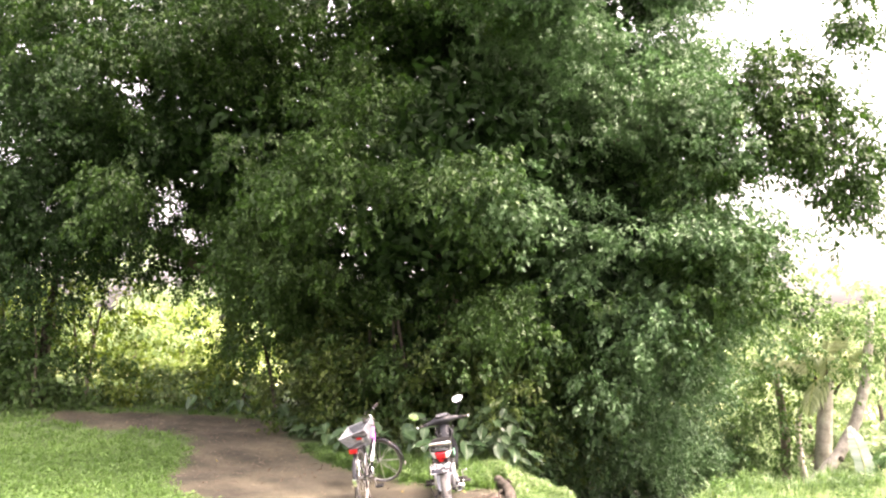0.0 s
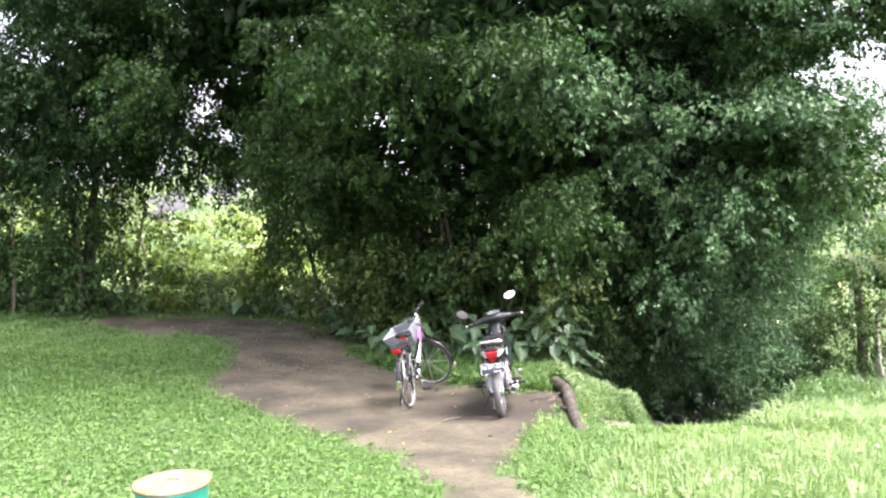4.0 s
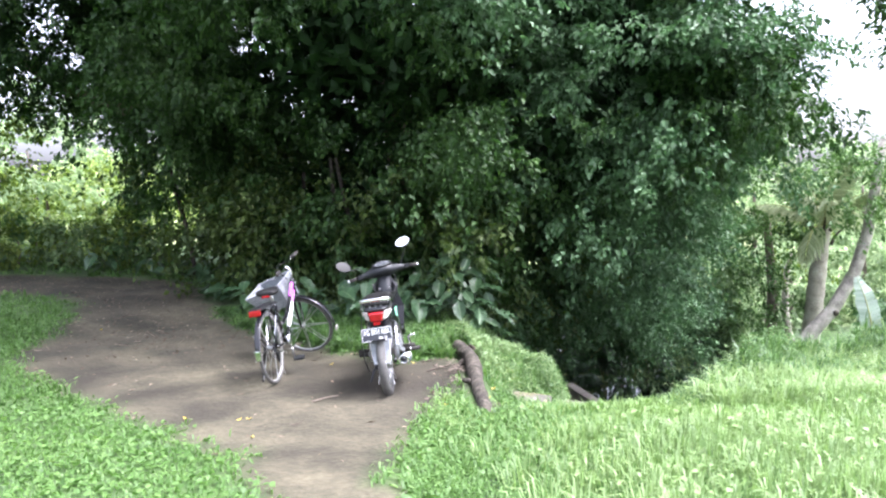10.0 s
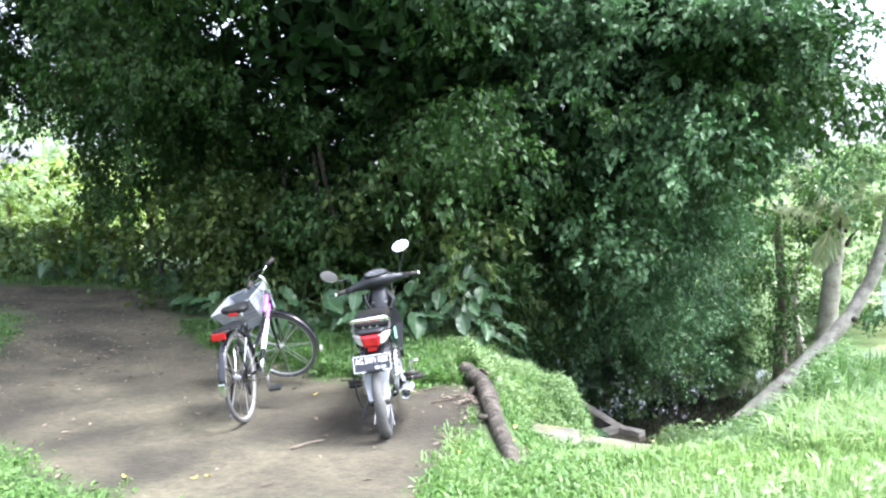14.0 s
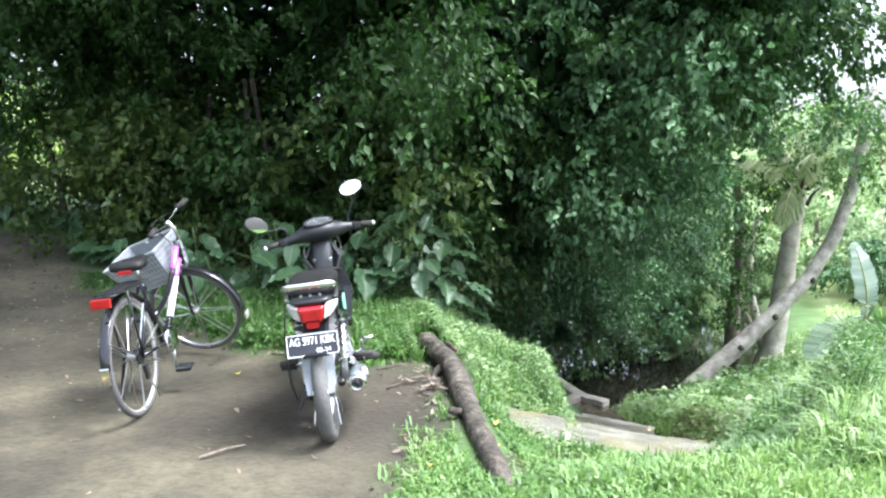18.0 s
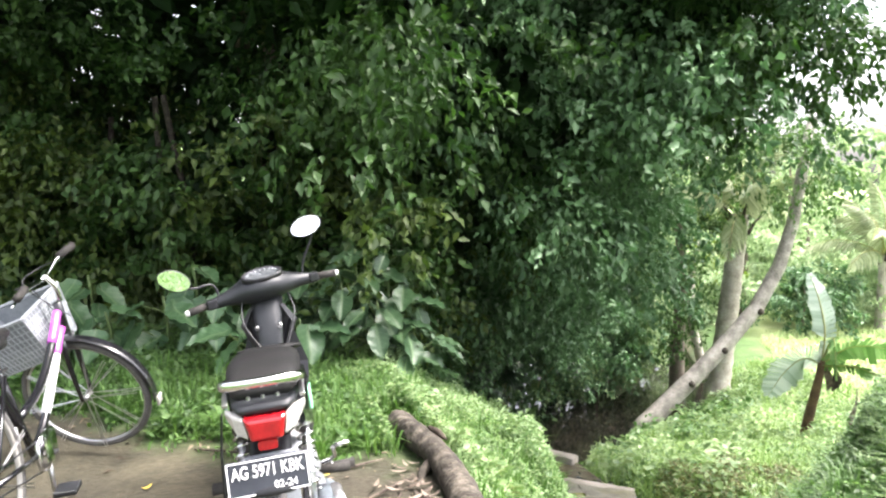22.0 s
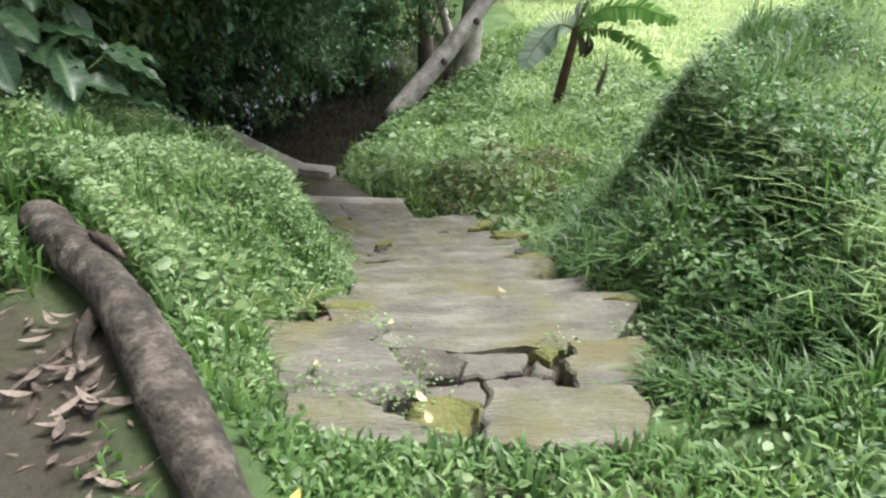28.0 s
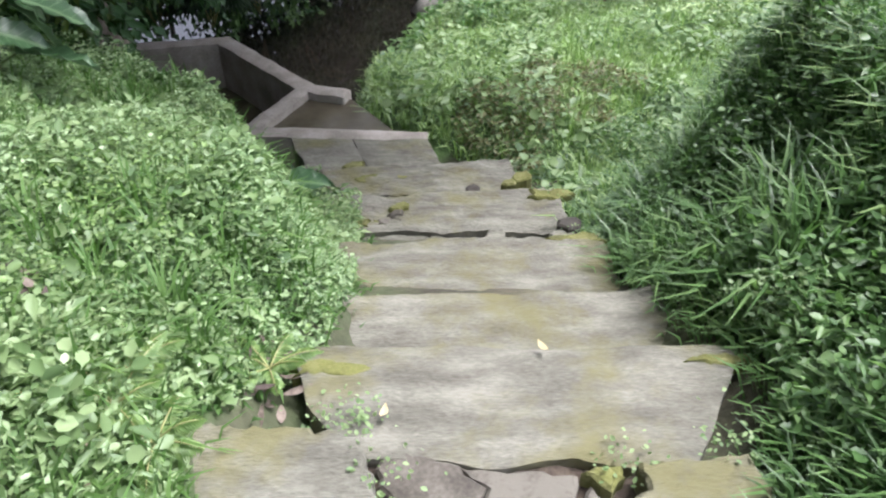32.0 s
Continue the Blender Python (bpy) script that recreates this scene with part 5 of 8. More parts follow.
for k, (x0, y0, z0, ln) in enumerate([(0.2, -0.14, 1.12, 0.34), (0.26, -0.22, 1.08, 0.3), (0.44, -0.4, 0.85, 0.7), (0.46, -0.36, 0.6, 0.4)]):
    V, F, rr = [], [], random.Random(400 + k)
    for i in range(9):
        t = i / 8
        w = (0.055 if k < 2 else 0.018) * math.sin(math.pi * (0.12 + 0.85 * t)) * rr.uniform(0.7, 1.2)
        cx, cy, cz = x0 + 0.03 * math.sin(3 * t + k), y0 + 0.03 * math.cos(4 * t + k), z0 - ln * t
        V += [(cx - w * 0.7, cy + w * 0.7, cz), (cx, cy + 0.015, cz + 0.01), (cx + w * 0.7, cy - w * 0.7, cz - 0.02)]
    for i in range(8):
        F += [(3 * i, 3 * i + 1, 3 * i + 4, 3 * i + 3), (3 * i + 1, 3 * i + 2, 3 * i + 5, 3 * i + 4)]
    solid("dead_leaf", V, F, M_DRY, ban, "withered hanging leaf")

ban.scale = (1.18, 1.18, 1.18)

M_FAN = leaf_material("fan_palm_leaf", [(0.014, 0.034, 0.014), (0.03, 0.062, 0.028), (0.06, 0.1, 0.05)], rough=0.35, through_light=0.15)


def fan_palm(x, y, z, n, seed, size=0.42):
    rr = random.Random(seed)
    p = thing("fan_palm", x, y, z, "dark fan palm with fingered leaves at the stream bank", "palm", "fan palms")
    for k in range(n):
        a, h = rr.uniform(-2.6, -0.4), rr.uniform(0.5, 1.3)
        tip = Vector((math.cos(a) * 0.7, math.sin(a) * 0.7, h))
        st = part("stalk", tube(curve_pts([(0, 0, 0), tip * 0.5 + Vector((0, 0, 0.25)), tip], 6), 0.012, 5), M_RIB, p, smooth=True)
        m = 15
        an = np.linspace(-1.35, 1.35, m)
        out = unit(np.array([[math.cos(a), math.sin(a), -0.35]]))
        side = unit(np.cross(out, [[0, 0, 1.0]]))
        D = out * np.cos(an)[:, None] + side * np.sin(an)[:, None]
        N = np.repeat(np.cross(side, out), m, 0)
        V, F = leaf_mesh(np.repeat(np.array([tip]), m, 0), D, N, np.full(m, size) * rng.uniform(0.85, 1.05, m), np.full(m, 0.06), fold=0.3, droop=0.3)
        solid("fan_leaf", V, F, M_FAN, p)


for i, (x, y, z, n) in enumerate([(4.1, 19.8, -3.8, 6), (5.0, 20.2, -3.9, 5), (3.3, 19.5, -3.6, 6), (5.8, 20.6, -3.6, 4)]):
    fan_palm(x, y, z, n, 30 + i)

M_FERN = leaf_material("fern_leaf", [(0.09, 0.16, 0.045), (0.15, 0.24, 0.07), (0.24, 0.33, 0.12)], rough=0.5)
for i, (x, y) in enumerate([(1.23, 10.19), (1.22, 9.96), (1.17, 10.05), (1.57, 10.27)]):
    rr = random.Random(60 + i)
    p = thing("fern", x, y, float(ground_z(x, y)) + 0.06, "small feathery light green fern on the bank", "fern", "ferns")
    for k in range(7):
        frond(rr.uniform(0.12, 0.2), rr.uniform(0.35, 0.6), 16, 0.04, M_FERN, p, pose(0, 0, 0, 0, 0, 360 * k / 7 + rr.uniform(-20, 20)) @ pose(0, 0, 0, rr.uniform(0, 25), 0, 0), drop=0.1, wide=0.012, rib_r=0.003)

# ---- vehicle materials ----
M_BLACK = material("black_plastic", [(0.012, 0.012, 0.014), (0.022, 0.022, 0.025)], scale=6, fine=90, rough=0.35, bump=0.05, spec=0.35)
M_PAINT = material("black_paint", [(0.008, 0.008, 0.01), (0.014, 0.014, 0.016)], scale=5, rough=0.16, bump=0, coat=0.6)
M_GREYP = material("grey_plastic", [(0.011, 0.012, 0.014), (0.022, 0.024, 0.027)], scale=6, fine=120, rough=0.42, bump=0.08, spec=0.35)
M_FLAP = material("grey_mudflap", [(0.16, 0.172, 0.19), (0.26, 0.275, 0.3)], scale=9, fine=60, rough=0.5, bump=0.05)
M_RUBBER = material("tyre_rubber", [(0.016, 0.015, 0.014), (0.04, 0.036, 0.032)], scale=10, fine=80, rough=0.85, bump=0.3)
M_TYREGREY = material("dusty_tyre", [(0.07, 0.068, 0.065), (0.13, 0.125, 0.12)], scale=9, fine=70, rough=0.85, bump=0.4)
M_STEEL = material("steel", [(0.45, 0.45, 0.46), (0.62, 0.62, 0.63)], scale=12, fine=100, rough=0.3, bump=0.03, metal=1.0)
M_CHROME = material("chrome", [(0.75, 0.75, 0.76), (0.85, 0.85, 0.86)], scale=5, rough=0.08, bump=0, metal=1.0)
M_ALU = material("cast_alloy", [(0.32, 0.32, 0.33), (0.5, 0.5, 0.5)], scale=14, fine=90, rough=0.45, bump=0.1, metal=0.9)
M_MUFF = material("dull_muffler", [(0.11, 0.13, 0.15), (0.19, 0.215, 0.24)], scale=8, fine=60, rough=0.6, bump=0.08, metal=0.15)
M_RIMW = material("pale_rim", [(0.28, 0.27, 0.25), (0.42, 0.41, 0.38)], scale=8, fine=60, rough=0.4, bump=0.03)
M_RED = material("red_lens", [(0.2, 0.004, 0.008), (0.36, 0.009, 0.013)], scale=26, fine=120, rough=0.14, bump=0.1, bump_scale=90, coat=0.5)
M_LENS = material("clear_lens", [(0.3, 0.29, 0.27), (0.55, 0.53, 0.5)], scale=18, fine=90, rough=0.12, bump=0.15, bump_scale=80, coat=0.5)
M_SEAT = material("black_vinyl", [(0.008, 0.008, 0.0085), (0.02, 0.0195, 0.019)], scale=7, fine=160, rough=0.5, bump=0.15, spec=0.2)
M_WHITE = material("white_paint", [(0.72, 0.72, 0.72), (0.84, 0.84, 0.83)], scale=8, rough=0.35, bump=0.02)
M_PURPLE = material("purple_paint", [(0.42, 0.07, 0.42), (0.6, 0.14, 0.58)], scale=9, rough=0.25, bump=0, coat=0.4)
M_BASKET = material("grey_basket_plastic", [(0.27, 0.287, 0.305), (0.4, 0.417, 0.435)], scale=9, rough=0.45, bump=0.03)
M_PLATE = material("plate_black", [(0.02, 0.022, 0.03), (0.035, 0.038, 0.048)], scale=8, rough=0.4, bump=0.04)
M_DIAL = material("dial_glass", [(0.05, 0.055, 0.06), (0.1, 0.105, 0.11)], scale=30, rough=0.2, bump=0, coat=0.5)
M_MIRROR = bpy.data.materials.new("mirror_glass")
M_MIRROR.use_nodes = True
mb = M_MIRROR.node_tree.nodes["Principled BSDF"]
mb.inputs["Base Color"].default_value, mb.inputs["Metallic"].default_value, mb.inputs["Roughness"].default_value = (0.92, 0.93, 0.93, 1), 1.0, 0.02
M_STICK = material("green_sticker", [(0.05, 0.35, 0.2), (0.4, 0.75, 0.55)], scale=14, rough=0.3, bump=0)


def spin_about_x(a):
    return Matrix.Rotation(a, 4, "X")


def wheel(parent, name, c, R, tr, rim_mat, tyre_mat, n, m=None, flat=0.9, hub_r=0.03, hub_w=0.05, label=""):
    """A spoked wheel about the x axis: the rim is the wheel, its tyre, hub and spokes hang on it."""
    rim = part(name, hoop((0, 0, 0), R - tr * 1.75, tr * 0.45, 48, 8, flat=1.3), rim_mat, parent, label, smooth=True)
    rim.matrix_basis = (m or Matrix()) @ Matrix.Translation(c)
    part("tyre", hoop((0, 0, 0), R - tr, tr, 56, 12, flat=flat), tyre_mat, rim, smooth=True)
    part("hub", tube([(-hub_w, 0, 0), (-hub_w * 0.9, 0, 0), (hub_w * 0.9, 0, 0), (hub_w, 0, 0)], [hub_r * 0.6, hub_r, hub_r, hub_r * 0.6], 14), M_ALU, rim, smooth=True)
    first = None
    for k in range(n):
        sg = 1 if k % 2 else -1
        t = spin_about_x(2 * math.pi * k / n) @ Matrix.Rotation(0.10 * sg, 4, "Y") @ Matrix.Rotation(0.22 * (1 if k % 4 < 2 else -1), 4, "X")
        if first is None:
            first = part("spoke", tube([(0, 0, hub_r * 0.6), (0, 0, R - tr * 1.9)], 0.0022, 5), M_STEEL, rim)
            first.matrix_basis = Matrix.Translation((hub_w * 0.7 * sg, 0, 0)) @ t
        else:
            o = new("spoke", first.data)
            o.parent = rim
            o.matrix_basis = Matrix.Translation((hub_w * 0.7 * sg, 0, 0)) @ t
    return rim


# ---- motorcycle ----
moto = new("motorcycle")
moto.matrix_world = pose(0.072, 8.828, -0.612, 0, 0, -2.9) @ pose(0, 0, 0, 0, -7.3, 0)
tagged(moto, "black underbone motorcycle with a red tail light, on its side stand", "motorcycle")
wheel(moto, "rear_wheel", (0, 0, 0.285), 0.285, 0.042, M_STEEL, M_TYREGREY, 24, hub_r=0.06, hub_w=0.06)
STEER = Matrix.Translation((0, 0.98, 0.9)) @ Matrix.Rotation(radians(13.3), 4, Vector((0, -0.45, 0.9)).normalized()) @ Matrix.Translation((0, -0.98, -0.9))
wheel(moto, "front_wheel", (0, 1.22, 0.275), 0.275, 0.036, M_STEEL, M_RUBBER, 24, m=STEER, hub_r=0.05)
for sg in (-1, 1):
    set_in(part("fork_leg", tube([(0.075 * sg, 1.22, 0.275), (0.075 * sg, 1.02, 0.78)], [0.022, 0.026], 10), M_BLACK, moto, smooth=True), STEER)
    part("swingarm", tube([(0.085 * sg, 0.5, 0.3), (0.085 * sg, 0.0, 0.285)], 0.018, 8), M_BLACK, moto, smooth=True)
    sh = part("shock_absorber", tube([(0.105 * sg, 0.03, 0.3), (0.11 * sg, 0.2, 0.62)], [0.017, 0.017], 10), M_STEEL, moto, smooth=True)
    coil = [(0.1075 * sg + 0.028 * math.cos(a), 0.06 + 0.125 * a / 50 + 0.026 * math.sin(a) * 0.9, 0.37 + 0.23 * a / 50 - 0.012 * math.sin(a)) for a in np.linspace(0, 50, 110)]
    part("spring", tube(coil, 0.0055, 5), M_CHROME, sh, smooth=True)
set_in(part("front_fender", hoop((0, 1.22, 0.275), 0.315, 0.03, 20, 8, radians(10), radians(165), flat=2.2), M_PAINT, moto, smooth=True), STEER)
# tail
part("rear_fender", hoop((0, 0.02, 0.29), 0.335, 0.010, 18, 8, radians(75), radians(140), flat=6.5), M_BLACK, moto, smooth=True)
part("mudflap", loft([[(-0.078, -0.15, 0.60), (0.078, -0.15, 0.60), (0.078, -0.135, 0.60), (-0.078, -0.135, 0.60)], [(-0.076, -0.20, 0.42), (0.076, -0.20, 0.42), (0.076, -0.185, 0.42), (-0.076, -0.185, 0.42)], [(-0.062, -0.25, 0.325), (0.062, -0.25, 0.325), (0.062, -0.235, 0.325), (-0.062, -0.235, 0.325)]]), M_FLAP, moto, "grey rear mudflap")
part("flap_stripe", box(0.075, 0.004, 0.018, pose(0, -0.252, 0.335, -28, 0, 0), 0.004), M_WHITE, moto)
tail = part("tail_cover", loft([oval(0.35, 0, 0.66, 0.105, 0.07), oval(0.1, 0, 0.69, 0.108, 0.06), oval(-0.1, 0, 0.695, 0.098, 0.05), oval(-0.16, 0, 0.69, 0.085, 0.042)]), M_PAINT, moto, smooth=True)
def ring4(y, w0, w1, z0, z1, x=0.0):
    """A tapered frame at y: half width w0 at the foot z0, w1 at the top z1."""
    return [(x - w1, y, z1), (x + w1, y, z1), (x + w0, y, z0), (x - w0, y, z0)]


lamp = part("tail_light", loft([ring4(-0.12, 0.052, 0.066, 0.665, 0.738), ring4(-0.19, 0.05, 0.064, 0.66, 0.735), ring4(-0.205, 0.04, 0.054, 0.668, 0.726)]), M_RED, moto, "red tail light lens")
md = lamp.modifiers.new("round", "BEVEL")
md.width, md.segments = 0.006, 2
part("lower_lens", loft([oval(-0.14, 0, 0.65, 0.034, 0.018, p=5), oval(-0.195, 0, 0.646, 0.03, 0.015, p=5)]), M_RED, lamp)
for sg in (-1, 1):
    lens = part("turn_signal", loft([[(0.066 * sg, -0.185, 0.735), (0.053 * sg, -0.185, 0.664), (0.053 * sg, -0.12, 0.66), (0.066 * sg, -0.12, 0.74)], [(0.1 * sg, -0.155, 0.738), (0.09 * sg, -0.155, 0.676), (0.09 * sg, -0.1, 0.672), (0.1 * sg, -0.1, 0.742)], [(0.128 * sg, -0.09, 0.737), (0.12 * sg, -0.09, 0.708), (0.12 * sg, -0.05, 0.702), (0.128 * sg, -0.05, 0.74)]]), M_LENS, moto, "clear turn signal lens")
    md = lens.modifiers.new("round", "BEVEL")
    md.width, md.segments = 0.008, 2
part("lamp_cowl", loft([oval(0.0, 0, 0.752, 0.112, 0.022, p=4), oval(-0.12, 0, 0.756, 0.1, 0.018, p=4), oval(-0.175, 0, 0.752, 0.075, 0.01, p=4)]), M_GREYP, moto, smooth=True)
for x in (-0.045, 0.0, 0.045):
    part("bolt", tube([(x, -0.12, 0.77), (x, -0.12, 0.782)], [0.007, 0.006], 8), M_STEEL, moto)
rail = curve_pts([(-0.11, 0.14, 0.775), (-0.122, 0.0, 0.8), (-0.112, -0.13, 0.818), (0.0, -0.16, 0.822), (0.112, -0.13, 0.818), (0.122, 0.0, 0.8), (0.11, 0.14, 0.775)], 36)
bm = tube(rail, 0.011, 10)
for v in bm.verts:
    v.co.z = 0.8 + (v.co.z - 0.8) * 1.5
part("grab_rail", bm, M_CHROME, moto, "broad chrome grab rail", smooth=True)
for sg in (-1, 1):
    part("rail_bracket", box(0.018, 0.09, 0.012, pose(0.12 * sg, -0.06, 0.772, 20, 0, 0), 0.003), M_STEEL, moto)
part("seat", loft([oval(-0.11, 0, 0.785, 0.085, 0.022), oval(-0.07, 0, 0.8, 0.112, 0.036), oval(0.1, 0, 0.81, 0.124, 0.044), oval(0.26, 0, 0.797, 0.122, 0.048), oval(0.37, 0, 0.758, 0.106, 0.045), oval(0.48, 0, 0.728, 0.078, 0.036), oval(0.55, 0, 0.715, 0.045, 0.018)]), M_SEAT, moto, "black vinyl bench seat", smooth=True)
part("rain_cover", loft([oval(0.32, 0, 0.822, 0.09, 0.006), oval(0.37, 0.015, 0.812, 0.122, 0.014), oval(0.42, 0.0, 0.795, 0.115, 0.018), oval(0.47, -0.01, 0.772, 0.07, 0.01)]), M_SEAT, moto, "folded black cloth on the seat", smooth=True)
for sg in (-1, 1):
    part("side_cover", loft([[(0.115 * sg, -0.02, 0.70), (0.118 * sg, -0.02, 0.64), (0.10 * sg, -0.02, 0.64), (0.10 * sg, -0.02, 0.70)], [(0.142 * sg, 0.2, 0.725), (0.142 * sg, 0.2, 0.56), (0.11 * sg, 0.2, 0.56), (0.11 * sg, 0.2, 0.725)], [(0.13 * sg, 0.5, 0.70), (0.13 * sg, 0.48, 0.42), (0.09 * sg, 0.48, 0.42), (0.09 * sg, 0.5, 0.70)]]), M_PAINT, moto, "glossy black side cover")
    part("sticker", loft([[(0.139 * sg, 0.06, 0.715), (0.141 * sg, 0.06, 0.655), (0.137 * sg, 0.06, 0.655), (0.136 * sg, 0.06, 0.715)], [(0.1465 * sg, 0.17, 0.715), (0.148 * sg, 0.15, 0.63), (0.142 * sg, 0.15, 0.63), (0.141 * sg, 0.17, 0.715)]]), M_STICK, moto, "green and white sticker")
part("frame_tube", loft([oval(0.55, 0, 0.62, 0.06, 0.08), oval(0.75, 0, 0.52, 0.05, 0.06), oval(0.92, 0, 0.62, 0.05, 0.09), oval(0.99, 0, 0.80, 0.045, 0.06)]), M_BLACK, moto, smooth=True)
# leg shield and front
part("leg_shield", loft([[(-0.13, 0.9, 0.42), (0.13, 0.9, 0.42), (0.13, 0.94, 0.42), (-0.13, 0.94, 0.42)], [(-0.15, 0.97, 0.6), (0.15, 0.97, 0.6), (0.14, 1.01, 0.6), (-0.14, 1.01, 0.6)], [(-0.1, 0.99, 0.76), (0.1, 0.99, 0.76), (0.09, 1.06, 0.76), (-0.09, 1.06, 0.76)], [(-0.08, 1.0, 0.86), (0.08, 1.0, 0.86), (0.07, 1.08, 0.86), (-0.07, 1.08, 0.86)]]), M_BLACK, moto)
part("inner_cowl", loft([oval(0.84, 0, 0.66, 0.05, 0.05), oval(0.88, 0, 0.74, 0.055, 0.075), oval(0.93, 0, 0.83, 0.062, 0.075), oval(0.97, 0, 0.9, 0.075, 0.05)]), M_GREYP, moto, smooth=True)
for sg in (-1, 1):
    part("knee_panel", loft([[(0.06 * sg, 0.93, 0.88), (0.075 * sg, 0.95, 0.88), (0.07 * sg, 0.99, 0.88), (0.055 * sg, 0.98, 0.88)], [(0.1 * sg, 0.93, 0.8), (0.125 * sg, 0.96, 0.8), (0.115 * sg, 1.0, 0.8), (0.09 * sg, 0.99, 0.8)], [(0.05 * sg, 0.9, 0.68), (0.07 * sg, 0.92, 0.68), (0.07 * sg, 0.97, 0.68), (0.05 * sg, 0.96, 0.68)]]), M_BLACK, moto, "black plastic knee panel")
    part("cowl_bolt", tube([(0.05 * sg, 0.868, 0.8), (0.05 * sg, 0.858, 0.796)], [0.011, 0.009], 10), M_STEEL, moto)
part("battery_cover", box(0.09, 0.05, 0.07, pose(0, 0.74, 0.69, -30, 0, 0), 0.012), M_ALU, moto, "bright metal bracket in front of the seat")
part("cable", tube(curve_pts([(0.1, 0.93, 0.93), (0.12, 0.85, 0.85), (0.07, 0.75, 0.72), (0.04, 0.7, 0.6)], 12), 0.0035, 6), M_BLACK, moto, smooth=True)
part("cable", tube(curve_pts([(-0.1, 0.93, 0.93), (-0.1, 0.84, 0.83), (-0.03, 0.76, 0.72), (0.02, 0.7, 0.62)], 12), 0.0035, 6), M_BLACK, moto, smooth=True)
part("badge", box(0.07, 0.004, 0.03, pose(0, 0.712, 0.722, -30, 0, 0), 0.002), M_WHITE, moto, "small pale warning label")
def bar_ring(x, cy, cz, ry, rz, n=20):
    return [(x, cy + ry * math.cos(2 * math.pi * i / n), cz + rz * math.sin(2 * math.pi * i / n)) for i in range(n)]


half = [(0.255, 0.972, 0.944, 0.017, 0.018), (0.24, 0.974, 0.945, 0.022, 0.022), (0.17, 0.978, 0.952, 0.034, 0.032), (0.12, 0.978, 0.958, 0.056, 0.045), (0.085, 0.976, 0.964, 0.084, 0.058), (0.04, 0.974, 0.968, 0.1, 0.066)]
cowl = set_in(part("handlebar_cowl", loft([bar_ring(-x, *r) for x, *r in half] + [bar_ring(x, *r) for x, *r in half[::-1]]), M_GREYP, moto, "dark grey handlebar cover", smooth=True), STEER)
for sg in (-1, 1):
    part("switch_block", box(0.045, 0.055, 0.042, pose(0.232 * sg, 0.972, 0.948), 0.008), M_BLACK, cowl)
    part("cowl_screw", tube([(0.1 * sg, 0.925, 0.94), (0.1 * sg, 0.918, 0.938)], [0.006, 0.005], 8), M_STEEL, cowl)


def disc(rx, ry, zs, m):
    bm = loft([[(rx * k * math.cos(a), ry * k * math.sin(a), z) for a in [2 * math.pi * i / 32 for i in range(32)]] for k, z in zs])
    bm.transform(m)
    return bm


DIALAT = pose(0, 0.925, 1.026, 26, 0, 0)
dial = set_in(part("speedometer", disc(0.088, 0.046, ((1.06, -0.02), (1.04, 0.006), (0.98, 0.01), (0.9, 0.004)), DIALAT), M_BLACK, moto, "oval speedometer under a clear cover", smooth=True), STEER)
part("dial_face", disc(0.078, 0.039, ((1.0, 0.004), (0.98, 0.0075)), DIALAT), M_DIAL, dial)
for k in range(9):
    a = math.pi * (0.08 + 0.84 * k / 8)
    part("dial_mark", box(0.003, 0.009, 0.002, DIALAT @ Matrix.Translation((0.066 * math.cos(a), 0.03 * math.sin(a) - 0.006, 0.0085)) @ Matrix.Rotation(a - math.pi / 2, 4, "Z"), 0), M_BASKET, dial)
part("needle", box(0.003, 0.034, 0.002, DIALAT @ Matrix.Translation((-0.02, 0.0, 0.0095)) @ Matrix.Rotation(0.9, 4, "Z"), 0), M_BASKET, dial)
for sg in (-1, 1):
    g = set_in(part("grip", tube([(0.24 * sg, 0.98, 0.945), (0.335 * sg, 0.955, 0.94)], [0.017, 0.017], 12), M_RUBBER, moto, smooth=True), STEER)
    part("bar_end", tube([(0.333 * sg, 0.956, 0.94), (0.348 * sg, 0.952, 0.939)], [0.014, 0.012], 12), M_WHITE, g, "white bar end", smooth=True)
    set_in(part("brake_lever", tube(curve_pts([(0.22 * sg, 1.0, 0.94), (0.28 * sg, 1.03, 0.935), (0.34 * sg, 1.02, 0.93)], 6), 0.006, 6), M_STEEL, moto, smooth=True), STEER)
    mx_, mz_ = (0.25, 1.17) if sg > 0 else (-0.36, 1.075)
    st = set_in(part("mirror", tube(curve_pts([(0.19 * sg, 0.99, 0.965), (0.21 * sg, 0.995, 1.03), ((mx_ + 0.02 if sg > 0 else -0.29), 0.98, mz_ - 0.04), (mx_, 0.97, mz_)], 10), 0.0055, 7), M_BLACK, moto, smooth=True), STEER)
    q = pose(mx_, 0.96, mz_ + 0.015, 78 if sg > 0 else 90, 0, -6 * sg) @ Matrix.Rotation(radians(12 if sg > 0 else -32), 4, "Z")
    bm = loft([[(0.075 * k * math.cos(a), 0.046 * k * math.sin(a), z) for a in [2 * math.pi * i / 24 for i in range(24)]] for k, z in ((0.7, -0.02), (0.95, -0.012), (1.0, 0.0))])
    bm.transform(q)
    sh = part("mirror_shell", bm, M_BLACK, st, smooth=True)
    bm = loft([[(0.07 * k * math.cos(a), 0.042 * k * math.sin(a), z) for a in [2 * math.pi * i / 24 for i in range(24)]] for k, z in ((1.0, 0.001), (0.995, 0.003))])
    bm.transform(q)
    part("mirror_glass", bm, M_MIRROR, st, "mirror reflecting the white sky")
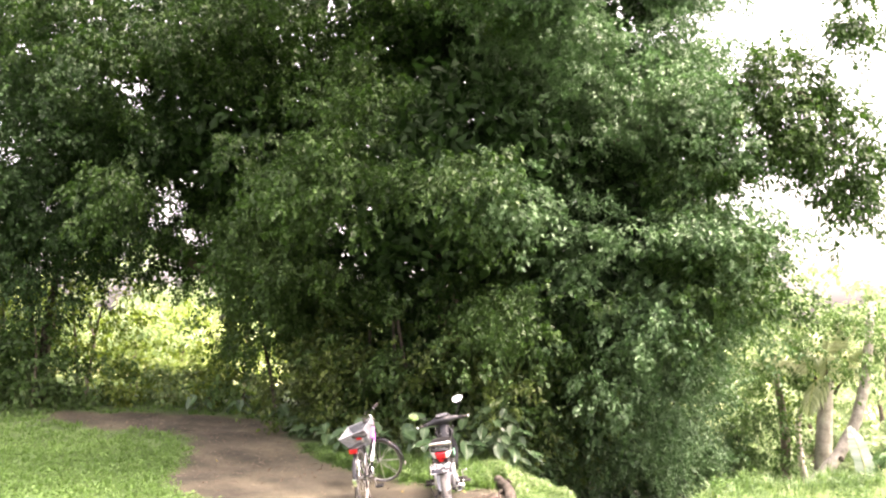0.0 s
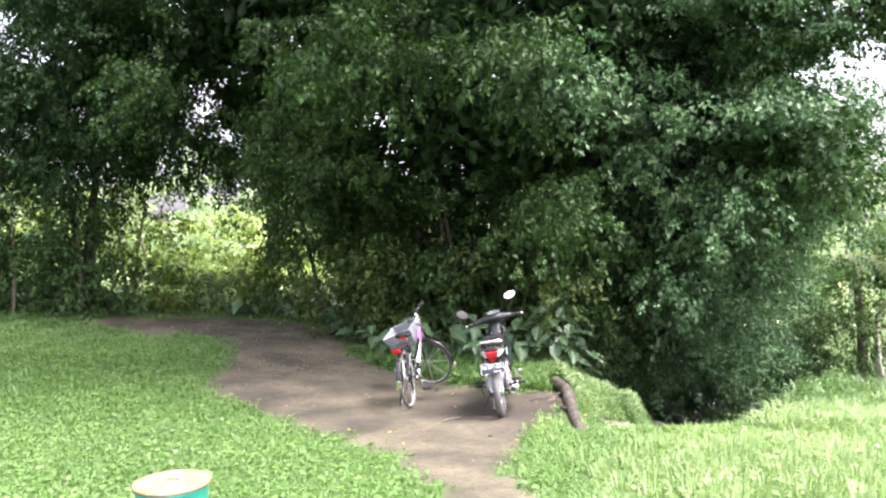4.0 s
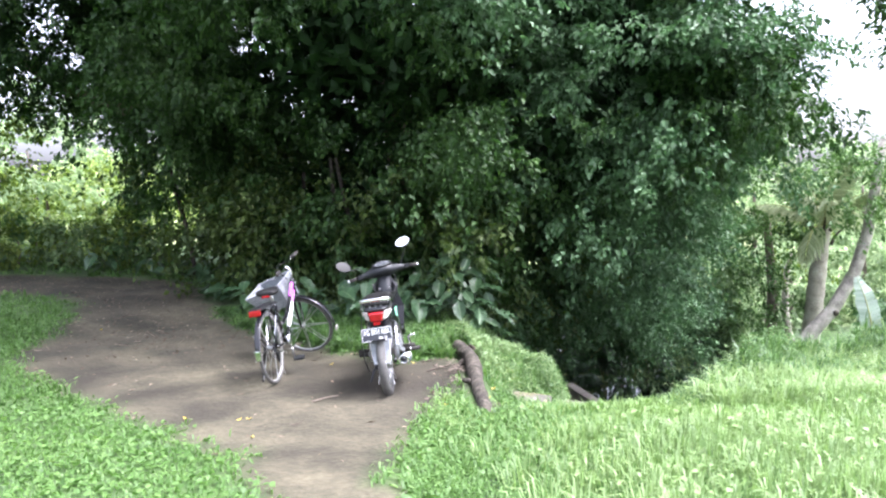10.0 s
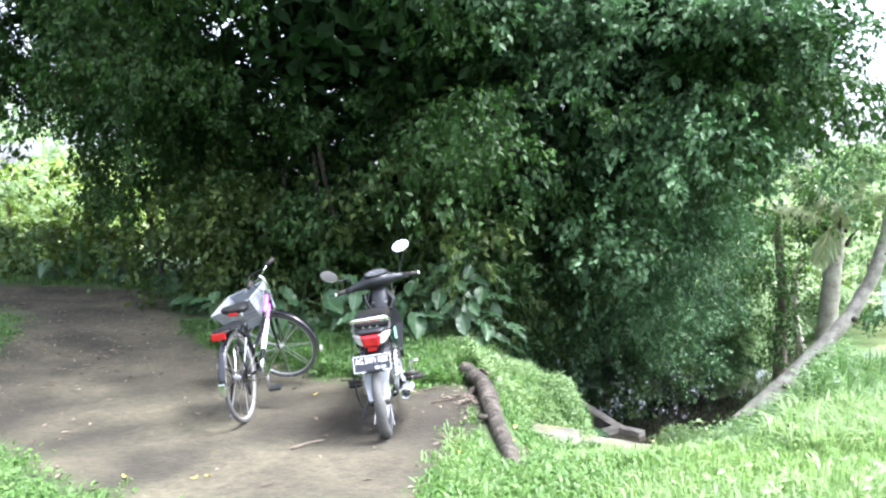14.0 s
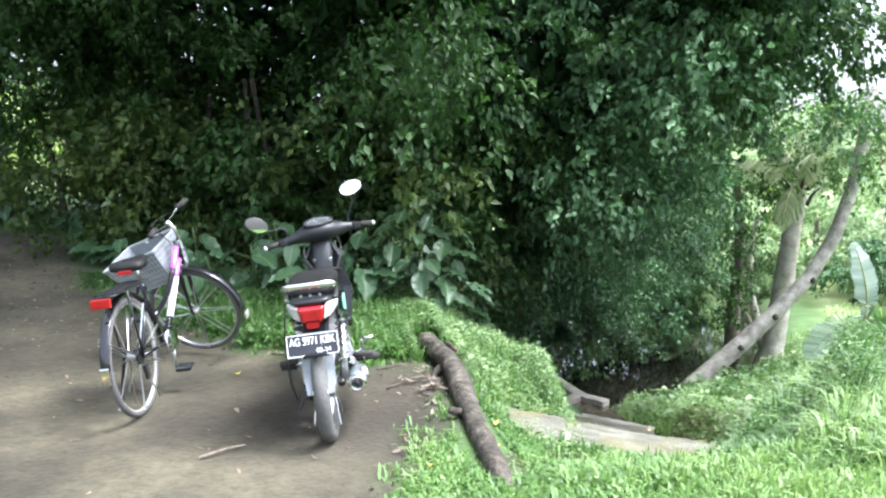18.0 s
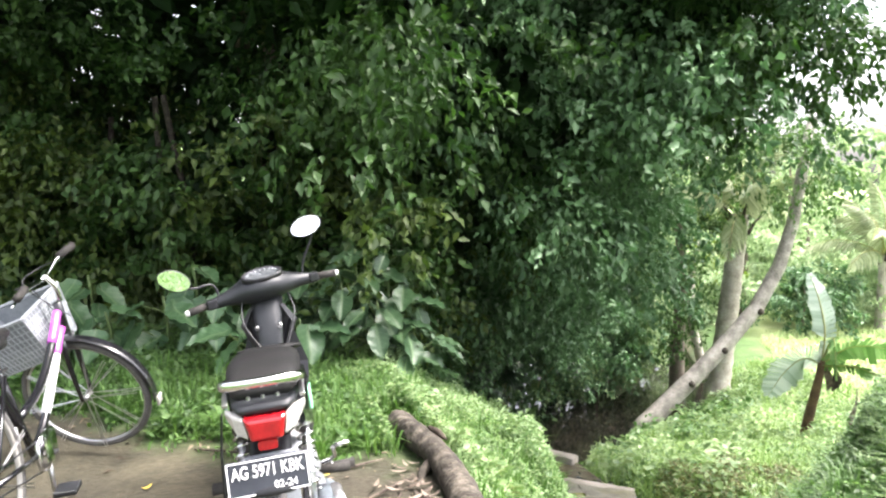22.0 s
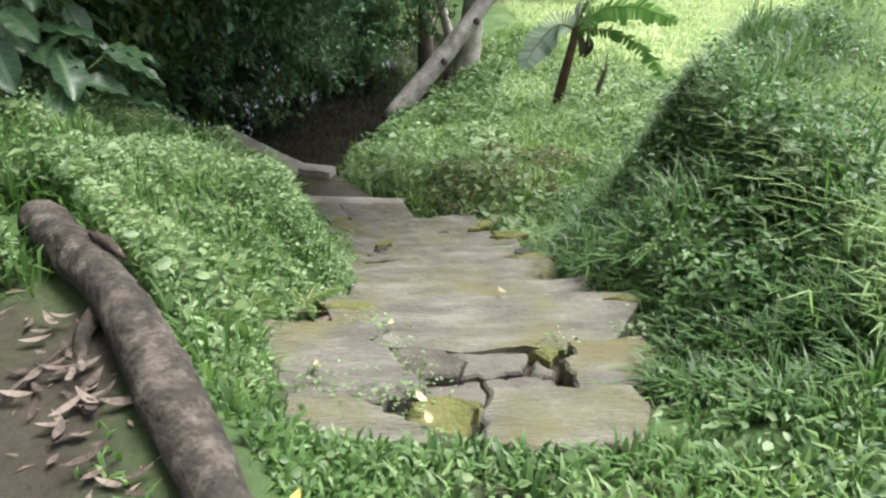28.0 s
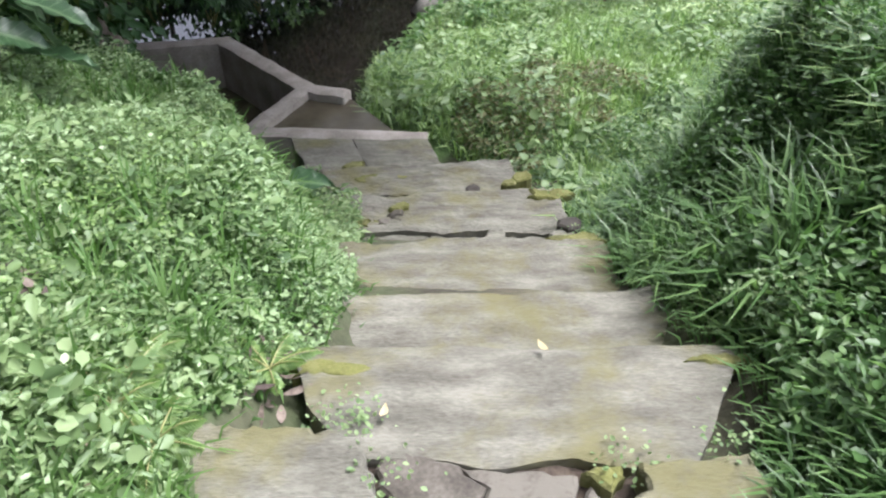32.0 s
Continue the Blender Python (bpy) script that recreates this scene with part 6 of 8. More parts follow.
# plate
plate = part("number_plate", box(0.247, 0.004, 0.108, pose(-0.01, -0.218, 0.562, -14, 0, 0), 0.002, 1), M_PLATE, moto, "black number plate with white figures")
PB = pose(-0.01, -0.2215, 0.562, -14, 0, 0)
for sx, sz, x, z in ((0.241, 0.004, 0, 0.0495), (0.241, 0.004, 0, -0.0495), (0.004, 0.101, 0.1185, 0), (0.004, 0.101, -0.1185, 0)):
    part("plate_border", box(sx, 0.003, sz, PB @ Matrix.Translation((x, 0, z)), 0), M_WHITE, plate)
PT = PB @ pose(0, -0.002, 0, 90, 0, 0)
lettering("AG 5971 KBK", 0.047, PT @ Matrix.Translation((0, 0.017, 0)) @ Matrix.Diagonal((0.78, 1.12, 1, 1)), M_WHITE, plate)
lettering("02-24", 0.03, PT @ Matrix.Translation((0.05, -0.03, 0)), M_WHITE, plate)
# engine, exhaust, pegs, stand
eng = part("engine", loft([oval(0.42, 0, 0.34, 0.09, 0.09), oval(0.55, 0, 0.33, 0.12, 0.11), oval(0.72, 0, 0.33, 0.11, 0.1), oval(0.78, 0, 0.34, 0.07, 0.07)]), M_ALU, moto, smooth=True)
part("cylinder", loft([oval(0.76, 0, 0.36, 0.065, 0.06, p=5), oval(0.98, 0, 0.39, 0.07, 0.065, p=5)]), M_ALU, eng)
for k in range(6):
    part("cooling_fin", loft([oval(0.79 + 0.03 * k, 0, 0.365 + 0.004 * k, 0.085, 0.08, p=5), oval(0.797 + 0.03 * k, 0, 0.365 + 0.004 * k, 0.085, 0.08, p=5)]), M_ALU, eng)
part("exhaust_pipe", tube(curve_pts([(0.04, 0.95, 0.32), (0.1, 0.9, 0.2), (0.14, 0.6, 0.16), (0.15, 0.42, 0.2)], 14), 0.016, 9), M_STEEL, moto, smooth=True)
mf = part("muffler", tube(curve_pts([(0.15, 0.45, 0.2), (0.155, 0.38, 0.215), (0.16, 0.2, 0.25), (0.165, -0.08, 0.30)], 12), [0.02, 0.03, 0.04, 0.044, 0.046, 0.047, 0.047, 0.047, 0.047, 0.047, 0.047, 0.045, 0.043], 16), M_MUFF, moto, "dull grey muffler", smooth=True)
part("muffler_ring", hoop((0, 0, 0), 0.035, 0.012, 24, 8), M_CHROME, mf, smooth=True).matrix_basis = pose(0.1655, -0.085, 0.301, 0, 0, 90) @ pose(0, 0, 0, 0, -8, 0)
part("muffler_tip", tube([(0.165, -0.05, 0.296), (0.1655, -0.1, 0.304)], [0.016, 0.016], 14), M_BLACK, mf, smooth=True)
part("heat_shield", loft([oval(0.3, 0.185, 0.25, 0.025, 0.03), oval(0.05, 0.195, 0.3, 0.025, 0.03)]), M_ALU, mf, smooth=True)
for sg in (-1, 1):
    pk = part("peg_bracket", loft([[(0.10 * sg, 0.3, 0.42), (0.10 * sg, 0.36, 0.42), (0.13 * sg, 0.36, 0.42), (0.13 * sg, 0.3, 0.42)], [(0.13 * sg, 0.26, 0.3), (0.13 * sg, 0.31, 0.3), (0.155 * sg, 0.31, 0.3), (0.155 * sg, 0.26, 0.3)]]), M_ALU, moto)
    part("passenger_peg", tube([(0.14 * sg, 0.29, 0.34), (0.25 * sg, 0.27, 0.345)], 0.017, 10), M_RUBBER, pk, smooth=True)
    pg = part("foot_peg", tube([(0.12 * sg, 0.5, 0.26), (0.28 * sg, 0.5, 0.265)], 0.019, 10), M_RUBBER, moto, smooth=True)
    part("peg_clip", hoop((0.19 * sg, 0.5, 0.2625), 0.02, 0.004, 14, 6), M_STEEL, pg)
part("kick_lever", tube(curve_pts([(0.13, 0.45, 0.3), (0.2, 0.4, 0.34), (0.2, 0.3, 0.42), (0.26, 0.29, 0.43)], 8), 0.009, 7), M_CHROME, moto, smooth=True)
part("chain_case", loft([oval(-0.06, -0.07, 0.285, 0.014, 0.05), oval(0.2, -0.075, 0.29, 0.016, 0.055), oval(0.5, -0.08, 0.3, 0.016, 0.06)]), M_BLACK, moto, smooth=True)
part("side_stand", tube(curve_pts([(-0.08, 0.5, 0.24), (-0.16, 0.42, 0.12), (-0.215, 0.36, -0.02)], 6), 0.011, 7), M_BLACK, moto, smooth=True)
part("carry_strap", loft([[(x - 0.003, y - w, z), (x + 0.003, y - w, z), (x + 0.003, y + w, z), (x - 0.003, y + w, z)] for x, y, z, w in ((-0.15, 0.05, 0.69, 0.012), (-0.168, 0.04, 0.56, 0.013), (-0.176, 0.035, 0.42, 0.015), (-0.17, 0.04, 0.3, 0.014), (-0.15, 0.05, 0.21, 0.01))]), M_BLACK, moto, "black strap hanging beside the seat")

# ---- bicycle ----
bike = new("bicycle")
bike.matrix_world = pose(-0.946, 9.253, -0.6, 0, 0, -6.7) @ pose(0, 0, 0, 0, -8.0, 0)
tagged(bike, "black and purple step-through bicycle with a grey basket, front wheel turned", "bicycle")
R = 0.325
wheel(bike, "rear_wheel", (0, 0, R), R, 0.018, M_RIMW, M_TYREGREY, 32, hub_r=0.02, hub_w=0.04, label="rear wheel with a pale dusty tyre")
HEAD = Vector((0, 1.0, 0.78))
AX = Vector((0, -0.34, 0.94)).normalized()
ST = Matrix.Translation(HEAD) @ Matrix.Rotation(radians(80), 4, AX) @ Matrix.Translation(-HEAD)
FW = (0, 1.18, R)
wheel(bike, "front_wheel", FW, R, 0.018, M_STEEL, M_TYREGREY, 32, m=ST, hub_r=0.016, hub_w=0.035)
part("rear_fender", hoop((0, 0, R), R + 0.022, 0.005, 26, 8, radians(20), radians(176), flat=5.0), M_PAINT, bike, "black fender", smooth=True)
set_in(part("front_fender", hoop((0, FW[1], R), R + 0.022, 0.006, 22, 8, radians(60), radians(208), flat=5.0), M_PAINT, bike, smooth=True), ST)
set_in(part("mudflap", box(0.05, 0.012, 0.05, pose(0, FW[1] - 0.325, R - 0.165, 25, 0, 0), 0.004), M_LENS, bike, "pale fender tip"), ST)
part("fender_guard", box(0.05, 0.016, 0.09, pose(0, -0.362, R + 0.0, 2, 0, 0), 0.006), M_CHROME, bike, "bright rear fender tip")
for sg in (-1, 1):
    part("fender_stay", tube([(0.04 * sg, 0, R), (0.028 * sg, -0.31, R + 0.15)], 0.003, 5), M_STEEL, bike)
    part("chain_stay", tube([(0.05 * sg, 0, R), (0.04 * sg, 0.43, 0.29)], 0.011, 8), M_PAINT, bike, smooth=True)
    part("seat_stay", tube([(0.05 * sg, 0, R), (0.02 * sg, 0.28, 0.66)], 0.009, 8), M_PAINT, bike, smooth=True)
    set_in(part("fork_blade", tube(curve_pts([(0.05 * sg, FW[1], R), (0.05 * sg, FW[1] - 0.05, R + 0.15), (0.045 * sg, 1.06, 0.66)], 8), [0.009, 0.01, 0.011, 0.012, 0.013, 0.013, 0.014, 0.014, 0.014], 8), M_PAINT, bike, smooth=True), ST)
    part("rack_rail", tube(curve_pts([(0.06 * sg, 0.22, 0.70), (0.06 * sg, 0.0, 0.705), (0.055 * sg, -0.24, 0.70)], 6), 0.006, 6), M_BLACK, bike, smooth=True)
    part("rack_stay", tube([(0.06 * sg, -0.08, 0.70), (0.055 * sg, 0, R)], 0.006, 6), M_BLACK, bike, smooth=True)
for y in (-0.23, -0.12, 0.0, 0.12):
    part("rack_bar", tube([(-0.06, y, 0.702), (0.06, y, 0.702)], 0.005, 6), M_BLACK, bike, smooth=True)
part("rack_plate", box(0.1, 0.4, 0.006, pose(0, -0.02, 0.712), 0.002), M_BLACK, bike)
part("red_reflector", box(0.10, 0.022, 0.05, pose(0, -0.265, 0.675), 0.006), M_RED, bike, "red rear reflector lamp")
part("seat_tube", tube([(0, 0.44, 0.28), (0, 0.27, 0.70)], 0.016, 10), M_PAINT, bike, smooth=True)
part("seat_post", tube([(0, 0.28, 0.68), (0, 0.24, 0.78)], 0.013, 10), M_STEEL, bike, smooth=True)
sad = part("saddle", loft([oval(0.08, 0, 0.80, 0.075, 0.022), oval(0.12, 0, 0.805, 0.10, 0.034), oval(0.2, 0, 0.805, 0.09, 0.034), oval(0.28, 0, 0.81, 0.05, 0.028), oval(0.37, 0, 0.815, 0.024, 0.022), oval(0.41, 0, 0.81, 0.014, 0.012)]), M_SEAT, bike, "black saddle", smooth=True)
part("saddle_reflector", box(0.075, 0.012, 0.025, pose(0, 0.085, 0.775), 0.004), M_RED, sad, "dark red reflector")
part("down_tube", tube(curve_pts([(0, 0.45, 0.29), (0, 0.62, 0.40), (0, 0.85, 0.62)], 10), 0.019, 10), M_PAINT, bike, smooth=True)
part("top_tube", tube(curve_pts([(0, 0.37, 0.46), (0, 0.60, 0.52), (0, 0.80, 0.65), (0, 0.93, 0.78)], 10), 0.018, 10), M_PAINT, bike, smooth=True)
part("white_sleeve", tube(curve_pts([(0, 0.62, 0.40), (0, 0.74, 0.51), (0, 0.84, 0.61)], 6), 0.0205, 10), M_WHITE, bike, "white painted section of the frame", smooth=True)
part("purple_sleeve", tube(curve_pts([(0, 0.84, 0.61), (0, 0.90, 0.67), (0, 0.955, 0.715)], 6), 0.021, 10), M_PURPLE, bike, "purple painted section of the frame", smooth=True)
part("purple_sleeve", tube(curve_pts([(0, 0.82, 0.67), (0, 0.88, 0.73), (0, 0.945, 0.795)], 6), 0.0205, 10), M_PURPLE, bike, smooth=True)
part("head_tube", tube([(0, 1.02, 0.68), (0, 0.965, 0.84)], 0.02, 12), M_PAINT, bike, smooth=True)
stem = set_in(part("handlebar_stem", tube(curve_pts([(0, 0.965, 0.84), (0, 0.94, 0.92), (0, 0.955, 0.985)], 8), 0.013, 10), M_CHROME, bike, smooth=True), ST)
set_in(part("handlebar", tube(curve_pts([(-0.24, 0.93, 1.0), (-0.17, 0.945, 1.0), (-0.09, 0.955, 0.985), (0, 0.96, 0.97), (0.09, 0.955, 0.985), (0.17, 0.945, 1.0), (0.24, 0.93, 1.0)], 24), 0.011, 8), M_CHROME, bike, "chrome swept-back handlebar", smooth=True), ST)
for sg in (-1, 1):
    set_in(part("grip", tube([(0.16 * sg, 0.948, 1.0), (0.27 * sg, 0.922, 1.0)], 0.018, 10), M_RUBBER, bike, smooth=True), ST)
    set_in(part("brake_lever", tube(curve_pts([(0.14 * sg, 0.96, 0.99), (0.17 * sg, 0.99, 0.975), (0.26 * sg, 0.98, 0.97)], 6), 0.005, 6), M_CHROME, bike, smooth=True), ST)
set_in(part("brake_cable", tube(curve_pts([(-0.14, 0.96, 0.99), (-0.1, 1.04, 1.0), (0.03, 1.08, 0.95), (0.02, 1.04, 0.8)], 14), 0.003, 5), M_BLACK, bike, smooth=True), ST)
set_in(part("brake_cable", tube(curve_pts([(0.14, 0.96, 0.99), (0.1, 1.03, 1.0), (-0.02, 1.06, 0.98), (-0.02, 0.95, 0.75)], 14), 0.003, 5), M_BLACK, bike, smooth=True), ST)
# basket of crossed strips
M_SHEET = material("grey_plastic_sheet", [(0.13, 0.145, 0.16), (0.2, 0.215, 0.23), (0.3, 0.315, 0.33)], scale=9, fine=120, rough=0.45, bump=0.3, bump_scale=25)
bk = set_in(part("basket", loft([[(-0.13, 1.09, 0.63), (0.13, 1.09, 0.63), (0.13, 1.38, 0.63), (-0.13, 1.38, 0.63)], [(-0.13, 1.09, 0.638), (0.13, 1.09, 0.638), (0.13, 1.38, 0.638), (-0.13, 1.38, 0.638)]]), M_BASKET, bike, "grey plastic lattice basket"), ST)
corner_lo = [(-0.13, 1.09), (0.13, 1.09), (0.13, 1.38), (-0.13, 1.38)]
corner_hi = [(-0.175, 1.05), (0.175, 1.05), (0.175, 1.46), (-0.175, 1.46)]
for k in range(4):
    a0, a1 = corner_lo[k], corner_lo[(k + 1) % 4]
    b0, b1 = corner_hi[k], corner_hi[(k + 1) % 4]
    part("basket_panel", loft([[(*a0, 0.64), (*a1, 0.64), (*b1, 0.87), (*b0, 0.87)], [(a0[0] * 0.97, 1.235 + (a0[1] - 1.235) * 0.97, 0.64), (a1[0] * 0.97, 1.235 + (a1[1] - 1.235) * 0.97, 0.64), (b1[0] * 0.97, 1.25 + (b1[1] - 1.25) * 0.97, 0.87), (b0[0] * 0.97, 1.25 + (b0[1] - 1.25) * 0.97, 0.87)]]), M_SHEET, bk, "grey plastic lining sheet")
    for i in range(15):
        t = i / 14
        p = Vector((a0[0] + (a1[0] - a0[0]) * t, a0[1] + (a1[1] - a0[1]) * t, 0.634))
        q = Vector((b0[0] + (b1[0] - b0[0]) * t, b0[1] + (b1[1] - b0[1]) * t, 0.88))
        part("basket_rod", tube([p, q], 0.0042, 4), M_BASKET, bk)
    for i in range(1, 8):
        t = i / 7
        f = lambda c, d: Vector((c[0] + (d[0] - c[0]) * t, c[1] + (d[1] - c[1]) * t, 0.634 + 0.246 * t))
        part("basket_hoop", tube([f(a0, b0), f(a1, b1)], 0.0038 if i < 7 else 0.009, 5), M_BASKET, bk)
# drive
part("crank", tube([(0.055, 0.44, 0.285), (0.07, 0.40, 0.13)], [0.012, 0.009], 8), M_STEEL, bike, smooth=True)
part("crank", tube([(-0.055, 0.44, 0.285), (-0.07, 0.48, 0.44)], [0.012, 0.009], 8), M_STEEL, bike, smooth=True)
part("chainring", hoop((0.045, 0.44, 0.285), 0.07, 0.007, 30, 6), M_STEEL, bike, smooth=True)
part("chain_guard", loft([oval(0.52, 0.055, 0.30, 0.012, 0.075), oval(0.44, 0.058, 0.295, 0.014, 0.09), oval(0.35, 0.055, 0.295, 0.012, 0.06)]), M_CHROME, bike, "chrome chainring cover", smooth=True)
for x, y, z in ((0.12, 0.40, 0.13), (-0.12, 0.48, 0.44)):
    part("pedal", box(0.09, 0.085, 0.022, pose(x, y, z, 10, 0, 0), 0.006), M_GREYP, bike)
part("sprocket", tube([(0.028, 0, R), (0.042, 0, R)], [0.045, 0.045], 24), M_BLACK, bike)
for dz in (-0.045, 0.045):
    part("chain", tube([(0.042, 0, R + dz), (0.045, 0.44, 0.285 + dz * 1.5)], 0.004, 5), M_BLACK, bike)
part("derailleur", box(0.02, 0.03, 0.09, pose(0.05, 0.01, R - 0.09, 12, 0, 0), 0.006), M_BLACK, bike)
part("kick_stand", tube(curve_pts([(-0.06, 0.02, R), (-0.11, 0.05, 0.16), (-0.16, 0.1, -0.005)], 6), 0.009, 7), M_BLACK, bike, smooth=True)

# ---- big-leaved plants behind the bikes ----
def veined_leaf_material(name, dark, mid, vein, gap):
    """A broad leaf, dark green with paler midrib and side veins, in the leaf's own place (y along it)."""
    m = bpy.data.materials.new(name)
    m.use_nodes = True
    n, l = m.node_tree.nodes, m.node_tree.links
    b, out = n["Principled BSDF"], n["Material Output"]
    co = n.new("ShaderNodeTexCoord")
    sp = n.new("ShaderNodeSeparateXYZ")
    l.new(co.outputs["Object"], sp.inputs[0])

    def calc(op, a, bb):
        k = n.new("ShaderNodeMath")
        k.operation = op
        for i, v in enumerate((a, bb)):
            if isinstance(v, (int, float)):
                k.inputs[i].default_value = v
            elif v is not None:
                l.new(v, k.inputs[i])
        return k.outputs[0]
    ax = calc("ABSOLUTE", sp.outputs["X"], None)
    ph = calc("MULTIPLY", calc("SUBTRACT", sp.outputs["Y"], calc("MULTIPLY", ax, 0.75)), gap)
    fr = calc("ABSOLUTE", calc("SUBTRACT", calc("FRACT", ph, None), 0.5), None)
    side = calc("LESS_THAN", fr, 0.07)
    midr = calc("LESS_THAN", ax, 0.012)
    vn = calc("MAXIMUM", calc("MULTIPLY", side, 0.55), midr)
    nz = n.new("ShaderNodeTexNoise")
    nz.inputs["Scale"].default_value, nz.inputs["Detail"].default_value = 9.0, 5.0
    l.new(co.outputs["Object"], nz.inputs["Vector"])
    oi = n.new("ShaderNodeObjectInfo")
    f = calc("ADD", calc("MULTIPLY", nz.outputs["Fac"], 0.6), calc("MULTIPLY", oi.outputs["Random"], 0.5))
    rp = n.new("ShaderNodeValToRGB")
    rp.color_ramp.elements[0].position, rp.color_ramp.elements[0].color = 0.25, (*dark, 1)
    rp.color_ramp.elements[1].position, rp.color_ramp.elements[1].color = 0.85, (*mid, 1)
    l.new(f, rp.inputs["Fac"])
    mx = n.new("ShaderNodeMix")
    mx.data_type = "RGBA"
    mx.inputs["B"].default_value = (*vein, 1)
    l.new(vn, mx.inputs["Factor"])
    l.new(rp.outputs["Color"], mx.inputs["A"])
    l.new(mx.outputs["Result"], b.inputs["Base Color"])
    b.inputs["Roughness"].default_value = 0.38
    tr = n.new("ShaderNodeBsdfTranslucent")
    l.new(mx.outputs["Result"], tr.inputs["Color"])
    ms = n.new("ShaderNodeMixShader")
    ms.inputs[0].default_value = 0.25
    l.new(b.outputs[0], ms.inputs[1])
    l.new(tr.outputs[0], ms.inputs[2])
    l.new(ms.outputs[0], out.inputs["Surface"])
    return m


M_BIG = veined_leaf_material("broad_leaf", (0.026, 0.062, 0.025), (0.056, 0.114, 0.045), (0.1, 0.16, 0.08), 24)
M_EAR = veined_leaf_material("ear_leaf", (0.038, 0.09, 0.038), (0.072, 0.144, 0.06), (0.11, 0.18, 0.085), 20)


def broad_leaf_data(name, length, width, heart, mat):
    """A cupped leaf blade with a wavy edge, along y from its foot."""
    n, m = 12, 6
    V, F = [], []
    for i in range(n + 1):
        t = i / n
        w = width * 0.5 * (math.sin(math.pi * (t ** (0.62 if heart else 0.9))) ** 0.75 if 0 < t < 1 else 0)
        for j in range(m + 1):
            s = j / m * 2 - 1
            y = length * t - (length * 0.16 * abs(s) ** 1.5 * (1 - t) if heart else 0)
            z = 0.16 * width * abs(s) ** 1.4 - 0.34 * length * t * t + 0.012 * math.sin(i * 2.1 + j) * abs(s)
            V.append((w * s, y, z))
    for i in range(n):
        for j in range(m):
            a = i * (m + 1) + j
            F.append((a, a + 1, a + m + 2, a + m + 1))
    me = mesh_np(name, V, F)
    me.materials.append(mat)
    me.polygons.foreach_set("use_smooth", np.ones(len(F), bool))
    return me


LEAF_A = broad_leaf_data("leaf", 0.35, 0.2, False, M_BIG)
LEAF_B = broad_leaf_data("leaf", 0.30, 0.18, False, M_BIG)
LEAF_C = broad_leaf_data("leaf", 0.29, 0.235, True, M_EAR)
M_STALK = material("green_stalk", [(0.06, 0.1, 0.03), (0.12, 0.17, 0.06)], scale=9, rough=0.6, bump=0.1)


def big_plant(x, y, h, leaves, data, seed, label, face=-90):
    rr = random.Random(seed)
    z = float(ground_z(x, y))
    p = thing("broadleaf_plant", x, y, z, label, "plant", "broadleaf plants")
    part("stem", tube(curve_pts([(0, 0, -0.05), (0.03, 0, h * 0.5), (0.0, -0.03, h)], 6), [0.016, 0.015, 0.014, 0.013, 0.012, 0.01, 0.008], 7), M_STALK, p, smooth=True)
    for k in range(leaves):
        f = (k + 0.5) / leaves
        a = face + 85 * math.sin(k * 2.4 + seed) + rr.uniform(-20, 20)
        zz = h * (0.25 + 0.75 * f)
        r = rr.uniform(0.05, 0.22)
        foot = Vector((r * math.cos(radians(a)), r * math.sin(radians(a)), zz + rr.uniform(-0.05, 0.05)))
        part("leaf_stalk", tube([(0, 0, zz - 0.1), foot], 0.005, 5), M_STALK, p)
        o = new("leaf", data[k % len(data)])
        o.parent = p
        o.matrix_basis = Matrix.Translation(foot) @ pose(0, 0, 0, 0, 0, a - 90) @ pose(0, 0, 0, rr.uniform(-52, 14), rr.uniform(-25, 25), 0) @ Matrix.Scale(rr.uniform(0.62, 1.02), 4)
    return p


L1 = "broad dark green veined leaves growing at the bank"
L2 = "low plant with heart-shaped green leaves"
for i, (x, y, h, n) in enumerate([(0.65, 12.3, 0.6, 17), (0.9, 12.05, 0.5, 16), (1.15, 12.2, 0.75, 18), (0.78, 12.45, 0.85, 16), (1.05, 12.5, 0.95, 16), (1.1, 11.9, 0.35, 9), (0.4, 12.45, 0.65, 12), (0.2, 12.3, 0.5, 9)]):
    big_plant(x, y, h, n, [LEAF_A, LEAF_B], i + 1, L1)
for i, (x, y, h, n) in enumerate([(-2.75, 14.4, 0.3, 6), (-2.4, 13.9, 0.4, 7), (-2.0, 13.0, 0.42, 7), (-1.55, 12.5, 0.45, 8), (-1.1, 12.35, 0.4, 7), (-0.7, 12.4, 0.5, 8), (-0.3, 12.3, 0.5, 8), (0.1, 12.35, 0.55, 8), (-1.3, 12.8, 0.6, 7), (-0.5, 12.8, 0.65, 7), (0.3, 12.0, 0.4, 6), (-0.05, 11.75, 0.35, 5), (-3.4, 15.7, 0.35, 6), (-4.3, 16.0, 0.35, 6), (-5.2, 16.1, 0.3, 6), (2.25, 12.2, 0.1, 4)]):
    big_plant(x, y, h, n, [LEAF_C], i + 40, L2)

# ---- the bins on the lawn ----
M_BIN = material("turquoise_paint", [(0.02, 0.30, 0.24), (0.04, 0.42, 0.33)], scale=6, fine=50, rough=0.4, bump=0.05)
M_RUST = material("rusty_lid", [(0.15, 0.08, 0.035), (0.25, 0.15, 0.075), (0.33, 0.25, 0.17)], scale=7, fine=45, rough=0.6, bump=0.25)
M_GREYLID = material("grey_lid", [(0.32, 0.36, 0.34), (0.5, 0.54, 0.52)], scale=5, rough=0.35, bump=0.03)


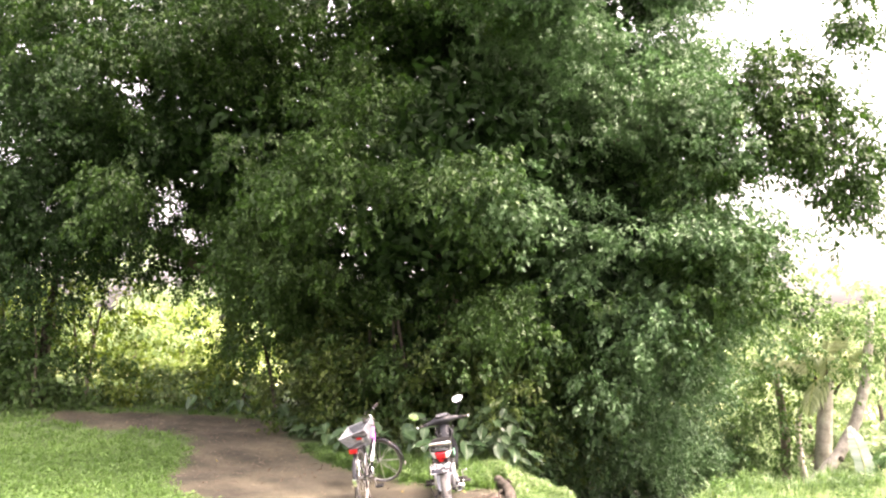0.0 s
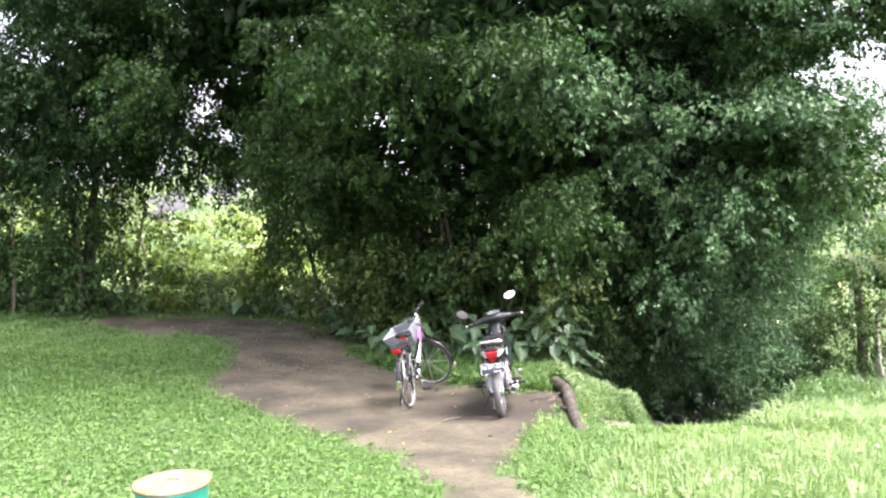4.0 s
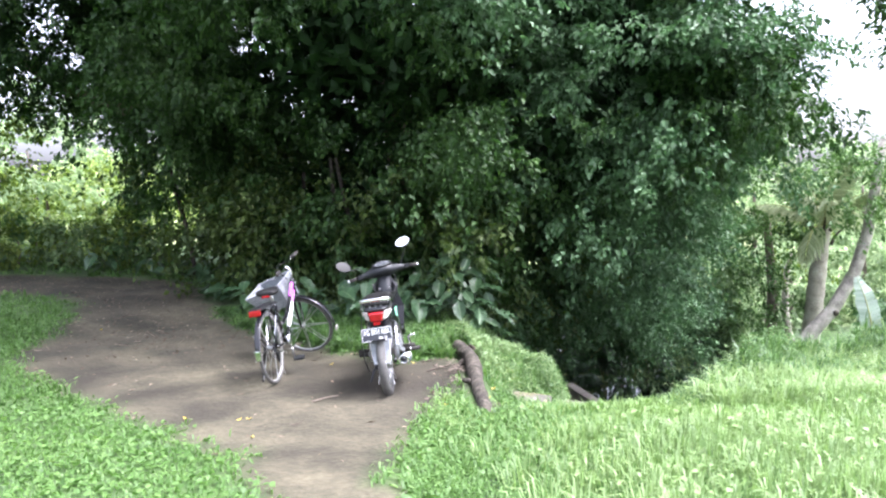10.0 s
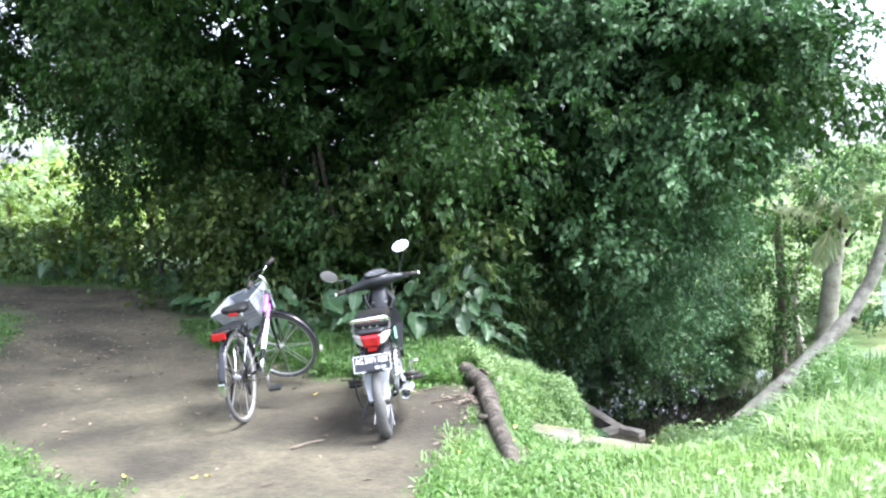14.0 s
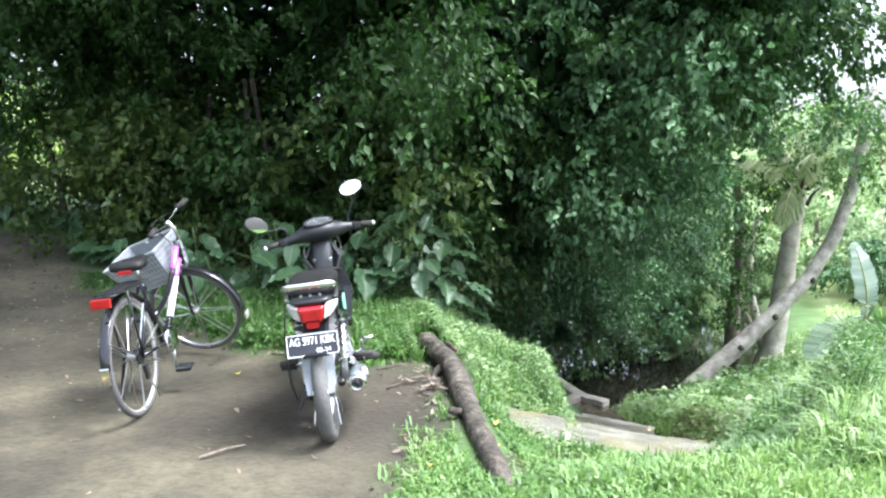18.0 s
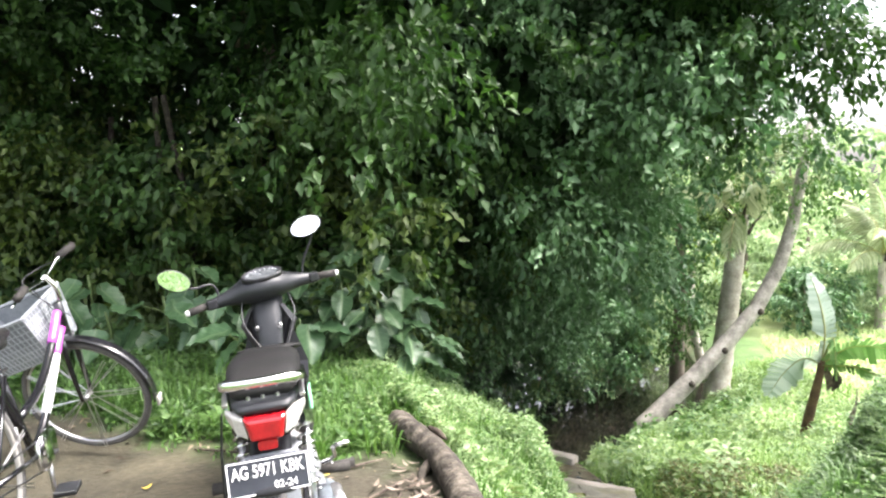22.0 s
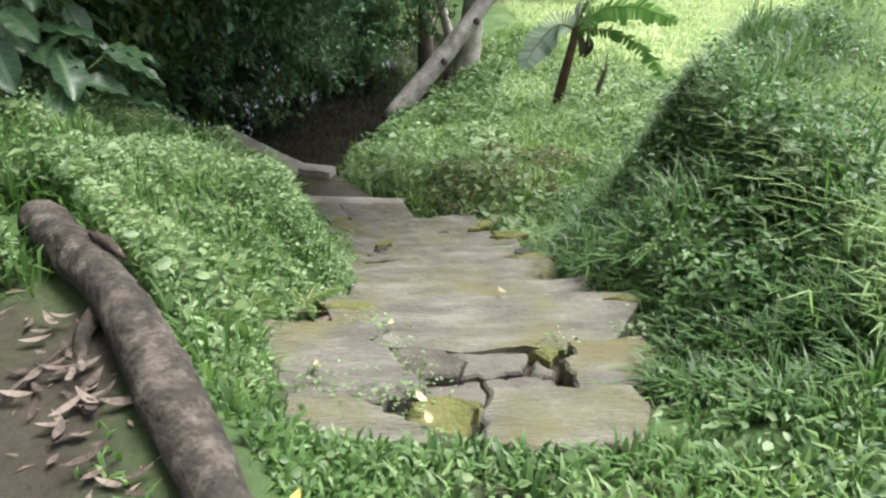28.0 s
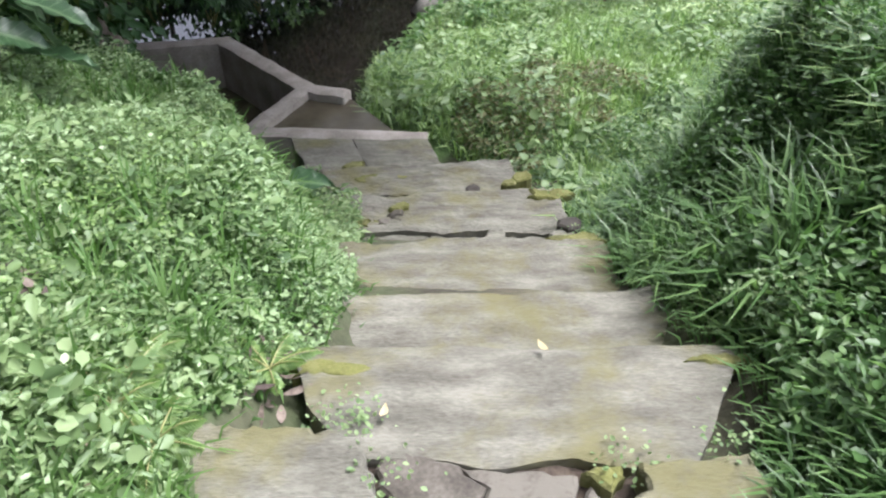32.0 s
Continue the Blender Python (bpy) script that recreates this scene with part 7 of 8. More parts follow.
def bin_(x, y, top, r, body, lid_mat, label):
    z = float(ground_z(x, y))
    h = top - z
    b = thing("bin", x, y, z, label, "bin", "bins on the lawn")
    prof = [(0.88, 0), (0.9, 0.02), (0.95, h * 0.5), (0.97, h * 0.52), (0.95, h * 0.55), (1.0, h - 0.03), (1.03, h - 0.025), (1.03, h - 0.012)]
    part("body", loft([[(r * k * math.cos(a), r * k * math.sin(a), zz) for a in [2 * math.pi * i / 36 for i in range(36)]] for k, zz in prof]), body, b, smooth=True)
    lid = part("lid", loft([[(r * k * math.cos(a), r * k * math.sin(a), zz) for a in [2 * math.pi * i / 36 for i in range(36)]] for k, zz in ((1.06, h - 0.014), (1.08, h - 0.004), (1.06, h + 0.006), (0.9, h + 0.003), (0.5, h + 0.008), (0.1, h + 0.01))]), lid_mat, b, smooth=True)
    part("lid_handle", tube(curve_pts([(-0.05, -0.01, h + 0.006), (-0.03, 0, h + 0.03), (0.03, 0.01, h + 0.03), (0.05, 0.01, h + 0.006)], 8), 0.009, 7), M_WHITE, lid, smooth=True)
    return b


bin_(-1.69, 4.78, 0.035, 0.185, M_BIN, M_RUST, "turquoise bin with a rusty orange lid")
bin_(-1.54, 4.38, -0.03, 0.185, M_BIN, M_GREYLID, "turquoise bin with a grey lid")

# ---- dry leaves and twigs ----
M_YEL = material("yellow_leaf", [(0.45, 0.33, 0.05), (0.62, 0.5, 0.12)], scale=20, rough=0.7, bump=0.2, per="object")


def dry_leaf_data(name, L, W, curl, mat):
    V, F = [], []
    n = 6
    for i in range(n + 1):
        t = i / n
        w = W * math.sin(math.pi * min(0.97, max(0.04, t))) ** 0.8
        z = curl * (t - 0.5) ** 2 * L * 3
        V += [(-w, L * t, z + curl * w), (0, L * t, z), (w, L * t, z + curl * w)]
    for i in range(n):
        F += [(3 * i, 3 * i + 1, 3 * i + 4, 3 * i + 3), (3 * i + 1, 3 * i + 2, 3 * i + 5, 3 * i + 4)]
    me = mesh_np(name, V, F)
    me.materials.append(mat)
    return me


DRY = [dry_leaf_data("dry_leaf", 0.09, 0.012, 0.16, M_DRY), dry_leaf_data("dry_leaf", 0.06, 0.014, 0.1, M_DRY), dry_leaf_data("dry_leaf", 0.11, 0.013, 0.22, M_DRY)]
YEL = dry_leaf_data("yellow_leaf", 0.1, 0.024, 0.4, M_YEL)
M_PALELEAF = material("pale_fallen_leaf", [(0.24, 0.2, 0.1), (0.42, 0.37, 0.22)], scale=20, rough=0.7, bump=0.2, per="object")
PALE = dry_leaf_data("pale_leaf", 0.1, 0.024, 0.35, M_PALELEAF)
rr = random.Random(77)


def drop_leaf(x, y, data, name, label, lift=0.008, scale=1.0, z=None):
    o = new(name, data)
    zz = float(ground_z(x, y)) if z is None else z
    o.matrix_world = pose(x, y, zz + lift, rr.uniform(-12, 12), rr.uniform(-15, 15), rr.uniform(0, 360)) @ Matrix.Scale(scale, 4)
    return tagged(o, label, "leaf", "fallen leaves")


for x, y in [(0.9, 8.62), (1.05, 8.75), (-1.42, 8.18), (-1.06, 8.15), (-0.95, 8.2), (-0.55, 9.9), (-0.2, 10.55), (0.3, 9.85), (1.02, 10.12), (0.5, 8.4), (-0.85, 7.7), (0.94, 8.98), (-3.55, 11.9)]:
    drop_leaf(x, y, YEL, "yellow_leaf", "fallen yellow leaf lying on the dirt", scale=0.5)
for k in range(50):
    x, y = 0.7 - abs(rr.gauss(0, 0.075)), 9.5 + rr.gauss(0, 0.27)
    drop_leaf(x, y, DRY[k % 3], "dry_leaf", "dry brown leaf lying beside the log", lift=0.008 + rr.uniform(0, 0.03), scale=rr.uniform(0.55, 1.0))
for k in range(120):
    x, y = rr.uniform(-7.0, 0.4), rr.uniform(7.6, 15.5)
    if float(dirt_mask(np.array(x), np.array(y))) > 0.6 and (y > 10.5 or rr.random() < 0.35):
        drop_leaf(x, y, DRY[k % 3], "dry_leaf", "dry brown leaf lying on the dirt", scale=rr.uniform(0.6, 1.2))
for x, y, z in [(1.33, 9.66, -0.92), (1.45, 9.2, -0.86), (1.78, 9.95, -1.08), (2.3, 9.9, -1.12), (1.5, 9.3, -0.88)]:
    drop_leaf(x, y, PALE, "pale_leaf", "pale fallen leaf on the concrete steps", lift=0.02, scale=0.5, z=z)
for k in range(22):
    drop_leaf(rr.uniform(1.46, 1.66), rr.uniform(10.12, 10.42), DRY[k % 3], "dry_leaf", "dry brown leaf in a hollow beside the steps", lift=rr.uniform(0.01, 0.05))
for k in range(9):
    drop_leaf(1.05 + rr.gauss(0, 0.05), 10.50 + rr.gauss(0, 0.05), DRY[k % 3], "dry_leaf", "withered yellow-brown leaf on the herbs", lift=rr.uniform(0.1, 0.17), scale=0.8)
for k in range(60):
    drop_leaf(4.12 + rr.gauss(0, 0.14), 12.1 + rr.gauss(0, 0.14), DRY[k % 3], "dry_leaf", "dry brown leaf beside the steps", lift=rr.uniform(0.01, 0.05))
for k, (p, q) in enumerate([((0.40, 9.52), (0.68, 9.72)), ((-0.55, 8.62), (-0.35, 8.72)), ((0.36, 9.9), (0.6, 10.0)), ((-0.35, 10.4), (0.1, 10.0))]):
    z0, z1 = float(ground_z(*p)) + 0.012, float(ground_z(*q)) + 0.02
    t = part("twig", tube(curve_pts([(*p, z0), ((p[0] + q[0]) / 2 + 0.02, (p[1] + q[1]) / 2, max(z0, z1) + 0.005), (*q, z1)], 6), [0.008, 0.0075, 0.007, 0.006, 0.005, 0.004, 0.003], 6), M_DRY)
    tagged(t, "pale dry twig lying on the dirt", "twig", "twigs")

# ---- grass and herbs ----
rng = np.random.default_rng(21)
STAIRS = [(1.06, 9.4), (1.85, 8.75), (2.1, 8.95), (2.82, 9.52), (3.12, 10.1), (3.42, 10.8), (3.85, 11.6), (4.1, 12.3), (4.1, 12.9), (3.7, 14.2), (3.4, 14.5), (3.2, 16.2), (2.0, 16.4), (2.4, 14.0), (2.98, 13.0), (2.84, 12.3), (2.44, 11.5), (2.06, 10.8), (1.72, 10.35), (1.3, 10.06), (1.2, 9.7)]


LOGLINE = [(0.75, 10.55), (0.79, 10.15), (0.835, 9.75), (0.83, 9.25), (0.825, 8.75), (0.845, 8.35)]


def scatter(n, x0, x1, y0, y1, keep):
    x, y = rng.uniform(x0, x1, n), rng.uniform(y0, y1, n)
    k = keep(x, y) & ~inside(x, y, STAIRS) & (seg_dist(x, y, LOGLINE) > 0.13) & (np.hypot(x - 4.12, y - 12.1) > 0.24 + 0.06 * waves(x, y, 9.0))
    x, y = x[k], y[k]
    return x, y, ground_z(x, y)


def bare(x, y):
    return rng.uniform(0, 1, x.shape) > dirt_mask(x, y) * 1.03


def grass(name, mat, label, pts, l0, l1, w0, w1, b0, b1):
    x, y, z = pts
    n = len(x)
    L = rng.uniform(l0, l1, n) * (0.65 + 0.7 * np.clip(patchy(x, y, 2.3, 1.0), 0, 1))
    V, F = blade_mesh(np.stack([x, y, z - 0.005], 1), rng.uniform(0, 6.283, n), L, rng.uniform(w0, w1, n), rng.uniform(b0, b1, n))
    return tagged(solid(name, V, F, mat), label, "grass", kind="stuff")


def tufts(name, mat, label, pts, per, l0, l1, w0, w1, spread, bow=0.25):
    """Tussocks: blades that lean out from a common foot."""
    x, y, z = pts
    n = len(x) * per
    size = np.repeat(rng.uniform(0.6, 1.3, len(x)), per)
    a = rng.uniform(0, 6.283, n)
    r = np.abs(rng.normal(0, spread, n)) * size
    P = np.stack([np.repeat(x, per) + r * np.cos(a), np.repeat(y, per) + r * np.sin(a), np.zeros(n)], 1)
    P[:, 2] = ground_z(P[:, 0], P[:, 1]) - 0.01
    b = np.clip(bow + 0.45 * r / (spread * 1.2) + rng.normal(0, 0.18, n), 0.15, 0.82)
    V, F = blade_mesh(P, a + rng.normal(0, 0.5, n), rng.uniform(l0, l1, n) * size, rng.uniform(w0, w1, n), b)
    return tagged(solid(name, V, F, mat), label, "grass", kind="stuff")


def herbs(name, mat, label, pts, h0, h1, l0, l1, category="herbs"):
    """Small rounded leaves held at many heights."""
    x, y, z = pts
    n = len(x)
    top = h0 + (h1 - h0) * np.clip(patchy(x, y, 4.1, 3.0), 0, 1)
    P = np.stack([x, y, z + top * rng.uniform(0.1, 1, n) ** 0.6], 1)
    D = rng.normal(size=(n, 3)) * np.array([1, 1, 0.35])
    N = rng.normal(size=(n, 3)) * 0.45
    N[:, 2] += 1
    L = rng.uniform(l0, l1, n)
    h = n // 2
    V, F = round_leaf_mesh(P[:h], D[:h], N[:h], L[:h], L[:h] * rng.uniform(0.6, 0.9, h))
    F = np.concatenate([F[:, [0, 1, 2]], F[:, [0, 2, 3]]])
    W, G = leaf_mesh(P[h:], D[h:], N[h:], L[h:] * 1.4, L[h:] * rng.uniform(0.35, 0.7, n - h))
    V, F = join([(V, F), (W, G)])
    return tagged(solid(name, V, F, mat), label, category, kind="stuff")


up = lambda x, y: ~inside(x, y, LOW)
right_of = lambda x, y: x * 0.88 - y * 0.47
lawn = lambda x, y: up(x, y) & bare(x, y) & (rng.uniform(0, 1, x.shape) < 1.25 - y / 16)
grass("lawn_grass", M_GRASS, "short bright green lawn grass", scatter(150000, -8.5, 0.6, 2.2, 13.5, lawn), 0.035, 0.085, 0.007, 0.014, 0.5, 1.0)
grass("outer_grass", M_GRASS, "lawn grass running on around the clearing", scatter(130000, -22, 16, -9, 15, lambda x, y: up(x, y) & bare(x, y) & ((x < -7.5) | (y < 3.4) | (x > 6.5) | ((x > 0.4) & (y < 4.2))) & (rng.uniform(0, 1, x.shape) < sm(19, 6, np.hypot(x + 1, y - 5)))), 0.05, 0.11, 0.014, 0.024, 0.5, 1.0)
tufts("far_lawn", M_GRASS, "longer grass along the far side of the lawn", scatter(3800, -15, -2.5, 8.5, 17.5, lambda x, y: up(x, y) & (dirt_mask(x, y) < 0.4)), 12, 0.05, 0.13, 0.01, 0.02, 0.08)
herbs("lawn_herbs", M_GRASS, "low broad-leaved lawn weeds", scatter(52000, -7.5, 0.4, 2.2, 12.5, lambda x, y: up(x, y) & bare(x, y)), 0.02, 0.07, 0.025, 0.05, "weeds")
tall = lambda x, y: up(x, y) & bare(x, y) & (rng.uniform(0, 1, x.shape) < 0.12 + sm(0.6, 2.0, x + 0.2 * waves(x, y, 2.0))) & ((x > 3.2) | (y < 7.4 - 0.0 * x)) & (y < 8.6 + 0.62 * (x - 1.4))
tufts("tall_grass", M_TALL, "tall pale green grass above the steps", scatter(6500, 0.6, 8.0, 3.0, 12.0, tall), 21, 0.1, 0.25, 0.005, 0.01, 0.075)
herbs("tall_weeds", M_TALL, "pale leafy weeds in the tall grass", scatter(9000, 0.7, 7.0, 4.0, 11.5, tall), 0.05, 0.22, 0.025, 0.05, "weeds")
tufts("broad_grass", M_TRAIL, "broad-bladed green grass at the top of the steps", scatter(1700, 1.1, 3.6, 7.2, 9.8, lambda x, y: bare(x, y) & up(x, y) & (right_of(x, y) > -3.1)), 18, 0.04, 0.12, 0.006, 0.013, 0.06)
grass("short_grass", M_GRASS, "short trodden grass by the log", scatter(24000, 0.2, 2.2, 6.0, 9.6, lambda x, y: bare(x, y) & (x < 1.9)), 0.035, 0.1, 0.007, 0.014, 0.5, 1.0)
tufts("log_grass", M_TRAIL, "grass growing up round the near end of the log", scatter(420, 0.45, 1.15, 7.7, 8.75, lambda x, y: rng.uniform(0, 1, x.shape) < sm(8.8, 8.3, y)), 14, 0.03, 0.08, 0.005, 0.01, 0.05, 0.45)
herbs("ground_weeds", M_BANK, "broad-leaved ground cover by the log", scatter(13000, 0.7, 3.0, 8.1, 9.5, lambda x, y: bare(x, y) & up(x, y)), 0.01, 0.06, 0.012, 0.032, "weeds")
bank = lambda x, y: (seg_dist(x, y, CREST) < 1.1) & (right_of(x, y) > -2.85) & (x > 2.2)
bank_low = lambda x, y: bank(x, y) & (inside(x, y, LOW) | (seg_dist(x, y, CREST) < 0.25))
# dark blades paint the shaded face of the bank, pale tussocks its lit top
tufts("bank_grass", M_BANK, "long arching grass on the bank beside the steps", scatter(7600, 2.0, 6.6, 8.5, 12.4, bank_low), 28, 0.06, 0.17, 0.006, 0.012, 0.055, 0.5)
tufts("bank_clumps", M_BANK, "tall leafy grass clumps along the crest of the bank", scatter(520, 3.0, 6.6, 9.0, 12.4, lambda x, y: bank(x, y) & (seg_dist(x, y, CREST) < 0.6) & (patchy(x, y, 3.7, 4.0) > 0.4)), 46, 0.16, 0.42, 0.008, 0.014, 0.1, 0.45)
tufts("bank_tussock", M_TALL, "arching grass tussocks on the bank, in a sunlit tone", scatter(3000, 2.6, 7.0, 8.0, 12.4, lambda x, y: up(x, y) & bare(x, y) & (right_of(x, y) > -2.6) & (seg_dist(x, y, CREST) < 2.2)), 24, 0.1, 0.3, 0.007, 0.013, 0.08, 0.45)
herbs("bank_weeds", M_BANK, "leafy weeds on the bank, in a shaded tone", scatter(56000, 2.4, 6.5, 9.0, 13.0, lambda x, y: (seg_dist(x, y, CREST) < 1.5) & (right_of(x, y) > -2.75) & (x > 2.5)), 0.03, 0.24, 0.018, 0.046, "weeds")
herbs("crest_weeds", M_BANK, "taller leafy clumps on the bank", scatter(44000, 2.6, 6.8, 9.0, 13.0, lambda x, y: (seg_dist(x, y, CREST) < 0.75) & (right_of(x, y) > -2.6) & (patchy(x, y, 2.7, 9.0) > 0.52)), 0.08, 0.4, 0.016, 0.042, "weeds")
edge = lambda x, y: (seg_dist(x, y, STAIRS + STAIRS[:1]) < 0.3) & (y < 13.2)
tufts("verge_grass", M_BANK, "grass crowding the edges of the steps", scatter(2600, 0.95, 4.7, 8.3, 13.2, lambda x, y: edge(x, y) & (right_of(x, y) > -3.6)), 14, 0.04, 0.11, 0.009, 0.017, 0.05)
herbs("verge_weeds", M_HERB, "small weeds along the edges of the steps", scatter(16000, 0.95, 4.7, 8.3, 13.2, edge), 0.01, 0.1, 0.014, 0.036, "weeds")
left_bank = lambda x, y: (dirt_mask(x, y, False) < 0.35) & ((x > 0.72) | (y > 10.4 - 0.4 * x)) & (x < 3.0)
herbs("bank_herbs", M_HERB, "dense light green creeping herbs on the bank", scatter(98000, 0.6, 3.0, 9.5, 13.1, left_bank), 0.01, 0.24, 0.009, 0.025)
herbs("mint_herbs", M_MINT, "pale small-leaved herbs spilling over the bank", scatter(84000, 0.9, 3.0, 9.6, 13.1, lambda x, y: left_bank(x, y) & (patchy(x, y, 2.2, 7.0) + rng.normal(0, 0.15, x.shape) > 0.5)), 0.06, 0.28, 0.01, 0.026)
herbs("yellow_herbs", M_TRAIL, "yellowish herbs among the bank plants", scatter(26000, 0.9, 2.4, 9.6, 12.6, lambda x, y: left_bank(x, y) & (patchy(x, y, 3.3, 11.0) + rng.normal(0, 0.12, x.shape) > 0.75)), 0.05, 0.26, 0.01, 0.024)
herbs("slope_herbs", M_LEAF, "dark weeds on the slope behind the herb bank", scatter(22000, 0.2, 3.0, 12.4, 16.6, lambda x, y: (ground_z(x, y) > -3.2) & (dirt_mask(x, y, False) < 0.3)), 0.03, 0.22, 0.03, 0.07, "weeds")
herbs("bank_plants", M_HERB, "broader-leaved plants among the herbs", scatter(15000, 0.75, 2.8, 9.6, 13.0, lambda x, y: left_bank(x, y) & (patchy(x, y, 3.1, 5.0) + rng.normal(0, 0.2, x.shape) > 0.5)), 0.06, 0.28, 0.025, 0.055)
tufts("herb_grass", M_GRASS, "loose grass between the herbs", scatter(2000, -2.0, 2.6, 9.6, 12.8, lambda x, y: (dirt_mask(x, y) < 0.35)), 14, 0.1, 0.25, 0.006, 0.012, 0.05)
herbs("verge_herbs", M_BANK, "green herbs along the verge behind the bikes", scatter(50000, -3.2, 0.9, 10.0, 13.2, lambda x, y: (dirt_mask(x, y) < 0.4) & (y > 10.2 - 0.35 * x)), 0.03, 0.18, 0.02, 0.05)
water_side = lambda x, y: inside(x, y, LOW) & (ground_z(x, y) > -4.08) & (seg_dist(x, y, STREAM) > 0.75 + 0.55 * sm(7.0, 5.2, x) + 0.1 * waves(x, y, 3.0))
tufts("trail_grass", M_TRAIL, "grass along the trail by the stream", scatter(7200, 3.4, 12.5, 11.0, 21.5, water_side), 13, 0.09, 0.26, 0.009, 0.018, 0.08)
herbs("trail_weeds", M_HERB, "light leafy weeds along the stream bank", scatter(15000, 3.4, 12.0, 11.2, 21.0, lambda x, y: water_side(x, y) & (patchy(x, y, 2.0, 3.0) > 0.45)), 0.06, 0.42, 0.04, 0.12)
herbs("trail_herbs", M_HERB, "leafy herbs along the stream bank", scatter(40000, 3.4, 12.0, 11.2, 21.0, water_side), 0.02, 0.26, 0.022, 0.065)
M_DULL = leaf_material("dull_weed", [(0.06, 0.07, 0.025), (0.11, 0.12, 0.045), (0.19, 0.19, 0.085)], rough=0.6)
herbs("dull_weeds", M_DULL, "dull brownish weeds between trail and bank", scatter(9000, 4.1, 6.2, 11.9, 14.6, lambda x, y: water_side(x, y) & (np.abs(y - 12.9 - 0.45 * (x - 4.4)) < 0.5 + 0.2 * waves(x, y, 4.0))), 0.06, 0.3, 0.02, 0.05, "weeds")
herbs("water_weeds", M_BANK, "dark broad-leaved weeds at the water's edge", scatter(5200, 4.4, 9.6, 15.0, 19.6, lambda x, y: water_side(x, y) & (seg_dist(x, y, STREAM) < 2.4) & (patchy(x, y, 2.9, 6.0) > 0.45)), 0.12, 0.48, 0.06, 0.13, "weeds")
grass("paddy", M_FIELD, "bright yellow-green paddy field", scatter(110000, 8.5, 38, 12.5, 33, lambda x, y: inside(x, y, LOW) & (seg_dist(x, y, STREAM) > 2.4) & (y < 0.45 * x + 17.5) & (rng.uniform(0, 1, x.shape) > 0.85 * sm(2.6, 1.2, np.hypot((x - 26.9) * 0.55, y - 23.9)))), 0.14, 0.26, 0.02, 0.045, 0.4, 1.0)
tufts("crest_grass", M_TALL, "grass along the crest of the bank", scatter(3400, 6.0, 30, 9.5, 16.5, lambda x, y: up(x, y) & (seg_dist(x, y, CREST) < 2.5)), 15, 0.1, 0.22, 0.012, 0.025, 0.1)
bx = np.linspace(30.0, 34.5, 1000)
by = 25.6 - 0.48 * (bx - 30.0) + rng.normal(0, 0.12, 1000)
tufts("field_bank", M_BANK, "dark grassy edge at the end of the paddy field", (bx, by, ground_z(bx, by)), 12, 0.15, 0.38, 0.03, 0.06, 0.1)

# litter and weeds
def litter(name, mat, label, n, x0, x1, y0, y1, keep, l0, l1):
    """Small flat scraps of leaf lying about."""
    x, y = rng.uniform(x0, x1, n), rng.uniform(y0, y1, n)
    k = keep(x, y)
    x, y = x[k], y[k]
    m = len(x)
    P = np.stack([x, y, ground_z(x, y) + rng.uniform(0.003, 0.012, m)], 1)
    D = rng.normal(size=(m, 3)) * np.array([1, 1, 0.1])
    N = rng.normal(size=(m, 3)) * 0.2
    N[:, 2] += 1
    L = rng.uniform(l0, l1, m)
    V, F = leaf_mesh(P, D, N, L, L * rng.uniform(0.18, 0.4, m), fold=0.15, droop=0.1)
    return tagged(solid(name, V, F, mat), label, "leaf litter", kind="stuff")


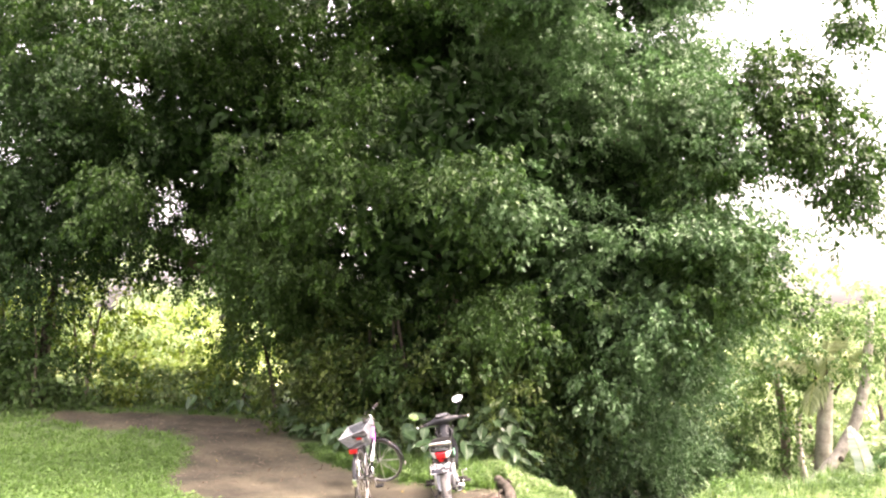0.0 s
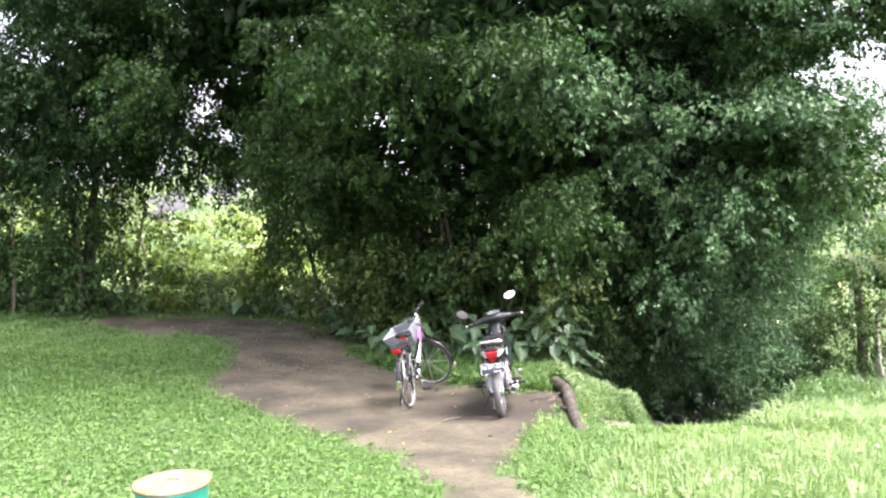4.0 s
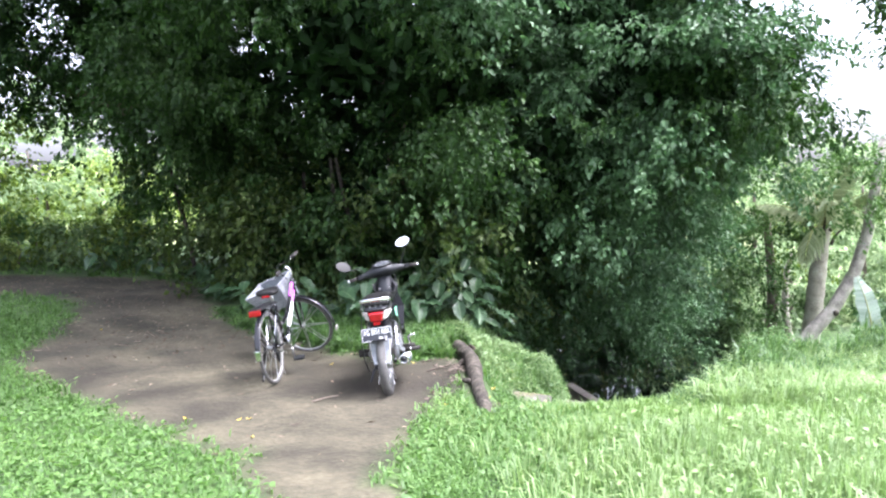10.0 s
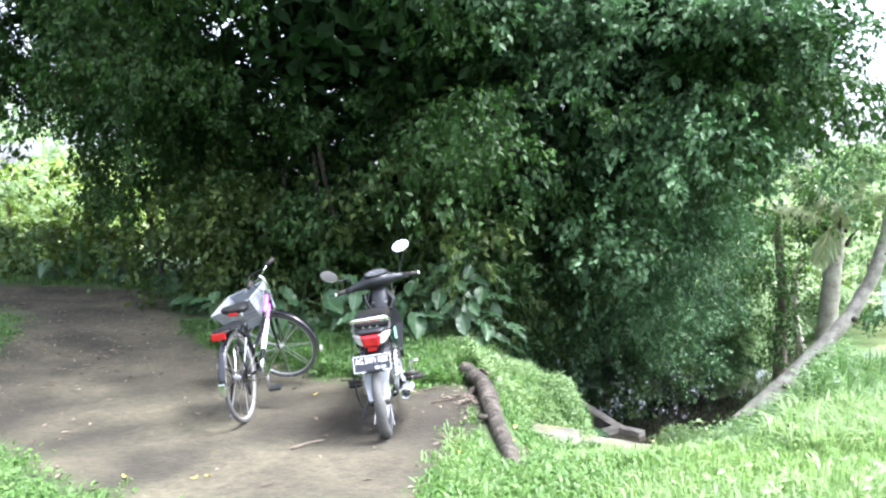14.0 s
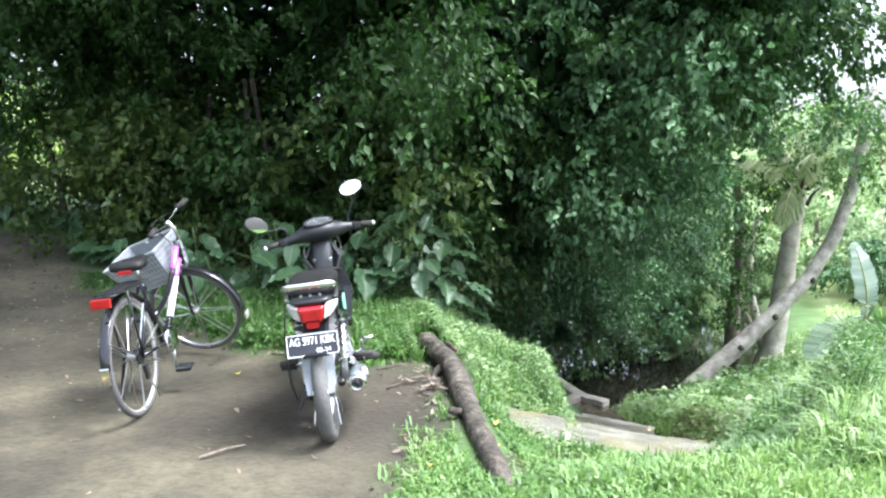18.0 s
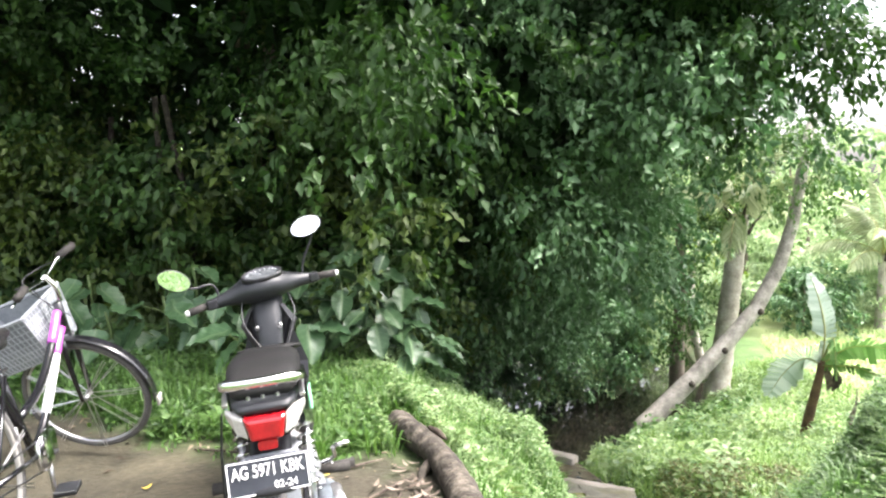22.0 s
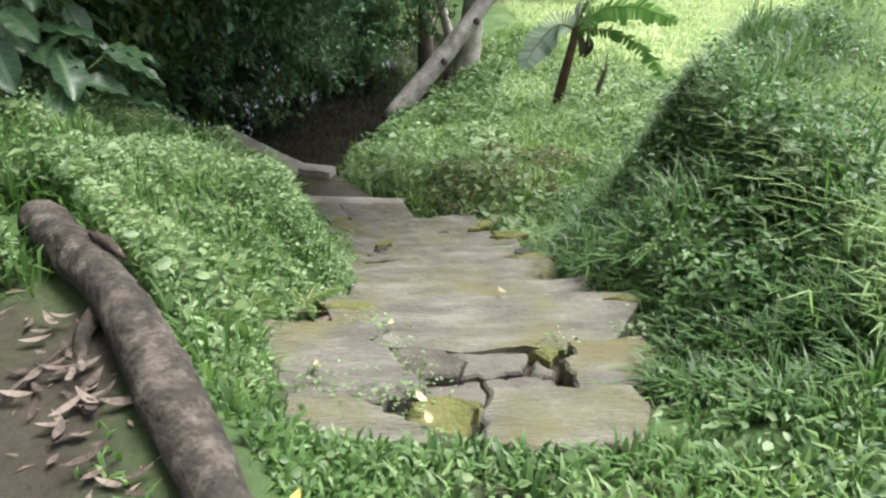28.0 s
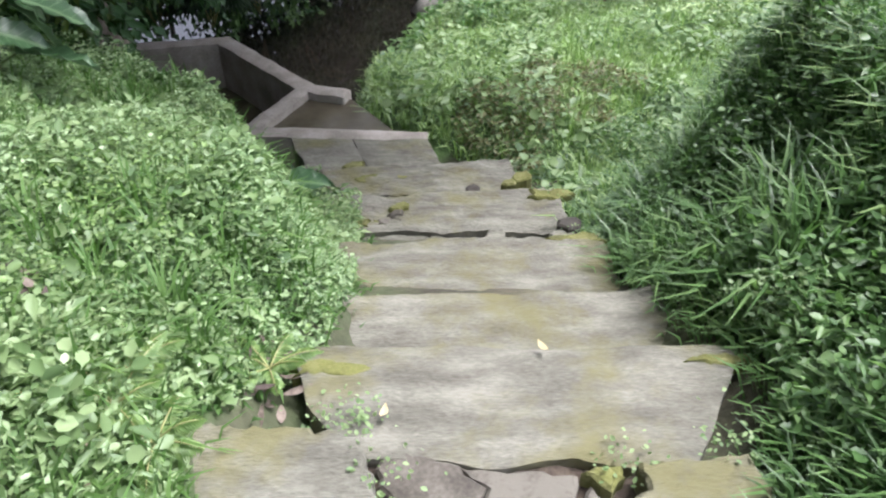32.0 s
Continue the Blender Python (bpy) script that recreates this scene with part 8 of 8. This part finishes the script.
M_SCRAP = leaf_material("leaf_scrap", [(0.08, 0.058, 0.04), (0.18, 0.135, 0.094), (0.34, 0.28, 0.21)], rough=0.8, through_light=0.05)
litter("leaf_litter", M_SCRAP, "scraps of dry leaf scattered over the dirt", 16000, -9, 0.6, 7.0, 17.0, lambda x, y: (dirt_mask(x, y) > 0.5) & (rng.uniform(0, 1, x.shape) < 0.04 + 0.5 * sm(9.8, 12.5, y) + 0.3 * (dirt_mask(x, y) < 0.9)), 0.025, 0.075)
litter("bank_litter", M_SCRAP, "dry leaves lying in the grass by the log", 260, 0.45, 1.7, 8.3, 10.4, lambda x, y: up(x, y), 0.015, 0.045)
litter("stream_litter", M_SCRAP, "dead leaves on the muddy stream bank", 7000, 2.0, 10.5, 16.5, 23.5, lambda x, y: (ground_z(x, y) > -4.14) & (seg_dist(x, y, STREAM) < 2.2), 0.05, 0.13)


def step_weeds(name, mat, label, spots, per, r, l0, l1):
    """Small weeds rooted in the cracks of the steps."""
    P = np.repeat(np.array(spots, float), per, 0)
    n = len(P)
    P[:, :2] += rng.normal(0, r, (n, 2))
    P[:, 2] += rng.uniform(0, 0.06, n)
    D = rng.normal(size=(n, 3)) * np.array([1, 1, 0.4])
    N = rng.normal(size=(n, 3)) * 0.4
    N[:, 2] += 1
    L = rng.uniform(l0, l1, n)
    V, F = round_leaf_mesh(P, D, N, L, L * 0.7)
    return tagged(solid(name, V, F, mat), label, "weeds", kind="stuff")


step_weeds("crack_weeds", M_HERB, "small weeds growing in the cracks of the steps", [(1.62, 9.72, -0.98), (1.6, 9.58, -0.99), (1.56, 9.42, -0.95), (1.47, 9.4, -0.92), (1.36, 9.46, -0.9), (1.6, 9.86, -1.02), (1.66, 10.02, -1.1), (1.7, 9.96, -1.08), (2.2, 9.44, -1.06), (2.44, 9.35, -1.03),
           (1.68, 10.46, -1.38), (1.8, 10.62, -1.4), (2.0, 10.92, -1.66), (2.12, 11.1, -1.68), (2.28, 11.6, -1.94), (2.4, 11.9, -1.98), (3.4, 10.86, -1.75), (3.8, 11.6, -2.04), (2.62, 12.36, -2.16), (2.75, 12.7, -2.26), (1.28, 9.6, -0.92), (1.42, 9.14, -0.86)], 60, 0.045, 0.008, 0.02)
